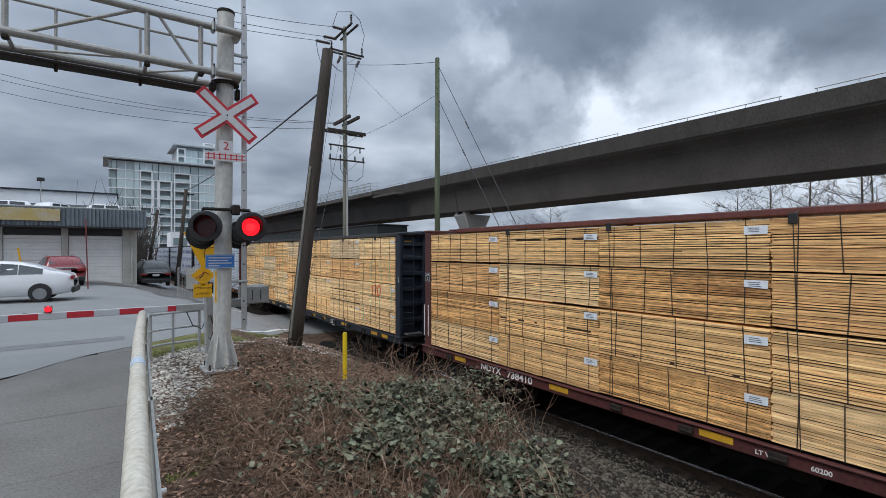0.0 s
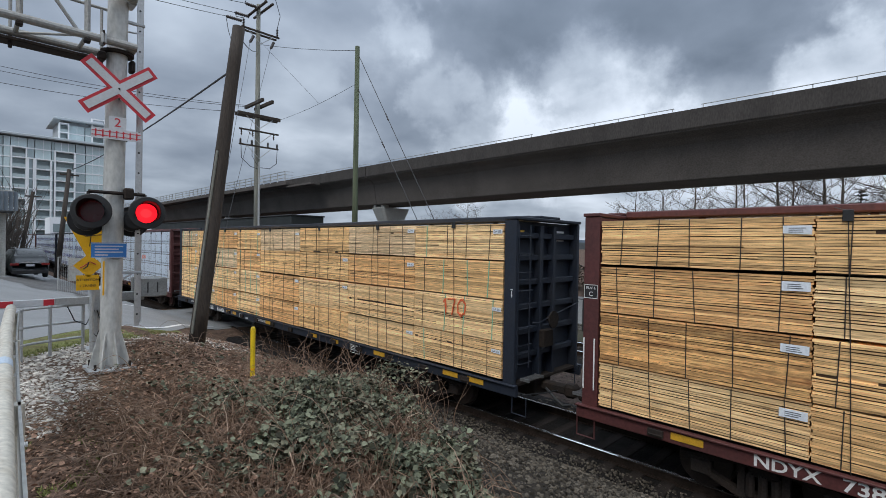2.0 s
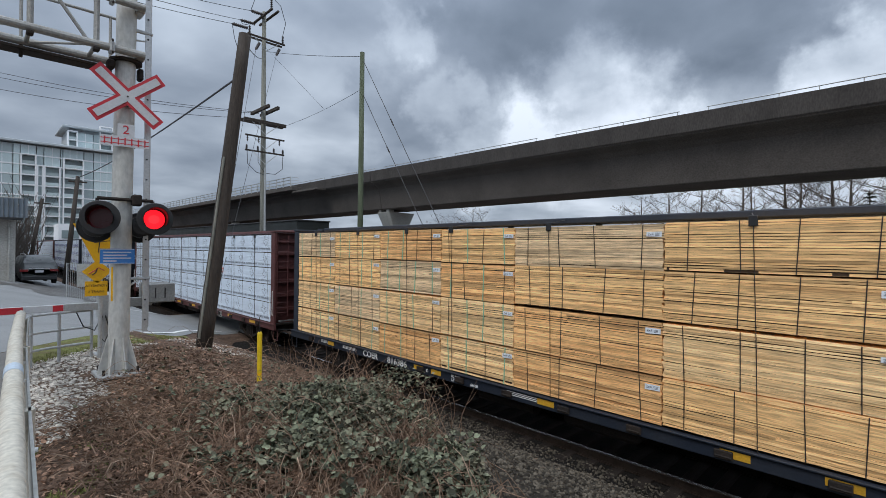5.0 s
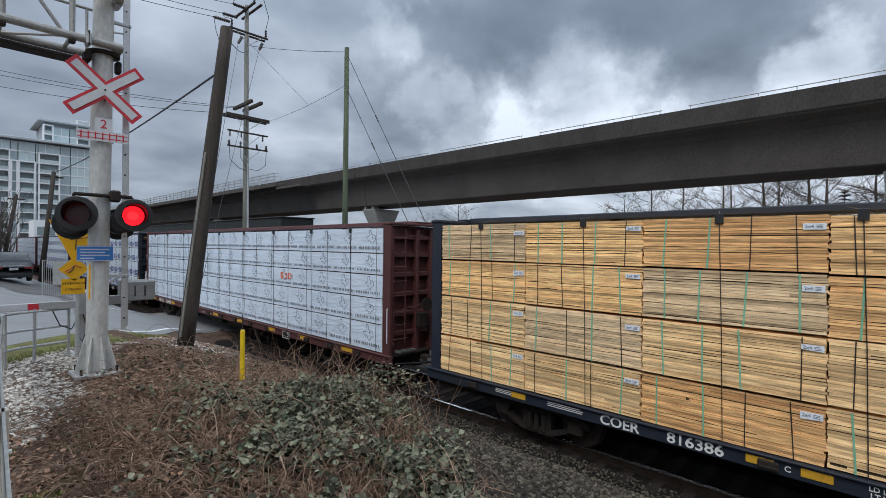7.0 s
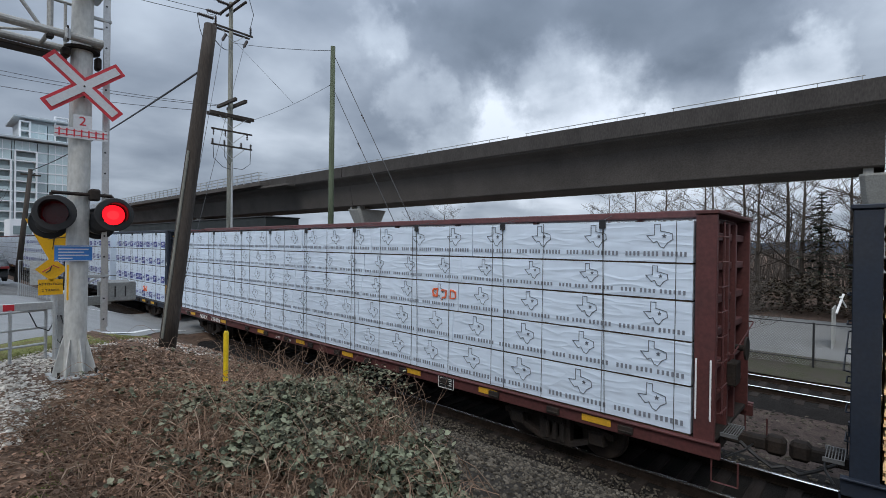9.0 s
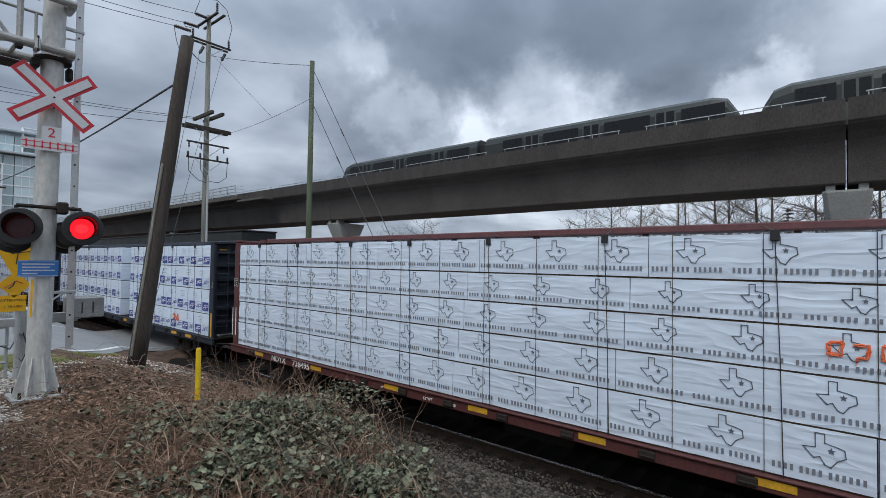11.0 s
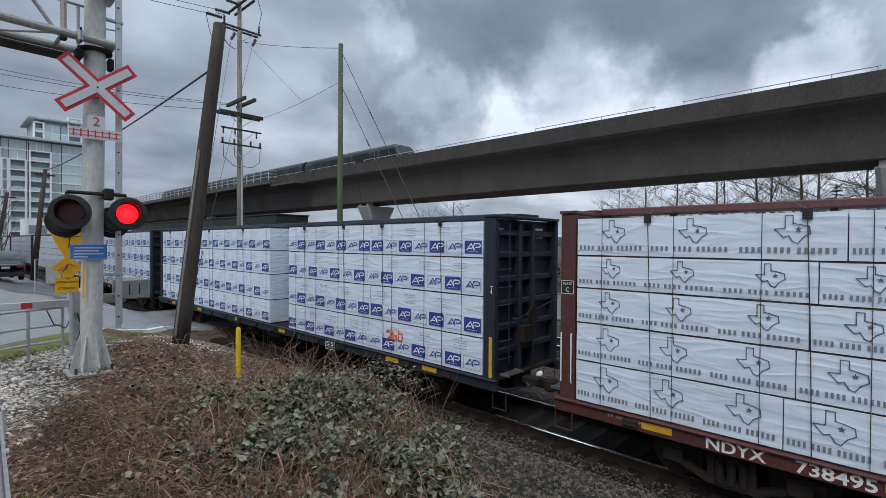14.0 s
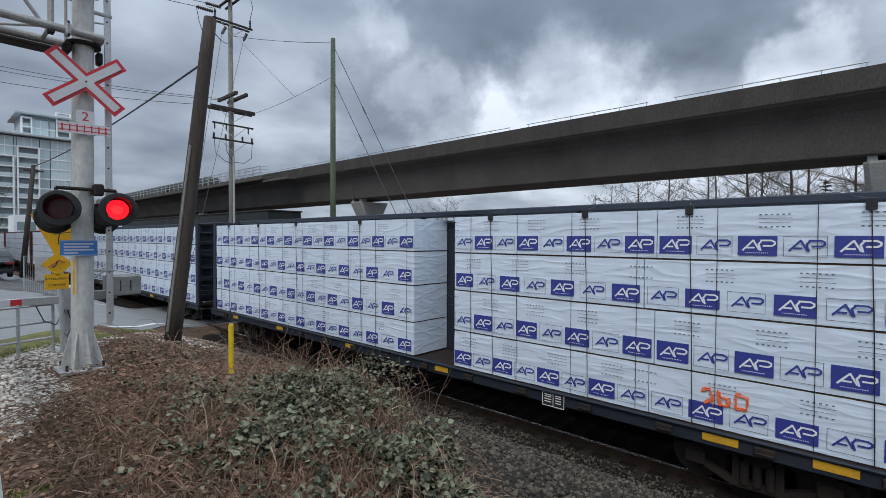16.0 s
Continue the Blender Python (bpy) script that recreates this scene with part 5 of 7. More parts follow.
def motions():
    for k, car in enumerate(CARS):
        walk(car, [(t, pose(TRACK_X, y - HALF + CAR_PITCH * k, 0)) for t, y in TRAIN_Y])
    steps = [i * 0.1 for i in range(161)]
    for w in WHEELS:
        x, y, z = w.location
        walk(w, [(t, pose(x, y, z, math.degrees((TRAIN_Y[0][1] - train_pos(t)) / 0.42), 0, 0)) for t in steps])
    # the joint between the two pairs of rapid transit cars
    joint = [(0, -243.5), (9.0, -41.2), (11.3, 10.5), (12.0, 26.3), (12.5, 37.5), (13.0, 48.6), (14.0, 70.6), (14.5, 82.0), (16.0, 115.0)]
    for car, k in RAPID:
        off = (1.5 - k) * 18.1
        walk(car, [(t, pose(GX + 2.3, y + off, 10.87)) for t, y in joint])
    # each flasher's added disc flips over twice a second to blink, both in turn
    for ob, phase in FLASHERS:
        at = ob.matrix_basis.copy()
        rows = [(0.0, at @ pose(0, 0, 0, 0, 0, phase))]
        for i in range(32):
            for t, turn in ((0.20, 0.0), (0.235, 60.0), (0.265, 120.0), (0.30, 180.0)):
                rows.append((i * 0.5 + t, at @ pose(0, 0, 0, 0, 0, phase + 180.0 * i + turn)))
        walk(ob, rows + [(16.0, at @ pose(0, 0, 0, 0, 0, phase + 180.0 * 32))])


# ---------- crossing signal ----------
FLASHERS = []


def front(x, y, z, turn=0.0):
    """Pose of a plate that looks towards -y, turned about z by degrees: its local x to the right, y up."""
    return pose(x, y, z, 0, 0, turn) @ Matrix(((1, 0, 0, 0), (0, 0, -1, 0), (0, 1, 0, 0), (0, 0, 0, 1)))


def plate(w, h, t=0.004, r=0.0):
    return Mesh().box(-w / 2, -h / 2, -t, w / 2, h / 2, 0)


def moved(mesh, m):
    mesh.v = [tuple(m @ Vector(p)) for p in mesh.v]
    return mesh


def flasher(parent, x, y, z, turn, phase, lit=True):
    """One round-backed flashing lamp with hood, housing and an added turning disc for the blinking."""
    b = new("flasher")
    b.parent = parent
    b.matrix_basis = front(x, y, z, turn)
    ring = Mesh()
    n = 40
    for r, zz in ((0.216, -0.012), (0.226, 0.0), (0.216, 0.006), (0.146, 0.006), (0.146, -0.02)):
        for k in range(n):
            a = 2 * math.pi * k / n
            ring.v.append((r * math.cos(a), r * math.sin(a), zz))
    for i in range(4):
        for k in range(n):
            q = (k + 1) % n
            ring.f.append((i * n + k, i * n + q, (i + 1) * n + q, (i + 1) * n + k))
    part("background", ring, BLACK, b, "black round background disc")
    hood = Mesh()
    for r in (0.154, 0.147):
        for k in range(25):
            a = math.radians(-35 + 250 * k / 24)
            ln = 0.26 * (0.35 + 0.65 * max(0.0, math.sin(a)))
            hood.v.append((r * math.cos(a), r * math.sin(a), 0.005))
            hood.v.append((r * math.cos(a), r * math.sin(a), 0.005 + ln))
    for o in (0, 50):
        for k in range(24):
            hood.f.append((o + 2 * k, o + 2 * k + 1, o + 2 * k + 3, o + 2 * k + 2))
    part("hood", hood, BLACK, b)
    house = Mesh().tube([(0, 0, -0.02), (0, 0, -0.34), (0, 0, -0.38)], [0.155, 0.155, 0.11], 20, cap=False)
    house.poly([(0.11 * math.cos(a), 0.11 * math.sin(a), -0.38) for a in [2 * math.pi * k / 20 for k in range(20)]])
    part("housing", house, BLACK, b)
    if lit:
        # added blink disc: glowing on one face, dark on the other; it turns about its own upright axis
        piv = new("reflector")
        piv.parent = b
        piv.matrix_basis = pose(0, 0, -0.165, -90, 0, 0)
        glow = Mesh()
        rim = [(0.138 * math.cos(2 * math.pi * k / 28), -0.01, 0.138 * math.sin(2 * math.pi * k / 28)) for k in range(28)]
        inner = [(0.07 * math.cos(2 * math.pi * k / 28), -0.012, 0.062 * math.sin(2 * math.pi * k / 28)) for k in range(28)]
        for k in range(28):
            q = (k + 1) % 28
            glow.quad(rim[k], rim[q], inner[q], inner[k])
        part("lit_face", glow, LAMP_LIT, piv, "glowing red lamp face")
        part("lit_core", Mesh().poly(inner), LAMP_HOT, piv)
        dark = Mesh().tube([(0, -0.008, 0), (0, 0.012, 0)], 0.139, 28)
        part("dark_face", dark, LAMP_DARK, piv)
        FLASHERS.append((piv, phase))
    else:
        part("lens", Mesh().tube([(0, 0, -0.02), (0, 0, 0.0)], 0.151, 24), LAMP_DARK, b)
    return b


def make_mast():
    mast = thing("crossing_signal_mast", "silver cantilever level-crossing mast with flashing red lamps and crossbuck", "railway signal")
    bx, by, bz = 1.49, 8.02, 2.2
    tx, ty, tz = 1.545, 8.0, 7.73
    part("base_plate", Mesh().cbox(bx - 0.27, by - 0.27, bz, bx + 0.27, by + 0.27, bz + 0.045, 0.008), GALV, mast)
    pole = Mesh().tube([(bx, by, bz + 0.04), (bx + 0.005, by, bz + 0.5), (tx, ty, tz)], [0.135, 0.128, 0.122], 28)
    part("pole", pole, MAST_PAINT, mast, smooth=False)
    for k in range(8):
        a = k * math.pi / 4 + 0.2
        c, s = math.cos(a), math.sin(a)
        n = Vector((-s, c, 0)) * 0.008
        pts = [Vector((bx + c * r, by + s * r, bz + z)) - n for r, z in ((0.12, 0.045), (0.25, 0.045), (0.25, 0.09), (0.14, 0.52), (0.12, 0.52))]
        part("gusset", Mesh().prism(pts, n * 2), MAST_PAINT, mast)
    for dx, dy in ((-0.2, -0.2), (0.2, -0.2), (-0.2, 0.2), (0.2, 0.2)):
        part("bolt", Mesh().tube([(bx + dx, by + dy, bz + 0.04), (bx + dx, by + dy, bz + 0.12)], 0.018, 6), UNDER, mast)
    part("cap", Mesh().tube([(tx, ty, tz - 0.02), (tx, ty, tz + 0.02), (tx, ty, tz + 0.03)], [0.128, 0.128, 0.12], 28), UNDER, mast)
    for z in (4.75, 6.2):
        fx = bx + (tx - bx) * (z - bz) / (tz - bz)
        part("cable_hole", Mesh().tube([(fx, by - 0.118, z), (fx, by - 0.131, z)], 0.022, 10), BLACK, mast)
    # the truss arm over the road
    arm = new("truss_arm")
    arm.parent = mast
    x1 = -6.8
    steel = material("dulled_galvanised_tube", (0.33, 0.33, 0.315), 0.55, 0.25, var=0.22, scale=2.5, fine=30, color2=(0.22, 0.20, 0.17))
    for y, z, r in ((7.78, 7.37, 0.05), (7.78, 6.70, 0.053), (8.42, 6.71, 0.055), (8.42, 7.36, 0.021), (8.42, 6.94, 0.014)):
        part("chord", Mesh().tube([(1.72, y, z), (x1, y, z)], r, 12), steel, arm)
    posts = (1.16, 0.49, -0.98, -2.44, -3.90, -5.36, -6.7)
    for i, x in enumerate(posts):
        part("brace", Mesh().tube([(x, 7.78, 6.70), (x, 7.78, 7.37)], 0.034, 8), steel, arm)
        part("brace", Mesh().tube([(x, 7.78, 6.70), (x, 8.42, 6.71)], 0.026, 8), steel, arm)
        part("saddle", Mesh().cbox(x - 0.035, 7.73, 6.60, x + 0.035, 7.83, 6.655, 0.012), UNDER, arm)
        if i + 1 < len(posts):
            nx = posts[i + 1]
            za, zb = (6.70, 7.37) if i % 2 == 0 else (7.37, 6.70)
            part("brace", Mesh().tube([(x - 0.08, 7.78, za), (nx + 0.12, 7.78, zb)], 0.024, 8), steel, arm)
            part("brace", Mesh().tube([(x, 7.80, 6.70), (nx, 8.42, 6.71)], 0.018, 8), steel, arm)
    for i in range(8):
        x = 1.42 - 0.98 * i
        part("rail_post", Mesh().tube([(x, 8.42, 6.71), (x, 8.42, 7.36)], 0.019, 8), steel, arm)
        part("bracket", Mesh().cbox(x - 0.02, 8.40, 6.50, x + 0.02, 8.46, 6.66, 0.006), UNDER, arm)
    part("walkway", Mesh().cbox(x1, 8.36, 6.585, 1.3, 8.62, 6.635, 0.01), UNDER, arm)
    for z in (7.37, 6.70):
        part("clamp", Mesh().cbox(1.30, 7.70, z - 0.075, 1.36, 7.86, z + 0.075, 0.015), GALV, arm)
        part("clamp", Mesh().tube([(1.33, 7.71, z - 0.09), (1.33, 7.71, z + 0.1)], 0.012, 6), UNDER, arm)
        part("clamp", Mesh().cbox(1.62, 7.84, z - 0.05, 1.74, 8.12, z + 0.05, 0.02), GALV, arm)
    part("collar", Mesh().tube([(1.535, 8.0, 6.60), (1.535, 8.0, 6.635)], 0.2, 24), UNDER, arm)
    part("clamp", Mesh().cbox(1.30, 7.86, 6.46, 1.39, 8.02, 6.58, 0.02), UNDER, arm)
    part("clamp", Mesh().cbox(1.68, 7.95, 6.40, 1.75, 8.08, 6.57, 0.02), UNDER, arm)
    # crossbuck
    xb = new("crossbuck")
    xb.parent = mast
    xb.matrix_basis = front(1.525, 7.80, 6.085, -8)
    for i, ang in enumerate((38.5, -43.0)):
        part("blade", moved(plate(1.02, 0.178, 0.006), pose(0, 0, 0.008 * i, 0, 0, ang)), SIGN_RED, xb, "white blade with a red border")
    for i, ang in enumerate((38.5, -43.0)):
        part("face", moved(Mesh().box(-0.465, -0.05, 0, 0.465, 0.05, 0.004), pose(0, 0, 0.009 + 0.001 * i, 0, 0, ang)), SIGN_WHITE, xb)
    for y in (0.0, -0.14):
        part("bolt", Mesh().tube([(0, y, 0.008), (0, y, 0.022)], 0.012, 8), UNDER, xb)
    # tracks sign
    ts = new("tracks_sign")
    ts.parent = mast
    ts.matrix_basis = front(1.51, 7.845, 5.47, -8)
    part("plate", Mesh().box(-0.285, -0.075, -0.004, 0.285, 0.065, 0), SIGN_WHITE, ts)
    part("plate", Mesh().box(-0.09, 0.066, -0.004, 0.11, 0.24, 0), SIGN_WHITE, ts)
    t = Mesh()
    for k in range(7):
        x = -0.235 + k * 0.078
        t.box(x - 0.008, -0.055, 0, x + 0.008, 0.045, 0.003)
    t.box(-0.28, 0.018, 0, 0.28, 0.028, 0.0025).box(-0.28, -0.04, 0, 0.28, -0.03, 0.0025)
    part("print", t, SIGN_RED, ts)
    part("lettering", letters("2", 0.17, pose(0.01, 0.155, 0.0015)), SIGN_RED, ts)
    # blue notice
    bl = new("notice")
    bl.parent = mast
    bl.matrix_basis = front(1.44, 7.86, 3.87, -6)
    part("plate", Mesh().box(-0.2, -0.105, -0.004, 0.2, 0.105, 0), SIGN_BLUE, bl, "blue emergency notice")
    wl = Mesh()
    for r in range(4):
        y = 0.055 - r * 0.04
        wl.box(-0.16, y - 0.008, 0, 0.16 - 0.05 * (r % 2) - 0.12 * (r == 3), y + 0.008, 0.002)
    wl.box(-0.195, 0.092, 0, 0.195, 0.1, 0.002).box(-0.195, -0.1, 0, 0.195, -0.092, 0.002)
    part("print", wl, SIGN_WHITE, bl)
    part("reflector", Mesh().box(1.375, 7.885, 3.25, 1.395, 7.9, 3.72), SIGN_YELLOW, mast, "yellow reflective strip")
    # lamps
    flasher(mast, 1.20, 7.62, 4.385, -14, 180.0)
    flasher(mast, 1.845, 7.66, 4.40, -8, 0.0)
    flasher(mast, 1.26, 8.35, 4.29, 172, 0.0, lit=False)
    flasher(mast, 1.80, 8.32, 4.29, 172, 0.0, lit=False)
    br = Mesh().tube([(1.2, 7.85, 4.66), (1.86, 7.85, 4.66)], 0.024, 8)
    br.tube([(1.2, 7.85, 4.66), (1.2, 7.85, 4.4)], 0.02, 8).tube([(1.86, 7.85, 4.66), (1.86, 7.85, 4.4)], 0.02, 8)
    br.cbox(1.6, 7.8, 4.58, 1.72, 7.92, 4.74, 0.02)
    br.tube([(1.52, 8.0, 4.45), (1.5, 8.3, 4.4)], 0.03, 8).tube([(1.26, 8.3, 4.42), (1.82, 8.3, 4.42)], 0.022, 8)
    part("lamp_bracket", br, UNDER, mast)
    # ladder
    lad = new("ladder")
    lad.parent = mast
    for i, (x, y) in enumerate(((1.80, 7.98), (1.90, 8.34))):
        m = Mesh()
        m.box(x - 0.03, y - 0.02, 2.78, x + 0.03, y + 0.02, 8.02 - 0.1 * i)
        part("stringer", m, ALU, lad)
    z = 2.95
    while z < 7.95:
        r = part("rung", Mesh().tube([(1.80, 7.98, z), (1.90, 8.34, z)], 0.016, 6), ALU, lad)
        part("rung_end", Mesh().tube([(1.80, 7.959, z), (1.80, 7.955, z)], 0.013, 8), BLACK, lad)
        z += 0.29
    for z in (3.55, 7.1):
        cl = Mesh()
        cl.cbox(1.56, 7.95, z - 0.02, 1.86, 8.0, z + 0.02, 0.006)
        cl.tube([(1.6, 8.05, z - 0.12), (1.85, 8.3, z)], 0.014, 6)
        part("stand_off", cl, GALV, lad)


def make_gate():
    gate = thing("crossing_gate", "lowered red and white striped crossing gate arm on its drive", "crossing gate")
    y = 9.8
    part("stand", Mesh().tube([(1.62, y, 2.15), (1.62, y, 2.85)], 0.06, 12).cbox(1.48, y - 0.16, 2.15, 1.76, y + 0.16, 2.2, 0.01), GALV, gate)
    part("drive_box", Mesh().cbox(1.52, y - 0.17, 2.8, 1.86, y + 0.17, 3.22, 0.03), GALV, gate)
    part("counterweight", Mesh().cbox(1.86, y - 0.10, 2.96, 2.3, y - 0.06, 3.12, 0.01).cbox(2.15, y - 0.28, 3.02, 2.62, y - 0.2, 3.36, 0.02).cbox(2.15, y + 0.1, 3.02, 2.62, y + 0.18, 3.36, 0.02), material("dull_grey_counterweight", (0.24, 0.245, 0.24), 0.6, 0.2, var=0.25), gate)
    part("slot", Mesh().box(2.30, y - 0.284, 3.1, 2.32, y - 0.279, 3.28).box(2.45, y - 0.284, 3.1, 2.47, y - 0.279, 3.28), BLACK, gate)
    part("arm", Mesh().cbox(-7.2, y - 0.225, 2.965, 1.55, y - 0.185, 3.075, 0.008), SIGN_WHITE, gate, "white arm")
    part("arm_root", Mesh().cbox(1.045, y - 0.233, 2.958, 1.56, y - 0.18, 3.082, 0.008), GALV, gate, "plain grey root of the arm")
    part("stripe", Mesh().box(0.91, y - 0.229, 2.972, 1.04, y - 0.224, 3.068), SIGN_RED, gate, "red reflective stripe")
    for i in range(11):
        x = 0.56 - 0.69 * i
        part("stripe", Mesh().box(x - 0.345, y - 0.229, 2.972, x, y - 0.224, 3.068), SIGN_RED, gate, "red reflective stripe")
    for x in (-0.70,):
        t = part("tip_lamp", Mesh().tube([(x, y - 0.2, 3.075), (x, y - 0.2, 3.1), (x, y - 0.2, 3.17)], [0.045, 0.05, 0.05], 12), LAMP_DARK, gate)
        part("lit_lens", Mesh().tube([(x, y - 0.26, 3.13), (x, y - 0.245, 3.13)], 0.045, 14), LAMP_LIT, t)
    for pts in ([(-0.70, y - 0.2, 3.08), (-0.9, y - 0.2, 3.05), (-1.0, y - 0.2, 3.08)],
                [(1.2, y - 0.2, 2.96), (1.3, y - 0.22, 2.7), (1.45, y - 0.2, 2.62), (1.55, y, 2.75)],
                [(1.56, y - 0.18, 2.85), (1.5, y - 0.25, 2.55), (1.58, y - 0.26, 2.42), (1.66, y - 0.2, 2.6), (1.6, y - 0.18, 2.85)]):
        part("cable", Mesh().tube(pts, 0.009, 5), WIRE, gate)
    # yellow warning boards on a post of their own
    w = thing("warning_sign", "yellow pedestrian warning boards on a steel post", "sign")
    yy = 9.42
    part("post", Mesh().tube([(1.50, yy + 0.03, 2.15), (1.50, yy + 0.03, 4.3)], 0.03, 8), GALV, w)
    part("board", Mesh().prism([(1.13, yy, 4.36), (1.66, yy, 4.36), (1.66, yy, 3.92), (1.5, yy, 3.74), (1.42, yy, 3.74)], (0, 0.006, 0)), SIGN_YELLOW, w)
    dm = Mesh().prism([(1.45 + 0.20 * math.cos(a), yy - 0.004, 3.595 + 0.19 * math.sin(a)) for a in [k * math.pi / 2 for k in range(4)]], (0, 0.006, 0))
    part("board", dm, SIGN_YELLOW, w)
    part("pictogram", Mesh().tube([(1.335, yy - 0.006, 3.555), (1.40, yy - 0.006, 3.60), (1.47, yy - 0.006, 3.655), (1.545, yy - 0.006, 3.61)], 0.007, 5), SIGN_RED, w)
    part("pictogram", Mesh().tube([(1.38, yy - 0.007, 3.54), (1.43, yy - 0.007, 3.58), (1.45, yy - 0.007, 3.65)], 0.009, 5), BLACK, w)
    part("pictogram", Mesh().tube([(1.46, yy - 0.003, 3.90), (1.50, yy - 0.003, 4.28)], 0.007, 5), BLACK, w)
    for z in (4.06, 4.19):
        part("pictogram", Mesh().tube([(1.40, yy - 0.003, z), (1.64, yy - 0.003, z + 0.04)], 0.006, 5), BLACK, w)
    bd = part("board", Mesh().box(1.29, yy - 0.004, 3.20, 1.59, yy + 0.002, 3.44), SIGN_YELLOW, w)
    for txt, z in (("ATTENTION", 3.365), ("2 TRAINS", 3.27)):
        part("lettering", letters(txt, 0.052, front(1.44, yy - 0.0055, z)), BLACK, bd)


def make_rails_near():
    """Round steel barrier along the footway, and the low handrail by the gate."""
    b = thing("pipe_barrier", "weathered white steel pipe barrier along the footway", "barrier")
    barrier = material("chipped_white_pipe", (0.50, 0.47, 0.40), 0.6, var=0.3, scale=5, fine=30, color2=(0.27, 0.2, 0.12), stain=(0.5, 0.75))
    pts = [(0.02, -3.0, 3.05), (0.06, 0.6, 3.05), (0.11, 2.3, 3.05), (0.19, 3.9, 3.05), (0.32, 6.3, 3.05), (0.45, 8.2, 3.05), (0.50, 8.9, 3.04)]
    part("rail", Mesh().tube(pts, 0.056, 18), barrier, b, smooth=True)
    part("collar", Mesh().tube([(0.232, 4.7, 3.05), (0.245, 4.95, 3.05)], 0.0585, 18), material("pale_blue_band", (0.42, 0.5, 0.58), 0.5, var=0.15), b, "pale blue tape band")
    for y in (-1.5, 1.2, 3.9, 6.3, 8.6):
        x = 0.02 + 0.054 * max(0, y)
        part("post", Mesh().tube([(x + 0.02, y, 2.15), (x + 0.02, y, 3.0)], 0.05, 12), barrier, b)
    board = Mesh()
    ring = [(0.03, 0.05), (0.045, 0.05), (0.045, 0.36), (0.03, 0.36)]
    for px, py, pz in pts:
        board.v += [(px + 0.045 + a, py, pz - b) for a, b in ring]
    for k in range(len(pts) - 1):
        for q in range(4):
            board.f.append((4 * k + q, 4 * k + 4 + q, 4 * k + 4 + (q + 1) % 4, 4 * k + (q + 1) % 4))
    part("side_board", board, PALE_CONCRETE, b, "grey weathered board bolted under the rail")
    for y in (2.6, 3.4, 4.3, 5.2, 6.0, 6.9):
        x = 0.02 + 0.0425 * y + 0.10
        part("bolt", Mesh().tube([(x - 0.02, y, 2.9), (x + 0.012, y, 2.9)], 0.014, 8), WHITE_PAINT, b)
    h = thing("handrail", "thin grey tubular handrail beside the gate", "handrail")
    P = [(0.64, 9.36), (0.99, 9.55), (1.42, 9.66)]
    for x, y in P:
        part("post", Mesh().tube([(x, y, 2.12), (x, y, 2.98)], 0.022, 8), GALV, h)
    for z in (2.95, 2.68, 2.42):
        part("rail", Mesh().tube([(0.5, 8.9, z), (0.64, 9.36, z), (0.8, 9.48, z), (0.99, 9.55, z), (1.42, 9.66, z)], 0.02, 8), GALV, h)


def make_yellow_post():
    p = thing("marker_post", "yellow plastic cable marker post in the brush", "marker post")
    x, y = 3.26, 7.4
    part("post", Mesh().tube([(x, y, 1.7), (x, y, 2.65), (x, y, 2.68)], [0.038, 0.038, 0.028], 14), material("yellow_post_paint", (0.72, 0.50, 0.015), 0.45, var=0.15, scale=6), p)
    part("band", Mesh().tube([(x, y, 2.0), (x, y, 2.03)], 0.0395, 14), SIGN_YELLOW, p)
    part("whip", Mesh().tube([(x, y, 2.67), (x - 0.005, y, 2.92)], 0.006, 5), WIRE, p)


# ---------- poles and wires ----------
def wire(a, b, sag=0.4, r=0.012, n=14):
    a, b = Vector(a), Vector(b)
    return Mesh().tube([a.lerp(b, k / n) - Vector((0, 0, sag * 4 * (k / n) * (1 - k / n))) for k in range(n + 1)], r, 5)


def insulator(owner, a, b, n=6, r=0.07):
    a, b = Vector(a), Vector(b)
    m = Mesh().tube([a, b], r * 0.4, 6)
    for k in range(n):
        p, q = a.lerp(b, k / n), a.lerp(b, (k + 0.6) / n)
        m.tube([p, q], [r, r * 0.55], 8)
    part("insulator", m, PORCELAIN, owner)


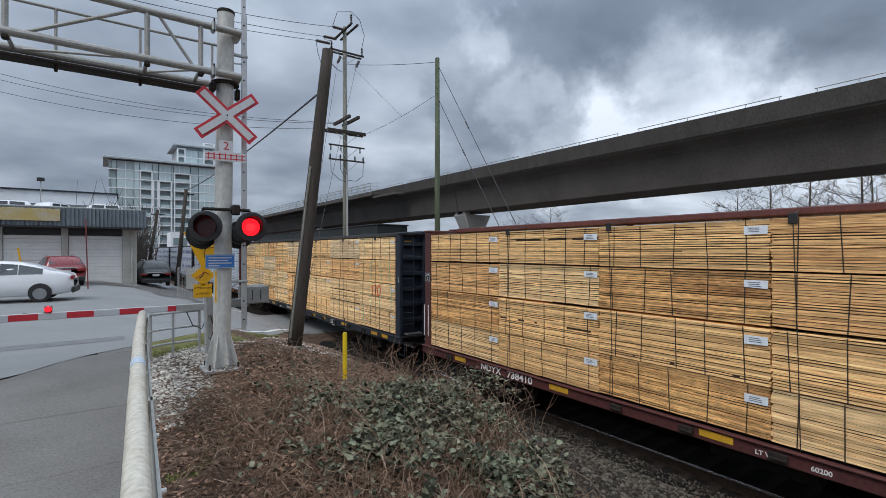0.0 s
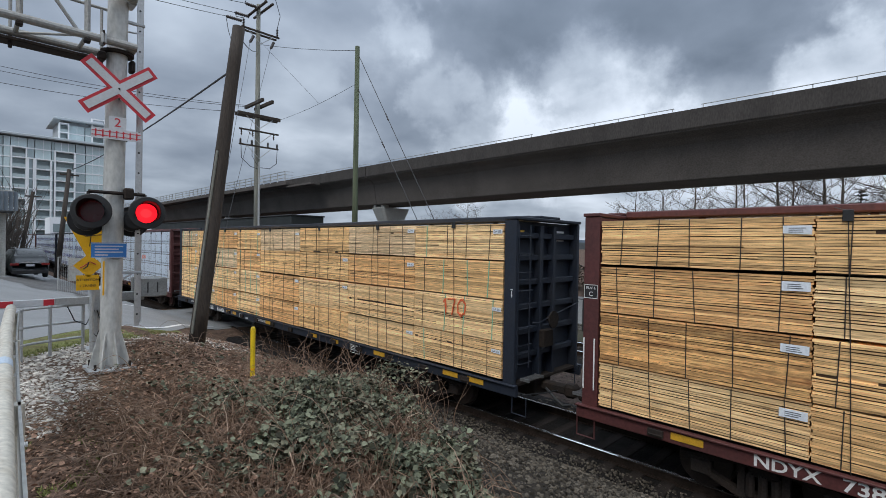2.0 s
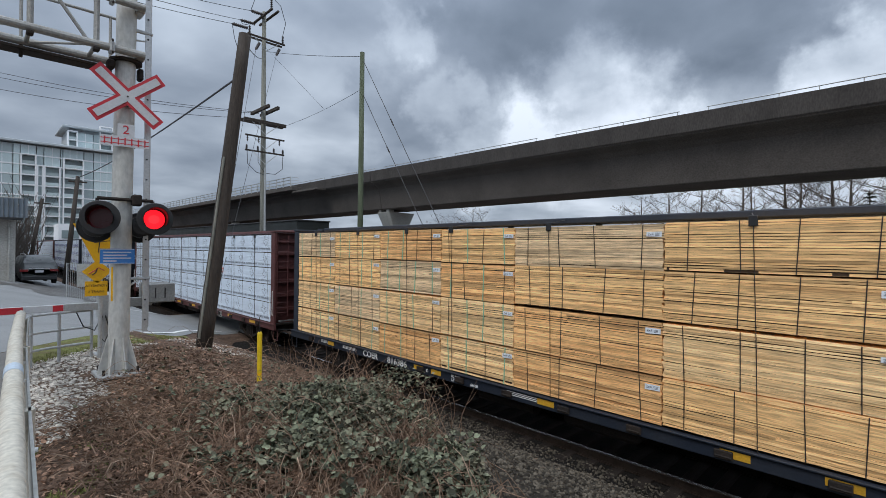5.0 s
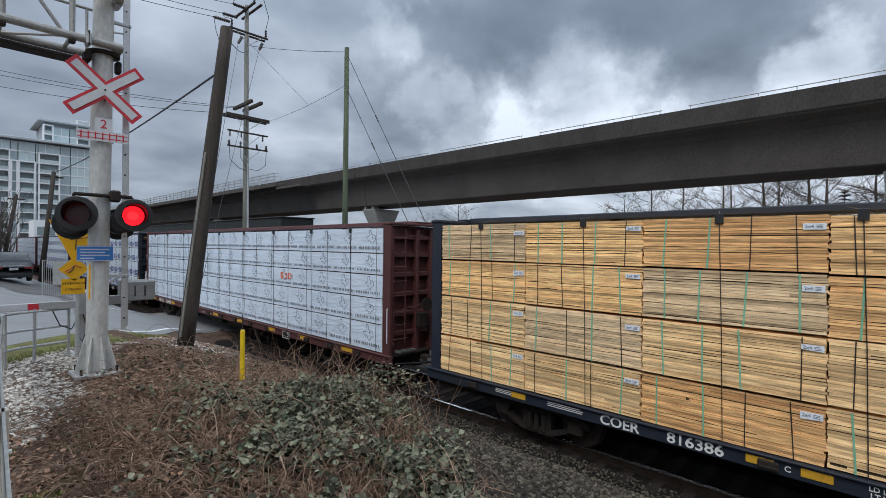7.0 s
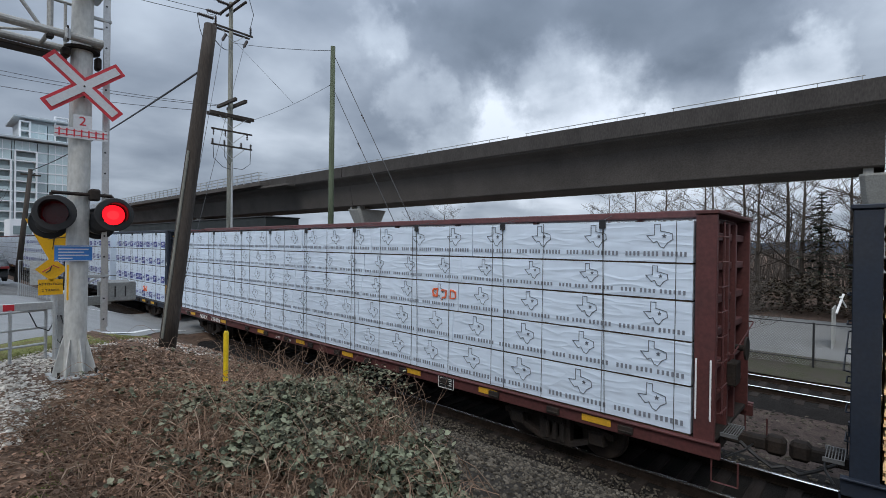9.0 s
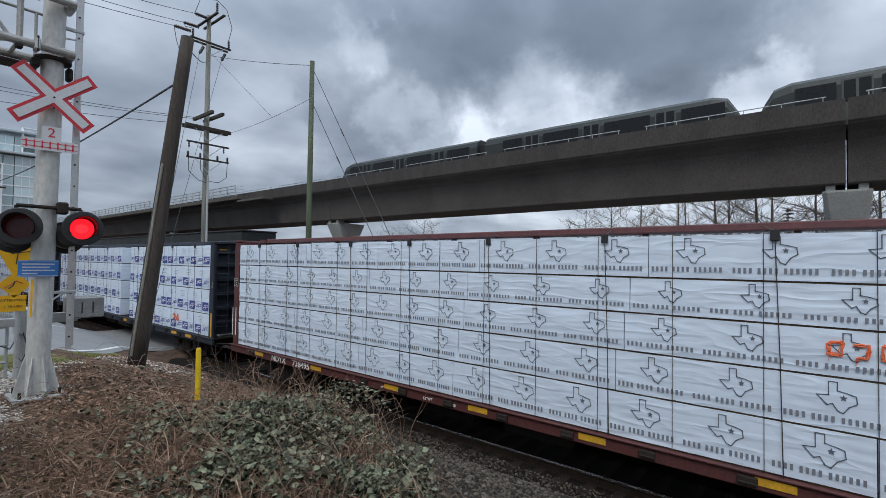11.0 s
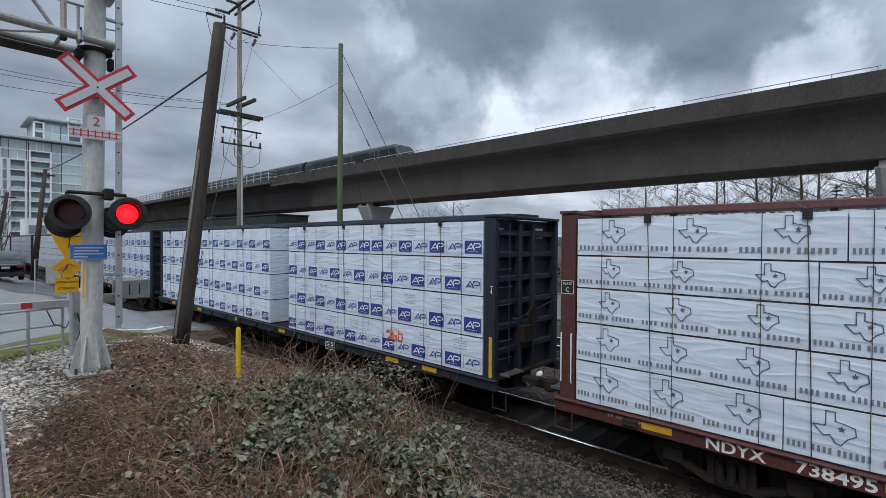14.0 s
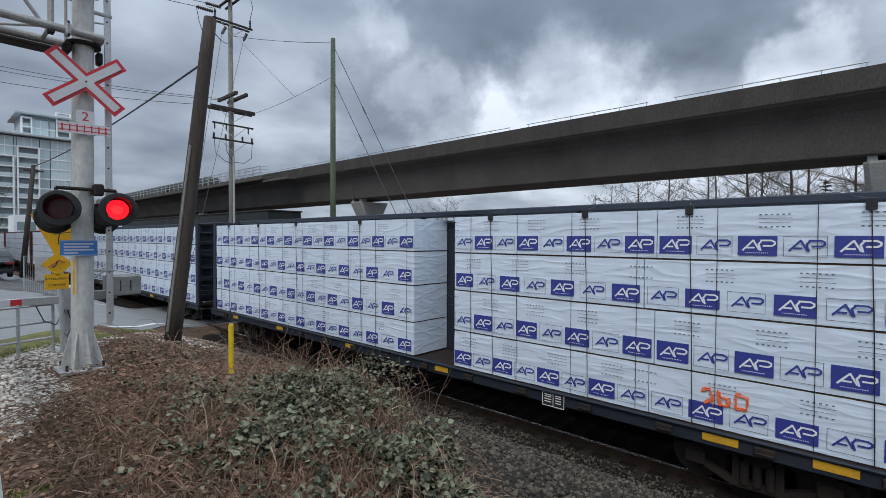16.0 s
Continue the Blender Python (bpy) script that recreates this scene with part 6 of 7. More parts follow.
def make_poles():
    # leaning stub pole by the crossing
    lp = thing("leaning_pole", "dark weathered leaning timber pole", "utility pole")
    a, b = Vector((3.95, 12.12, 1.45)), Vector((4.87, 12.15, 9.38))
    part("shaft", Mesh().tube([a.lerp(b, k / 8) for k in range(9)], [0.185 - 0.005 * k for k in range(9)], 16), POLE_WOOD, lp, smooth=True)
    part("strip", Mesh().tube([a.lerp(b, 0.05) + Vector((-0.17, -0.1, 0)), a.lerp(b, 0.6) + Vector((-0.15, -0.1, 0))], 0.03, 6), POLE_GREY, lp, "pale moulding strip")
    # tall power pole
    X, Y = 14.0, 31.6
    up = thing("power_pole", "tall grey timber power pole with crossarms", "utility pole")
    part("shaft", Mesh().tube([(X, Y, -0.3), (X, Y + 0.1, 8), (X, Y + 0.2, 20.0)], [0.21, 0.18, 0.13], 14), POLE_GREY, up, smooth=True)

    def arm(along, z, length, off, t=0.07, h=0.11, mat=POLE_WOOD):
        a, b = length * 0.5, h / 2
        m = Mesh().cbox(X - a, Y + off - t, z - b, X + a, Y + off + t, z + b, 0.012) if along == "x" else Mesh().cbox(X + off - t, Y - a, z - b, X + off + t, Y + a, z + b, 0.012)
        return part("crossarm", m, mat, up)

    for off in (-0.2, 0.24):
        arm("y", 19.58, 2.9, off)
        arm("x", 18.03, 2.6, off, 0.06)
        arm("y", 13.25, 2.7, off * 1.5, 0.09, 0.2)
        arm("x", 12.42, 2.9, off, 0.08, 0.22)
    arm("x", 11.4, 2.7, -0.2, 0.05, 0.1)
    arm("x", 10.4, 2.7, -0.2, 0.05, 0.1)
    part("duct", Mesh().tube([(X + 0.05, Y - 0.2, 0.5), (X + 0.05, Y - 0.1, 9.4)], 0.07, 8), GALV, up, "pale cable duct")
    # braces under the arms
    for z, w in ((18.0, 0.9), (12.35, 0.9), (11.35, 0.8), (10.35, 0.8)):
        for s in (-1, 1):
            part("brace", Mesh().tube([(X + s * w, Y - 0.24, z - 0.03), (X, Y - 0.2, z - 0.75)], 0.022, 5), GALV, up)
    for x, y, z, hh in ((-1.15, -0.2, 18.09, 0.5), (1.15, -0.2, 18.09, 0.55), (-0.2, -1.35, 19.64, 0.62), (-1.25, -0.2, 10.46, 0.3), (-0.5, -0.2, 10.46, 0.3), (0.6, -0.2, 10.46, 0.3), (1.25, -0.2, 10.46, 0.3)):
        insulator(up, (X + x, Y + y, z), (X + x, Y + y, z + hh), 5, 0.085)
    for x in (-1.2, -0.45, 1.0):
        insulator(up, (X + x, Y - 0.2, 11.35), (X + x, Y - 0.2, 10.98), 3, 0.07)
    for a, b in (((0, 0.1, 19.75), (-1.0, 0.0, 19.68)), ((-0.2, 1.3, 19.5), (-1.2, 1.2, 19.4)), ((-1.2, 0.1, 18.5), (-2.2, 0.0, 18.42))):
        insulator(up, (X + a[0], Y + a[1], a[2]), (X + b[0], Y + b[1], b[2]), 7, 0.12)
    for x in (-0.5, 0.9):
        insulator(up, (X + x, Y - 0.2, 17.6), (X + x - 0.35, Y - 0.5, 17.0), 5, 0.10)
    for pts in ([(-1.0, 0, 19.68), (-0.9, -0.6, 20.5), (-0.2, -1.35, 20.4), (0.6, -1.0, 20.2), (1.2, -0.5, 19.4), (1.15, -0.2, 18.65)],
                [(-1.2, 1.2, 19.4), (-1.3, 0.6, 18.9), (-1.15, -0.2, 18.6)], [(-2.2, 0, 18.42), (-2.0, 0.1, 17.6), (-1.6, 0.2, 16.6)],
                [(-1.25, -0.25, 10.7), (-1.2, -0.25, 9.5), (-0.6, -0.25, 9.0), (-0.1, -0.22, 8.9)], [(1.25, -0.25, 10.7), (1.2, -0.25, 9.4), (0.7, -0.25, 9.0), (0.1, -0.22, 9.0)],
                [(-0.5, -0.25, 10.7), (-0.5, -0.25, 9.7), (-0.1, -0.22, 9.1)]):
        part("jumper", Mesh().tube([(X + a, Y + b, c) for a, b, c in pts], 0.02, 5), WIRE, up)
    # green stub pole with guys
    gx, gy = 14.0, 20.2
    gp = thing("guy_pole", "plain green-brown treated timber pole with guy wires", "utility pole")
    part("shaft", Mesh().tube([(gx, gy, -0.3), (gx, gy, 6), (gx, gy, 13.95)], [0.155, 0.14, 0.115], 14), POLE_GREEN, gp, smooth=True)
    part("guy_wire", Mesh().tube([(gx, gy - 0.1, 13.5), (gx, gy - 9.2, 0.0)], 0.016, 5), WIRE, gp)
    part("guy_wire", Mesh().tube([(gx, gy - 0.1, 11.8), (gx, gy - 8.2, 0.0)], 0.016, 5), WIRE, gp)
    for u in (0.25,):
        insulator(gp, (gx, gy - 0.1 - 9.1 * u, 13.5 - 13.5 * u), (gx, gy - 0.1 - 9.1 * (u + 0.03), 13.5 - 13.5 * (u + 0.03)), 3, 0.04)
        insulator(gp, (gx, gy - 0.1 - 8.1 * u, 11.8 - 11.8 * u), (gx, gy - 0.1 - 8.1 * (u + 0.03), 11.8 - 11.8 * (u + 0.03)), 3, 0.04)
    # spans between the poles
    spans = [((gx, gy, 13.75), (X + 0.1, Y, 17.3), 0.1, 0.014), ((gx, gy, 12.1), (X + 1.4, Y - 0.2, 12.45), 0.15, 0.010),
             ((4.74, 12.14, 8.3), (5.95, 47.7, 9.4), 0.3, 0.026),
             ((4.85, 12.15, 9.2), (X, Y, 17.0), 0.3, 0.015),
             ((X - 1.0, Y, 19.68), (2.8, 27.9, 16.9), 0.15, 0.017), ((X - 1.2, Y + 1.2, 19.4), (1.0, 28.0, 16.4), 0.15, 0.017), ((X - 2.2, Y, 18.42), (-0.4, 28.0, 15.9), 0.15, 0.017),
             ((X - 0.85, Y - 0.5, 17.0), (4.6, 14.0, 1.4), 0.0, 0.011), ((X + 0.55, Y - 0.5, 17.0), (7.0, 21.0, 0.4), 0.0, 0.011), ((X, Y - 0.2, 17.4), (X + 1.0, Y - 6.0, 12.4), 0.0, 0.009),
             ((X, Y + 1.2, 13.4), (-5.9, 44.6, 16.3), 0.7, 0.016), ((X, Y + 0.9, 13.25), (-5.9, 44.7, 15.9), 0.7, 0.016), ((X - 1.3, Y, 12.5), (-5.9, 44.8, 15.1), 0.7, 0.016)]
    for i, (a, b, s, r) in enumerate(spans):
        solid("overhead_wire", wire(a, b, s, r), WIRE, "thin black overhead wire strung between poles", "cable", "overhead wires")
    # two leaning poles far beyond the crossing
    for (x, y, z0, x1, z1) in ((5.2, 47.7, 1.0, 5.95, 9.5), (3.55, 58.0, 1.0, 4.6, 8.3)):
        p = thing("old_pole", "dark leaning timber pole beyond the crossing", "utility pole", "far poles")
        part("shaft", Mesh().tube([(x, y, z0 - 0.3), (x1, y, z1)], [0.2, 0.14], 10), POLE_WOOD, p, smooth=True)
        part("crossarm", Mesh().cbox(x1 - 0.6, y - 0.06, z1 - 0.5, x1 + 0.6, y + 0.06, z1 - 0.38, 0.01), POLE_WOOD, p)


# ---------- the yard beyond the road ----------
RIM = material("alloy_rim", (0.24, 0.25, 0.26), 0.35, 0.2, var=0.15)


def make_car(label, paint, m, length=4.6, width=1.8, height=1.46, suv=False):
    """A parked car: body, glass, wheels, lamps. Its front points to local -x."""
    car = thing("parked_car", label, "car", "parked cars", at=m)
    h = height
    L, W = length / 2, width / 2
    belt = 0.92 * h / 1.46
    # outline along the length: x, height of the sill, of the waist, of the top, half width
    if suv:
        line = [(-L, 0.42, 0.80, 0.84, 0.80), (-L + 0.12, 0.36, 0.92, 0.97, 0.93), (-L + 0.6, 0.34, 0.98, 1.03, 0.98), (-L + 1.15, 0.34, belt, belt + 0.03, 1.0),
                (-L + 1.75, 0.34, belt + 0.03, h - 0.12, 1.0), (-L + 2.1, 0.34, belt + 0.04, h - 0.02, 1.0), (0.6, 0.34, belt + 0.05, h, 1.0), (L - 0.55, 0.36, belt + 0.06, h - 0.02, 0.99),
                (L - 0.28, 0.38, belt + 0.06, h - 0.12, 0.98), (L - 0.04, 0.42, belt + 0.05, belt + 0.14, 0.96), (L, 0.46, 0.80, 0.86, 0.90)]
    else:
        line = [(-L, 0.34, 0.56, 0.60, 0.62), (-L + 0.1, 0.25, 0.66, 0.70, 0.86), (-L + 0.5, 0.20, 0.76, 0.82, 0.97), (-L + 1.15, 0.20, 0.84, 0.92, 1.0),
                (-L + 1.55, 0.20, 0.88, 1.12, 1.0), (-L + 2.05, 0.20, 0.90, h - 0.06, 1.0), (-L + 2.55, 0.20, 0.92, h, 1.0), (0.75, 0.20, 0.94, h - 0.05, 1.0),
                (L - 1.05, 0.22, 0.96, 1.27, 0.99), (L - 0.5, 0.24, 0.97, 1.08, 0.96), (L - 0.12, 0.30, 0.90, 0.98, 0.90), (L, 0.42, 0.72, 0.80, 0.80)]

    def section(st):
        x, z0, zw, zt, f = st
        w = W * f
        g = min(1.0, max(0.0, (zt - zw) / 0.45))
        wt = w * (0.94 - 0.20 * g)
        half = [(w * 0.88, z0), (w * 0.98, z0 + 0.07), (w, z0 + (zw - z0) * 0.55), (w * 0.965, zw), (wt + (w * 0.965 - wt) * 0.5, zw + (zt - zw) * 0.5), (wt, zt - 0.05 * g - 0.004), (wt * 0.82, zt), (0.0, zt + 0.012)]
        return [(x, -a, z) for a, z in half] + [(x, a, z) for a, z in half[-2::-1]]

    body = Mesh()
    rings = [section(st) for st in line]
    q = len(rings[0])
    for r in rings:
        body.v += r
    for k in range(len(rings) - 1):
        for n in range(q):
            body.f.append((k * q + n, k * q + (n + 1) % q, (k + 1) * q + (n + 1) % q, (k + 1) * q + n))
    body.f.append(tuple(range(q)))
    body.f.append(tuple((len(rings) - 1) * q + n for n in range(q))[::-1])
    part("body", body, paint, car, smooth=True)
    gl = glass("car_glass", (0.02, 0.025, 0.03))

    def pane(name, span, n0, n1, lift=0.012):
        """Glass laid along the body from section to section."""
        g = Mesh()
        for k0, k1, u0, u1, v0, v1 in span:
            P = lambda k, n, v: Vector(rings[k][n]).lerp(Vector(rings[k][n + 1]), v) if n + 1 < q else Vector(rings[k][n])
            pts = [P(k0, n0, v0).lerp(P(k1, n0, v0), u0), P(k0, n0, v0).lerp(P(k1, n0, v0), u1), P(k0, n1, v1).lerp(P(k1, n1, v1), u1), P(k0, n1, v1).lerp(P(k1, n1, v1), u0)]
            nrm = (pts[1] - pts[0]).cross(pts[2] - pts[0]).normalized()
            mid = (pts[0] + pts[2]) / 2
            if nrm.dot(mid - Vector((mid.x, 0, 0.8))) < 0:
                nrm = -nrm
            g.poly([p + nrm * lift for p in pts])
        part(name, g, gl, car)

    a, b, c = 4, 5, 6
    last = len(rings) - 1
    for n0, n1, va, vb in ((3, 4, 0.2, 0.85), (10, 9, 0.75, 0.15)):
        pane("window", [(a, b, 0.35, 1.0, va, vb), (b, c, 0.0, 0.93, va, vb)], n0, n1)
        pane("window", [(c, c + 1, 0.06 if suv else 0.0, 0.95, va, vb)] + ([] if suv else [(c + 1, c + 2, 0.0, 1.0, va, vb), (c + 2, c + 3, 0.0, 0.3, va, vb)]), n0, n1)
    pane("windscreen", [(3, 4, 0.15, 1.0, 0.3, 0.7), (4, 5, 0.0, 0.85, 0.3, 0.7)], 5, 8)
    pane("rear_window", [(last - 2, last - 1, 0.02, 0.8, 0.3, 0.7)] if suv else [(last - 3, last - 2, 0.15, 0.95, 0.3, 0.7)], 5, 8)
    tail = material("tail_lamp", (0.22, 0.012, 0.012), 0.3, var=0.1)
    for s in (-1, 1):
        a, b = sorted((s * (W - 0.42), s * (W - 0.03)))
        part("tail_lamp", Mesh().cbox(L - 0.08, a, 0.78, L + 0.012, b, 0.92, 0.01), tail, car)
        a, b = sorted((s * (W - 0.4), s * (W - 0.05)))
        part("headlamp", Mesh().cbox(-L - 0.01, a, 0.58, -L + 0.12, b, 0.7, 0.01), WHITE_PAINT, car)
    if suv:
        part("tailgate_trim", Mesh().cbox(L - 0.02, -W + 0.45, 0.93, L + 0.012, W - 0.45, 0.99, 0.006), ALU, car)
        part("plate", Mesh().cbox(L - 0.02, -0.2, 0.72, L + 0.014, 0.2, 0.86, 0.004), SIGN_WHITE, car, "pale blank plate")
        for s in (-1, 1):
            part("roof_rail", Mesh().tube([(-L + 2.3, s * (W - 0.35), h + 0.02), (-L + 2.4, s * (W - 0.35), h + 0.07), (L - 0.7, s * (W - 0.35), h + 0.07), (L - 0.6, s * (W - 0.35), h + 0.0)], 0.02, 6), ALU, car)
    part("bumper", Mesh().cbox(L - 0.06, -W + 0.08, 0.28, L + 0.04, W - 0.08, 0.5, 0.03), BLACK, car)
    tyre = material("tyre_rubber", (0.02, 0.02, 0.021), 0.85, var=0.2)
    for x in (-L + 0.9, L - 0.95):
        for s in (-1, 1):
            y = s * (W - 0.1)
            part("wheel_arch", Mesh().tube([(x, y + s * 0.06, 0.33), (x, y + s * 0.104, 0.33)], 0.335, 24), BLACK, car)
            w = part("wheel", Mesh().tube([(x, y - 0.1 + s * 0.02, 0.295), (x, y - 0.08, 0.295), (x, y + 0.08 + s * 0.02, 0.295), (x, y + 0.1 + s * 0.02, 0.295)], [0.27, 0.295, 0.295, 0.27], 24), tyre, car)
            rim = Mesh().tube([(x, y + s * 0.12, 0.295), (x, y + s * 0.124, 0.295)], 0.2, 18)
            for k in range(5):
                a = k * 2 * math.pi / 5
                rim.cbox(x - 0.03 + 0.1 * math.cos(a), min(y + s * 0.124, y + s * 0.132), 0.29 + 0.1 * math.sin(a), x + 0.03 + 0.1 * math.cos(a), max(y + s * 0.124, y + s * 0.132), 0.35 + 0.1 * math.sin(a), 0.003)
            part("rim", rim, RIM, w)
    return car


def make_garage():
    g = thing("garage_building", "low garage with white roller doors and corrugated metal fascia", "building")
    Y, z0 = 36.0, 1.7
    wallm = material("painted_block_wall", (0.42, 0.41, 0.38), 0.85, var=0.28, scale=0.8, fine=12, color2=(0.24, 0.23, 0.2))
    doorm = material("white_roller_door", (0.70, 0.70, 0.69), 0.6, var=0.12, scale=1.2)
    steel = material("grey_blue_corrugated_steel", (0.16, 0.19, 0.22), 0.5, 0.3, var=0.25, scale=1.5)
    piers = ((-24, -23.2), (-18.2, -17.5), (-11.5, -10.8), (-4.98, -4.62), (-2.05, -1.72), (0.95, 1.72))
    for a, b in piers:
        part("wall", Mesh().cbox(a, Y, z0, b, Y + 0.4, 5.45, 0.02), wallm, g)
    for a, b in ((-23.2, -18.2), (-17.5, -11.5), (-10.8, -4.98)):
        part("wall", Mesh().box(a, Y + 0.12, z0, b, Y + 0.38, 5.45), wallm, g)
    part("wall", Mesh().box(-24, Y + 0.4, z0, 1.72, Y + 27.8, 6.1), wallm, g)
    part("downpipe", Mesh().tube([(1.45, Y - 0.06, 2.0), (1.45, Y - 0.06, 5.3)], 0.06, 8), wallm, g)
    for a, b in ((-4.62, -2.05), (-1.72, 0.95)):
        d = new("roller_door")
        d.parent = g
        n = 15
        top = 4.95
        for k in range(n):
            za, zb = 1.8 + (top - 1.8) * k / n, 1.8 + (top - 1.8) * (k + 1) / n
            part("slat", Mesh().cbox(a + 0.01, Y + 0.16, za + 0.005, b - 0.01, Y + 0.22, zb - 0.005, 0.012), doorm, d)
        part("lintel", Mesh().box(a, Y + 0.1, 5.0, b, Y + 0.3, 5.44), BLACK, g)
    f = Mesh()
    x = -24.2
    while x < 2.0:
        f.prism([(x, Y - 0.7, 5.5), (x + 0.06, Y - 0.66, 5.5), (x + 0.12, Y - 0.66, 5.5), (x + 0.18, Y - 0.7, 5.5), (x + 0.18, Y - 0.6, 5.5), (x, Y - 0.6, 5.5)], (0, 0, 1.05))
        x += 0.2
    part("fascia", f, steel, g, "corrugated grey-blue metal fascia")
    part("canopy", Mesh().cbox(-24.2, Y - 0.72, 5.38, 2.0, Y + 0.4, 5.49, 0.01), BLACK, g)
    part("roof", Mesh().cbox(-24.2, Y - 0.58, 6.5, 2.0, Y + 28, 6.62, 0.02), PALE_CONCRETE, g)
    part("upper_deck", Mesh().cbox(-24.2, 51, 6.625, 1.9, 63.8, 6.85, 0.03), PALE_CONCRETE, g)
    part("roof_sign", Mesh().cbox(-12.0, Y - 0.8, 5.75, -2.05, Y - 0.72, 6.45, 0.01), material("faded_yellow_sign", (0.42, 0.32, 0.12), 0.7, var=0.4, scale=1.4, color2=(0.42, 0.40, 0.34)), g, "faded yellow sign board")
    # white depot behind, above the roof
    w = thing("depot_building", "long white low building with a dark roof edge", "building")
    white = material("white_cladding", (0.84, 0.86, 0.88), 0.6, var=0.12, scale=0.5)
    part("wall", Mesh().box(-48, 76, 1.5, 1.4, 94, 11.4), white, w)
    part("wall", Mesh().box(-8.8, 74, 1.5, 0.2, 75.9, 9.5), white, w)
    part("roof_edge", Mesh().cbox(-48, 75.7, 11.4, 1.6, 94.2, 11.58, 0.03), NAVY, w, "dark blue roof edge")
    part("roof_edge", Mesh().cbox(-8.9, 73.8, 9.5, 0.3, 75.95, 9.7, 0.02), material("grey_flashing", (0.2, 0.22, 0.25), 0.5), w)
    part("panel", Mesh().box(0.3, 74, 6.0, 1.9, 75.9, 9.0), SIGN_BLUE, w)
    fl = thing("floodlight", "floodlight on a thin pole above the roof", "lamp")
    part("pole", Mesh().tube([(-6.0, 72.5, 1.8), (-6.0, 72.5, 12.3)], 0.06, 8), GALV, fl)
    part("head", Mesh().cbox(-6.35, 72.3, 12.2, -5.65, 72.7, 12.6, 0.03), BLACK, fl)


def make_tower():
    """Apartment tower: slabs, glass bays, white frames and balconies."""
    conc = material("tower_frame_white", (0.82, 0.84, 0.86), 0.6, var=0.12, scale=0.2)
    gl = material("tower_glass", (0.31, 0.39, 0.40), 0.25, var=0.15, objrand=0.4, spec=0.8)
    # pale teal base stands in for sky reflected in the glass
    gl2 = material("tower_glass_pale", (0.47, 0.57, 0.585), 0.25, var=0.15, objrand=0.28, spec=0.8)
    dark = material("tower_grey", (0.46, 0.51, 0.54), 0.6, var=0.12, scale=0.2)
    first = ((1.31, 2.20, 'd', 10), (2.20, 3.91, 'd', 10), (3.91, 9.30, 'g', 11), (9.30, 11.09, 'n', 11), (11.09, 15.33, 'b', 10), (15.33, 17.27, 'w', 9), (17.27, 21.83, 'b', 9), (21.83, 22.45, 'n', 10), (22.45, 28.44, 'b', 10), (28.44, 31.36, 'g', 10), (31.36, 37.51, 'g', 9))
    second = ((25.8, 29.0, "b", 14), (29.0, 34.0, "g", 14), (34.0, 36.0, "n", 15), (36.0, 40.5, "b", 15))
    fl = 3.45
    for bays, y0, z1, label in ((first, 215.0, 39.0, "pale glass apartment tower with white floor edges and balconies"), (second, 235.0, 50.3, "taller glass apartment tower behind the first")):
        t = thing("apartment_tower", label, "building", "apartment towers")
        x0, x1 = bays[0][0], bays[-1][1]
        part("core", Mesh().box(x0 + 0.5, y0 + 1.6, 0, x1 - 0.2, y0 + 22, z1 - 0.8), dark, t)
        for a, b, kind, top in bays:
            for k in range(1, int(z1 / fl)):
                z = k * fl
                step = kind if k < top else "g"
                deep = {"d": 1.3, "g": 0.2, "n": 0.0, "b": 1.4, "w": 0.1}[step]
                # recessed bays take the darker glass, with their shade in the colour
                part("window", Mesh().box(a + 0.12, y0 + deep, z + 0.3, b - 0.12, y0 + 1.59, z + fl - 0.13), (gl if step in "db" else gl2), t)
                part("slab_edge", Mesh().box(a, y0 + (-0.9 if step == "b" else deep - 0.12), z - 0.12, b, y0 + 1.59, z + 0.3), conc, t)
                if step == "b":
                    part("balustrade", Mesh().box(a + 0.1, y0 - 0.86, z + 0.36, b - 0.1, y0 - 0.8, z + 1.35), gl2, t)
                elif step in "gw":
                    nm = max(1, round((b - a) / 2.2))
                    for q in range(1, nm):
                        xm = a + (b - a) * q / nm
                        part("mullion", Mesh().box(xm - 0.07, y0 + deep - 0.07, z + 0.31, xm + 0.07, y0 + deep - 0.005, z + fl - 0.06), conc, t)
            h = top * fl
            if kind in "wb":
                for x in (a + 0.23, b - 0.23):
                    part("frame", Mesh().box(x - 0.22, y0 - 1.0, 0, x + 0.22, y0 + 1.2, h + 0.25), conc, t)
                part("frame", Mesh().box(a + 0.46, y0 - 1.0, h - 0.15, b - 0.46, y0 + 1.2, h + 0.25), conc, t)
        part("roof", Mesh().cbox(x0 - 1.6, y0 - 1.8, z1 - 0.7, x1 + 0.8, y0 + 23, z1 + 0.1, 0.1), dark, t, "thin overhanging roof slab")
    low = thing("low_building", "small white building far down the tracks", "building")
    part("wall", Mesh().box(15, 150, 0, 26, 160, 9.2), conc, low)
    for k in range(5):
        part("window", Mesh().box(15.6 + 2 * k, 149.9, 5.6, 17.0 + 2 * k, 150.05, 7.6), gl, low)
    shed = thing("green_shed", "long dark green steel shed under the guideway", "building")
    part("wall", Mesh().cbox(24.5, 47, -0.3, 28.4, 100, 6.85, 0.05), material("dark_green_steel", (0.017, 0.021, 0.020), 0.6, var=0.2, scale=0.6), shed)
    part("roof_edge", Mesh().cbox(24.4, 46.9, 6.86, 28.5, 100.1, 7.0, 0.03), BLACK, shed)


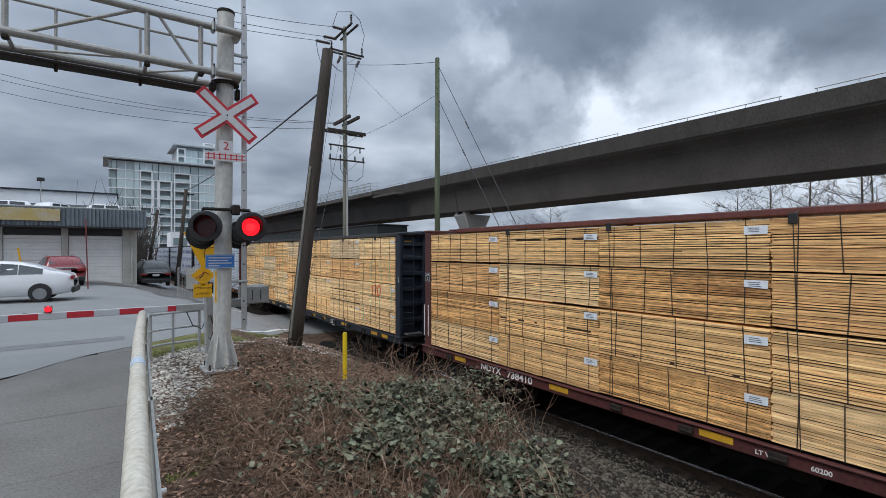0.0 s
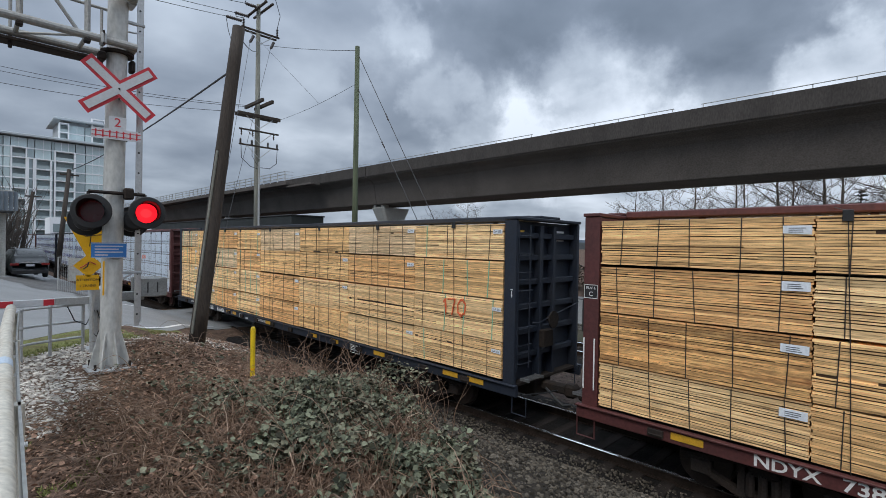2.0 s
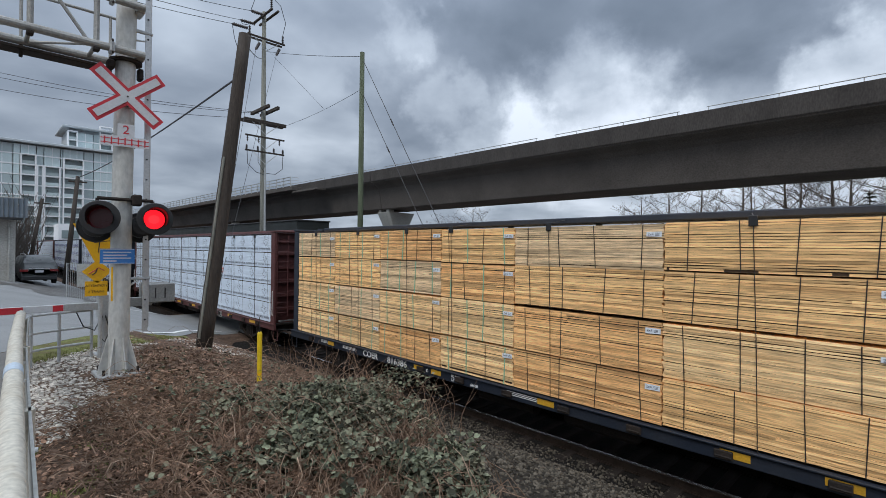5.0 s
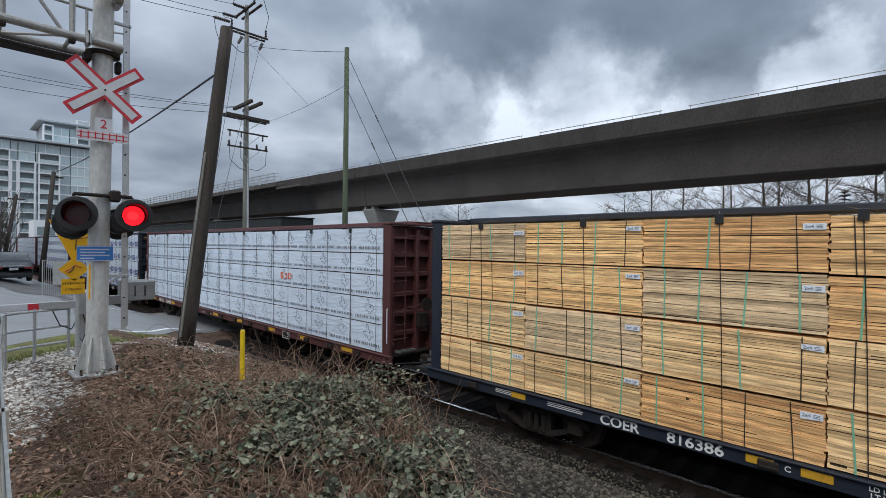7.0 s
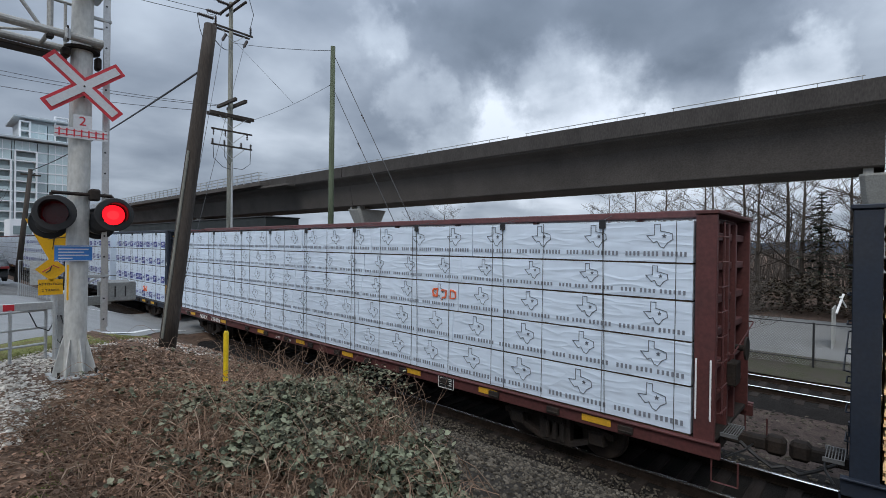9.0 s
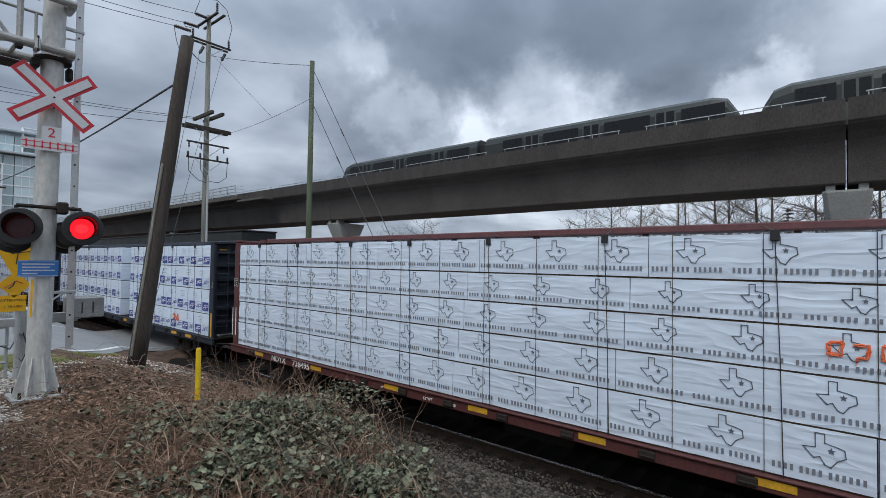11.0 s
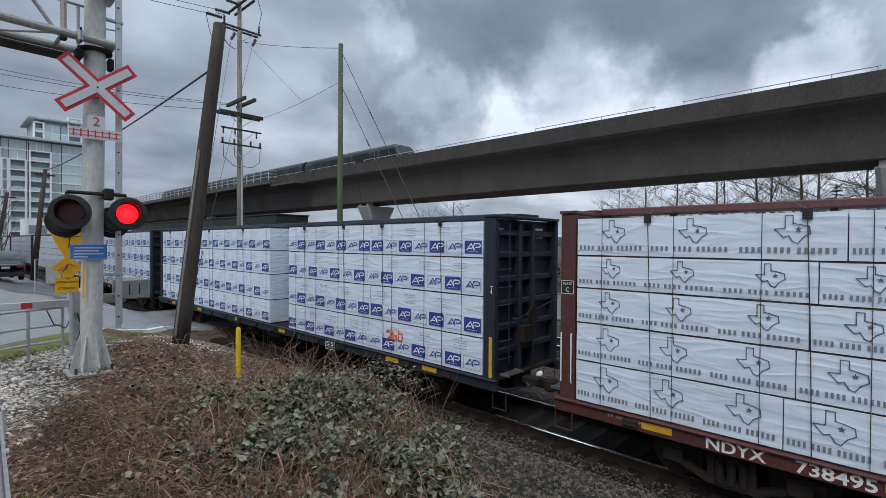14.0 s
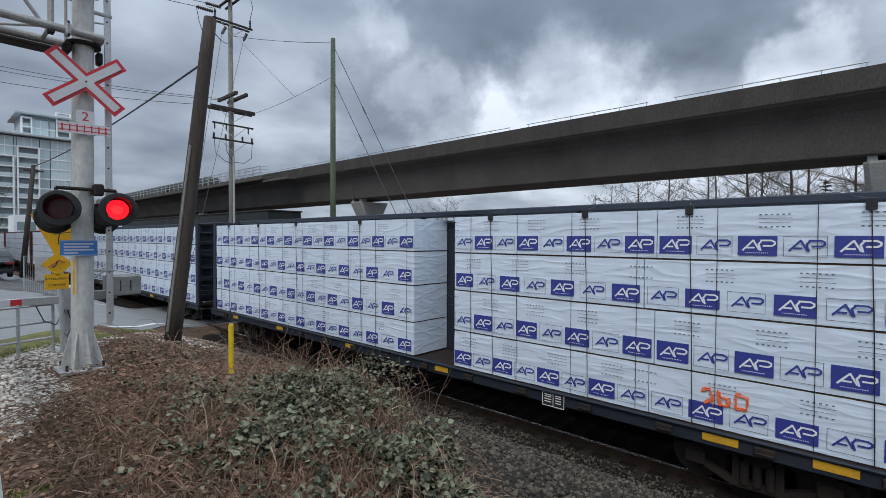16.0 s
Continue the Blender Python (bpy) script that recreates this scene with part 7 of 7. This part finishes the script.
def make_yard():
    white = material("white_car_paint", (0.70, 0.71, 0.73), 0.25, var=0.04, coat=0.5)
    red = material("dark_red_car_paint", (0.20, 0.012, 0.018), 0.3, var=0.06, coat=0.5)
    grey = material("dark_grey_car_paint", (0.048, 0.053, 0.054), 0.3, var=0.08, coat=0.5)
    make_car("white hatchback sedan parked on the asphalt", white, pose(-3.15, 23.3, 2.21, 0, 0, -4))
    make_car("dark red estate car parked by the garage", red, pose(-2.0, 33.2, 2.21, 0, 0, -78), 4.2, 1.75, 1.55, True)
    make_car("dark grey pickup-like off-roader parked by the fence", grey, pose(2.7, 39.5, 1.62, 0, 0, -86), 4.6, 1.85, 1.75, True)
    for x, lab, tn in ((-7.6, "white van parked on the roof", 4), (-4.3, "white car parked on the roof", 60), (-0.6, "white pickup parked on the roof", 6)):
        make_car(lab, white, pose(x, 58.0, 6.855, 0, 0, tn), 4.6, 1.8, 1.75, True)
    post = thing("thin_post", "thin red and white marker post by the garage", "post")
    part("post", Mesh().tube([(-0.62, 29.0, 2.1), (-0.72, 29.0, 5.6)], 0.03, 6), material("dull_red_rod", (0.20, 0.035, 0.035), 0.6), post)
    bar = thing("yellow_pole", "thin yellow leaning bar at the garage door", "post")
    part("post", Mesh().tube([(-3.55, 35.0, 2.1), (-3.85, 35.0, 4.2)], 0.05, 6), SIGN_YELLOW, bar)
    sb = thing("notice_board", "pale notice board on a wire fence panel", "sign")
    part("frame", Mesh().tube([(3.35, 30.0, 1.1), (3.35, 30.0, 3.1), (4.4, 30.0, 3.1), (4.4, 30.0, 1.1)], 0.03, 6), GALV, sb)
    part("board", Mesh().box(3.75, 29.96, 1.9, 4.35, 29.99, 3.05), PALE_CONCRETE, sb)
    part("print", Mesh().box(3.82, 29.95, 2.6, 4.28, 29.958, 2.66).box(3.82, 29.95, 2.45, 4.2, 29.958, 2.5), PALE_MARK, sb)
    mesh = Mesh()
    for k in range(14):
        mesh.tube([(3.35 + 0.075 * k, 30, 1.2), (3.35 + 0.075 * k, 30, 3.1)], 0.006, 4)
    part("wire_mesh", mesh, GALV, sb)


# ---------- far side of the tracks ----------
def make_far_side():
    f = thing("chain_fence", "low rusty chain-link fence beyond the tracks", "fence")
    fx = 22.3
    for i in range(24):
        part("post", Mesh().tube([(fx, -14 + 2.6 * i, -0.4), (fx, -14 + 2.6 * i, 1.42)], 0.035, 8), BLACK, f)
    for z in (1.38, 0.05):
        part("rail", Mesh().tube([(fx, -14, z), (fx, 46, z)], 0.022, 6), BLACK, f)
    links = Mesh()
    for k in range(330):
        y = -8 + 0.1 * k
        links.quad((fx, y, -0.2), (fx, y + 0.006, -0.2), (fx, y + 1.5, 1.36), (fx, y + 1.494, 1.36))
        links.quad((fx + 0.004, y + 1.5, -0.2), (fx + 0.004, y + 1.506, -0.2), (fx + 0.004, y + 0.006, 1.36), (fx + 0.004, y, 1.36))
    part("mesh_links", links, GALV, f)
    lot = Mesh()
    for y0, y1 in ((-40, 60),):
        lot.box(24.6, y0, -0.4, 38.0, y1, -0.27)
    solid("side_road", lot, material("lane_asphalt", (0.19, 0.19, 0.185), 0.85, spec=0.2, var=0.22, scale=0.5, fine=20, color2=(0.11, 0.11, 0.105)), "pale paved lane beyond the fence", "road", kind="structure")
    pf = thing("fence_panel", "grey plank fence panel with braces beside a pier", "fence")
    for k in range(9):
        part("board", Mesh().cbox(27.5 + 0.25 * k, 1.3, -0.4, 27.72 + 0.25 * k, 1.36, 1.5, 0.01), PALE_CONCRETE, pf)
    part("brace", Mesh().tube([(27.6, 1.2, 1.3), (28.6, 1.0, 2.1)], 0.05, 6).tube([(28.2, 1.1, 2.0), (28.9, 0.9, 1.5)], 0.04, 6), WHITE_PAINT, pf)
    # dark hedge and brush behind
    rnd = random.Random(77)
    h = Mesh()
    for i in range(26000):
        y = -30 + 75 * rnd.random()
        x = 40.5 + 5.5 * rnd.random()
        z = -0.3 + (2.2 + 1.3 * noise.noise((x * 0.4, y * 0.5, 0))) * rnd.random() ** 0.8
        s = 0.05 + 0.13 * rnd.random()
        a, b = rnd.random() * 6.28, rnd.uniform(-0.9, 0.9)
        u = Vector((math.cos(a), math.sin(a), b)).normalized() * s
        v = Vector((-math.sin(a), math.cos(a), rnd.uniform(-1, 1))).normalized() * s * 0.7
        c = Vector((x, y, z))
        h.quad(tuple(c - u), tuple(c - v), tuple(c + u), tuple(c + v))
    solid("far_hedge", h, HEDGE, "dark winter hedge behind the lane", "hedge", kind="stuff")
    # bare woods behind the hedge
    h = Mesh()
    for i in range(950):
        x, y = 56 + 18 * rnd.random(), -45 + 62 * rnd.random()
        p = Vector((x, y, -0.3))
        d = Vector((rnd.uniform(-0.12, 0.12), rnd.uniform(-0.12, 0.12), 1)).normalized()
        ln = rnd.uniform(0.8, 1.7) * (1 - 0.3 * sm(y, 6, 17))
        pts = [p]
        for k in range(4):
            d = (d + Vector((rnd.uniform(-0.12, 0.12), rnd.uniform(-0.12, 0.12), 0.05))).normalized()
            pts.append(pts[-1] + d * ln)
        h.tube(pts, [0.09, 0.07, 0.05, 0.03, 0.012], 3, cap=False)
        for k in range(6):
            q = pts[1 + k % 4]
            e = (d + Vector((rnd.uniform(-0.9, 0.9), rnd.uniform(-0.9, 0.9), rnd.uniform(-0.1, 0.5)))).normalized()
            h.tube([q, q + e * ln * 0.6, q + e * ln * 1.0 + Vector((0, 0, 0.2))], [0.03, 0.02, 0.012], 3, cap=False)
    solid("far_woods", h, BARK, "brown leafless woods beyond the lane", "woods", kind="stuff")
    # leafless thicket beside the far tracks
    h = Mesh()
    for i in range(1500):
        y = 50 + 95 * rnd.random()
        x = 0.4 + 3.0 * rnd.random() - 0.02 * (y - 52)
        p = Vector((x, y, ground_z(x, y)))
        d = Vector((rnd.uniform(-0.35, 0.35), rnd.uniform(-0.35, 0.35), 1)).normalized()
        pts = [p]
        ln = rnd.uniform(0.7, 1.5) * (1.0 + 0.35 * noise.noise((x * 0.4, y * 0.15, 0)))
        for k in range(4):
            d = (d + Vector((rnd.uniform(-0.25, 0.25), rnd.uniform(-0.25, 0.25), 0.05))).normalized()
            pts.append(pts[-1] + d * ln)
        h.tube(pts, [0.05, 0.04, 0.03, 0.022, 0.014], 3, cap=False)
        for k in range(4):
            q = pts[1 + k % 4]
            e = (d + Vector((rnd.uniform(-0.9, 0.9), rnd.uniform(-0.9, 0.9), rnd.uniform(-0.1, 0.6)))).normalized()
            h.tube([q, q + e * ln * 0.8, q + e * ln * 1.3 + Vector((0, 0, 0.2))], [0.022, 0.016, 0.01], 3, cap=False)
    solid("thicket", h, BARK, "dark leafless thicket beside the far track", "bushes", kind="stuff")
    # blue hills on the horizon, the haze of distance put into their colours
    for d, hh, seed, col in ((1500, 46, 3, (0.13, 0.165, 0.215)), (1050, 26, 9, (0.10, 0.115, 0.125))):
        m = Mesh()
        n = 90
        for k in range(n + 1):
            a = math.radians(-80 + 190 * k / n)
            z = hh * (0.55 + 0.7 * noise.noise((k * 0.12, seed, 0)) + 0.12 * noise.noise((k * 0.7, seed, 4)))
            m.v += [(d * math.sin(a), d * math.cos(a), -30), (d * math.sin(a), d * math.cos(a), max(3, z)), ((d + 160) * math.sin(a), (d + 160) * math.cos(a), -30)]
        for k in range(n):
            for j in (0, 1):
                m.f.append((3 * k + j, 3 * k + 3 + j, 3 * k + 4 + j, 3 * k + 1 + j))
        solid("hills", m, material("hazed_hillside", col, 0.95, var=0.25, scale=0.01, fine=0.08), "low blue-grey wooded hills on the horizon", "hills", kind="structure")


def branch(m, p, d, ln, r, depth, rnd, up):
    """A limb that forks into thinner ones."""
    n = 3
    pts = [p]
    for k in range(n):
        d = (d + Vector((rnd.uniform(-0.12, 0.12), rnd.uniform(-0.12, 0.12), rnd.uniform(-0.04, 0.10) * up))).normalized()
        pts.append(pts[-1] + d * ln / n)
    m.tube(pts, [r, r * 0.86, r * 0.7, r * 0.5], 5 if r > 0.05 else 3, cap=False)
    if depth == 0:
        return
    kids = rnd.randint(3, 4) if depth > 1 else rnd.randint(3, 5)
    for k in range(kids):
        u = 0.3 + 0.7 * (k + rnd.random()) / kids
        i = min(int(u * n), n - 1)
        q = pts[i].lerp(pts[i + 1], u * n - i)
        side = Vector((rnd.uniform(-1, 1), rnd.uniform(-1, 1), rnd.uniform(-0.1, 0.5))).normalized()
        branch(m, q, (d * 0.55 + side * 0.75).normalized(), ln * rnd.uniform(0.45, 0.68), max(r * 0.5, 0.009), depth - 1, rnd, up)


def make_tree(x, y, z, height, seed, limbs=16, spread=0.32, thick=0.16, lean=0.0, shrub=False):
    t = thing("bare_shrub", "leafless brown shrub beside the fence", "shrub") if shrub else thing("bare_tree", "leafless winter tree with fine upswept twigs", "tree", "bare trees")
    rnd = random.Random(seed)
    trunk = Mesh()
    pts = [Vector((x, y, z - 0.3))]
    for k in range(8):
        pts.append(pts[-1] + Vector((rnd.uniform(-0.1, 0.1) + lean, rnd.uniform(-0.1, 0.1), height / 8)))
    rad = [thick * (1 - 0.11 * k) for k in range(9)]
    trunk.tube(pts, rad, 8)
    part("trunk", trunk, BARK, t)
    crown = Mesh()
    for k in range(limbs):
        u = 0.22 + 0.78 * k / limbs
        i = min(int(u * 8), 7)
        p = pts[i].lerp(pts[i + 1], u * 8 - i)
        a = k * 2.4 + rnd.uniform(-0.4, 0.4)
        d = Vector((math.cos(a), math.sin(a), rnd.uniform(0.15, 0.7))).normalized()
        branch(crown, p, d, height * spread * (1.15 - 0.75 * u) * rnd.uniform(0.8, 1.2), rad[i] * 0.4, 3, rnd, 1.0)
    part("crown", crown, BARK, t)


def make_conifer(x, y, z, height, seed):
    t = thing("conifer", "dark ragged conifer beyond the lane", "tree", "conifers")
    rnd = random.Random(seed)
    part("trunk", Mesh().tube([(x, y, z - 0.3), (x, y, z + height)], [0.2, 0.03], 8), BARK, t)
    m = Mesh()
    n = 30
    for k in range(n):
        u = 0.12 + 0.88 * k / n
        zz = z + height * u
        ln = 0.36 * height * (1.0 - u) ** 0.8
        for j in range(5):
            a = k * 1.7 + j * 0.9 + rnd.uniform(-0.3, 0.3)
            d = Vector((math.cos(a), math.sin(a), rnd.uniform(-0.25, 0.12)))
            l2 = ln * rnd.uniform(0.35, 1.2)
            for i in range(9):
                p = Vector((x, y, zz)) + d * l2 * (i + 1) / 9
                s = 0.10 + 0.18 * rnd.random()
                b = rnd.random() * 6.28
                u1 = Vector((math.cos(b), math.sin(b), rnd.uniform(-0.5, 0.3))) * s
                v1 = Vector((-math.sin(b), math.cos(b), rnd.uniform(-0.5, 0.3))) * s * 0.5
                m.quad(tuple(p - u1), tuple(p - v1), tuple(p + u1), tuple(p + v1))
    part("crown", m, CONIFER, t)


def make_trees():
    for i, (x, y, h) in enumerate(((47.5, 8.2, 13.5), (47.8, 5.2, 14.5), (49, 11.5, 12.5), (50, 15.5, 12), (52, 19, 11.5), (48.5, 1.2, 13.0), (55, 23, 11), (47, -2.5, 13), (58, 13, 13), (44.5, 0.2, 12), (45.5, -1.2, 13.5), (46.2, 4.2, 12.0), (45.2, 6.8, 11.0))):
        make_tree(x, y, -0.3, h, 100 + i, limbs=18, thick=0.22)
    make_tree(82, 73.4, 0, 14.0, 140, limbs=22, spread=0.42, thick=0.3)
    make_tree(77, 79, 0, 11.0, 141, limbs=16, spread=0.4, thick=0.2)
    make_tree(25.0, 4.47, -0.3, 3.4, 150, limbs=20, spread=0.5, thick=0.05, shrub=True)
    make_conifer(46.5, 3.0, -0.3, 9.0, 7)
    make_conifer(48.5, 0.0, -0.3, 9.5, 8)


# ---------- brush on the bank ----------
def make_brush():
    rnd = random.Random(21)

    def spot():
        while True:
            y = -1.0 + 11.6 * rnd.random()
            x = 0.7 + 6.4 * rnd.random()
            lo = 0.62 if y < 5.5 else 0.62 + (y - 5.5) * 0.36
            if x < lo + 0.35 * noise.noise((x * 1.5, y * 1.5, 7)):
                continue
            if x > brush_limit(y) + 0.45 * noise.noise((x, y * 0.8, 3)):
                continue
            return x, y

    def mound(x, y):
        return 0.75 * (0.42 + noise.noise((x * 0.85, y * 0.85, 11))) * sm(x, 1.4, 3.2) * (1 - sm(y, 4.6, 7.0))

    stems, pale = Mesh(), Mesh()
    for i in range(9500):
        x, y = spot()
        z = ground_z(x, y)
        a = rnd.random() * 6.28
        ln = rnd.uniform(0.08, 0.62)
        hgt = rnd.uniform(0.03, 0.22) * (1 - 0.55 * sm(y, 5.5, 7.5)) + max(0, mound(x, y)) * rnd.uniform(0.4, 1.1)
        pts = []
        for k in range(5):
            u = k / 4
            a += rnd.uniform(-0.5, 0.5)
            pts.append((x + math.cos(a) * ln * u + rnd.uniform(-0.03, 0.03), y + math.sin(a) * ln * u + rnd.uniform(-0.03, 0.03), z + 0.01 + hgt * 4 * u * (1 - u) * rnd.uniform(0.8, 1.1) - 0.3 * math.cos(a) * ln * u * 0.5))
        (pale if rnd.random() < 0.17 else stems).tube(pts, rnd.uniform(0.0015, 0.0050), 3, cap=False)
    # taller dead canes along the track side
    for i in range(150):
        x, y = 4.4 + 1.9 * rnd.random(), 5.5 + 4.8 * rnd.random()
        z = ground_z(x, y)
        p = Vector((x, y, z))
        d = Vector((rnd.uniform(-0.5, 0.5), rnd.uniform(-0.5, 0.5), 1)).normalized()
        pts = [p]
        for k in range(5):
            d = (d + Vector((rnd.uniform(-0.3, 0.3), rnd.uniform(-0.3, 0.3), -0.16))).normalized()
            pts.append(pts[-1] + d * rnd.uniform(0.12, 0.26))
        stems.tube(pts, [0.007, 0.006, 0.005, 0.005, 0.004, 0.003], 3, cap=False)
    # long pale canes arching over the leaves
    for i in range(110):
        x, y = spot()
        if x < 1.6:
            continue
        a, reach = rnd.random() * 6.28, rnd.uniform(0.35, 1.0)
        top = 0.18 + max(0, mound(x, y)) + rnd.uniform(0.05, 0.3)
        pts = []
        for k in range(8):
            u = k / 7
            a += rnd.uniform(-0.12, 0.12)
            qx, qy = x + math.cos(a) * reach * u, y + math.sin(a) * reach * u
            pts.append((qx, qy, ground_z(qx, qy) + 0.02 + top * 3.2 * u * (1.15 - u)))
        (pale if i % 2 else stems).tube(pts, [0.005 - 0.0005 * k for k in range(8)], 4, cap=False)
    solid("bramble_stems", stems, STEM, "tangle of dead reddish-brown bramble stems on the bank", "brush", kind="stuff")
    solid("dry_stalks", pale, STEM_PALE, "pale dry stalks among the brambles", "brush", kind="stuff")
    leaves, dead = Mesh(), Mesh()

    def leaf(m, c, s, a, tilt, roll):
        """A folded pointed leaf."""
        u = Vector((math.cos(a) * math.cos(tilt), math.sin(a) * math.cos(tilt), math.sin(tilt)))
        w = u.cross(Vector((0, 0, 1))).normalized()
        n = w.cross(u)
        w = (w * math.cos(roll) + n * math.sin(roll)) * s * 0.42
        n = n * s * 0.12
        b, t = c, c + u * s
        q1, q2 = c + u * s * 0.35, c + u * s * 0.7
        k = len(m.v)
        m.v += [tuple(b), tuple(q1 + w + n), tuple(q2 + w * 0.75 + n), tuple(t), tuple(q2 - w * 0.75 + n), tuple(q1 - w + n)]
        m.f += [(k, k + 1, k + 2, k + 3), (k, k + 3, k + 4, k + 5)]

    n = 0
    while n < 9800:
        x, y = spot()
        green = sm(x, 1.15, 2.3) * (1 - sm(y - 0.45 * (x - 3), 5.3, 7.2)) * (0.42 + 1.5 * noise.noise((x * 0.9, y * 0.9, 20)) + 1.3 * noise.noise((x * 2.6, y * 2.6, 4)))
        if rnd.random() > max(0.006, min(1, green)):
            continue
        z = ground_z(x, y) + max(0, mound(x, y)) * rnd.uniform(0.2, 1.05) + rnd.uniform(0.02, 0.20)
        a0 = rnd.random() * 6.28
        for k in range(3):
            leaf(leaves, Vector((x, y, z)), rnd.uniform(0.026, 0.068), a0 + (k - 1) * 1.15, rnd.uniform(-0.8, 0.6), rnd.uniform(-0.9, 0.9))
        n += 1
    for i in range(17000):
        x, y = spot()
        z = ground_z(x, y) + rnd.uniform(0.005, 0.09)
        leaf(dead, Vector((x, y, z)), rnd.uniform(0.018, 0.066), rnd.random() * 6.28, rnd.uniform(-0.4, 0.5), rnd.uniform(-0.8, 0.8))
    for i in range(5200):
        x, y = 0.28 + 1.5 * rnd.random(), 0.2 + 5.8 * rnd.random()
        leaf(dead, Vector((x, y, ground_z(x, y) + rnd.uniform(0.004, 0.03))), rnd.uniform(0.02, 0.055), rnd.random() * 6.28, rnd.uniform(-0.4, 0.5), rnd.uniform(-0.8, 0.8))
    for i in range(8000):
        x, y = 2.0 + 5.4 * rnd.random(), 8.0 + 8.5 * rnd.random()
        if y > road_edge(x) - 0.7:
            continue
        leaf(dead, Vector((x, y, ground_z(x, y) + rnd.uniform(0.005, 0.05))), rnd.uniform(0.014, 0.045), rnd.random() * 6.28, rnd.uniform(-0.4, 0.5), rnd.uniform(-0.8, 0.8))
    # bramble that overhangs the ballast
    for i in range(260):
        u = rnd.random()
        c = Vector((5.2 + 1.0 * u, 7.4 - 0.9 * u, 1.35 + 0.35 * math.sin(3.1 * u))) + Vector((rnd.gauss(0, 0.12), rnd.gauss(0, 0.12), rnd.gauss(0, 0.07)))
        leaf(leaves, c, rnd.uniform(0.06, 0.1), rnd.random() * 6.28, rnd.uniform(-0.5, 0.3), rnd.uniform(-0.5, 0.5))
    solid("bramble_leaves", leaves, LEAF, "dull green bramble leaves over the bank", "brambles", kind="stuff")
    solid("leaf_litter", dead, LEAF_DEAD, "fallen brown leaves among the brambles", "leaf litter", kind="stuff")
    g = Mesh()
    for i in range(14000):
        u = rnd.random()
        if rnd.random() < 0.80:
            x = 0.7 + 4.2 * u
            y = road_edge(x) - 0.1 - (1.4 - 0.7 * sm(x, 2.4, 4.6)) * rnd.random()
        else:
            x, y = 0.42 + 1.0 * rnd.random() ** 1.5, 4.1 + 1.5 * rnd.random()
            if noise.noise((x * 3, y * 3, 31)) < 0.05:
                continue
        z = ground_z(x, y)
        a, s = rnd.random() * 6.28, rnd.uniform(0.015, 0.05)
        w = Vector((math.cos(a), math.sin(a), 0)) * 0.006
        t = Vector((rnd.uniform(-0.03, 0.03), rnd.uniform(-0.03, 0.03), s))
        c = Vector((x, y, z))
        k = len(g.v)
        g.v += [tuple(c - w), tuple(c + w), tuple(c + t)]
        g.f.append((k, k + 1, k + 2))
    solid("grass", g, GRASS, "short green grass strip along the road edge", "grass", kind="stuff")


make_ground()
make_road()
make_worn_yard()
make_verge()
make_guideway()
make_train()
make_rapid_train()
make_mast()
make_gate()
make_rails_near()
make_yellow_post()
make_poles()
make_garage()
make_tower()
make_yard()
make_far_side()
make_trees()
make_riprap()
make_ballast_stones()
make_brush()
make_crossing()
make_pavement()
make_track(TRACK_X, 1, 150)
make_track(TRACK2_X, 2, 110)
motions()
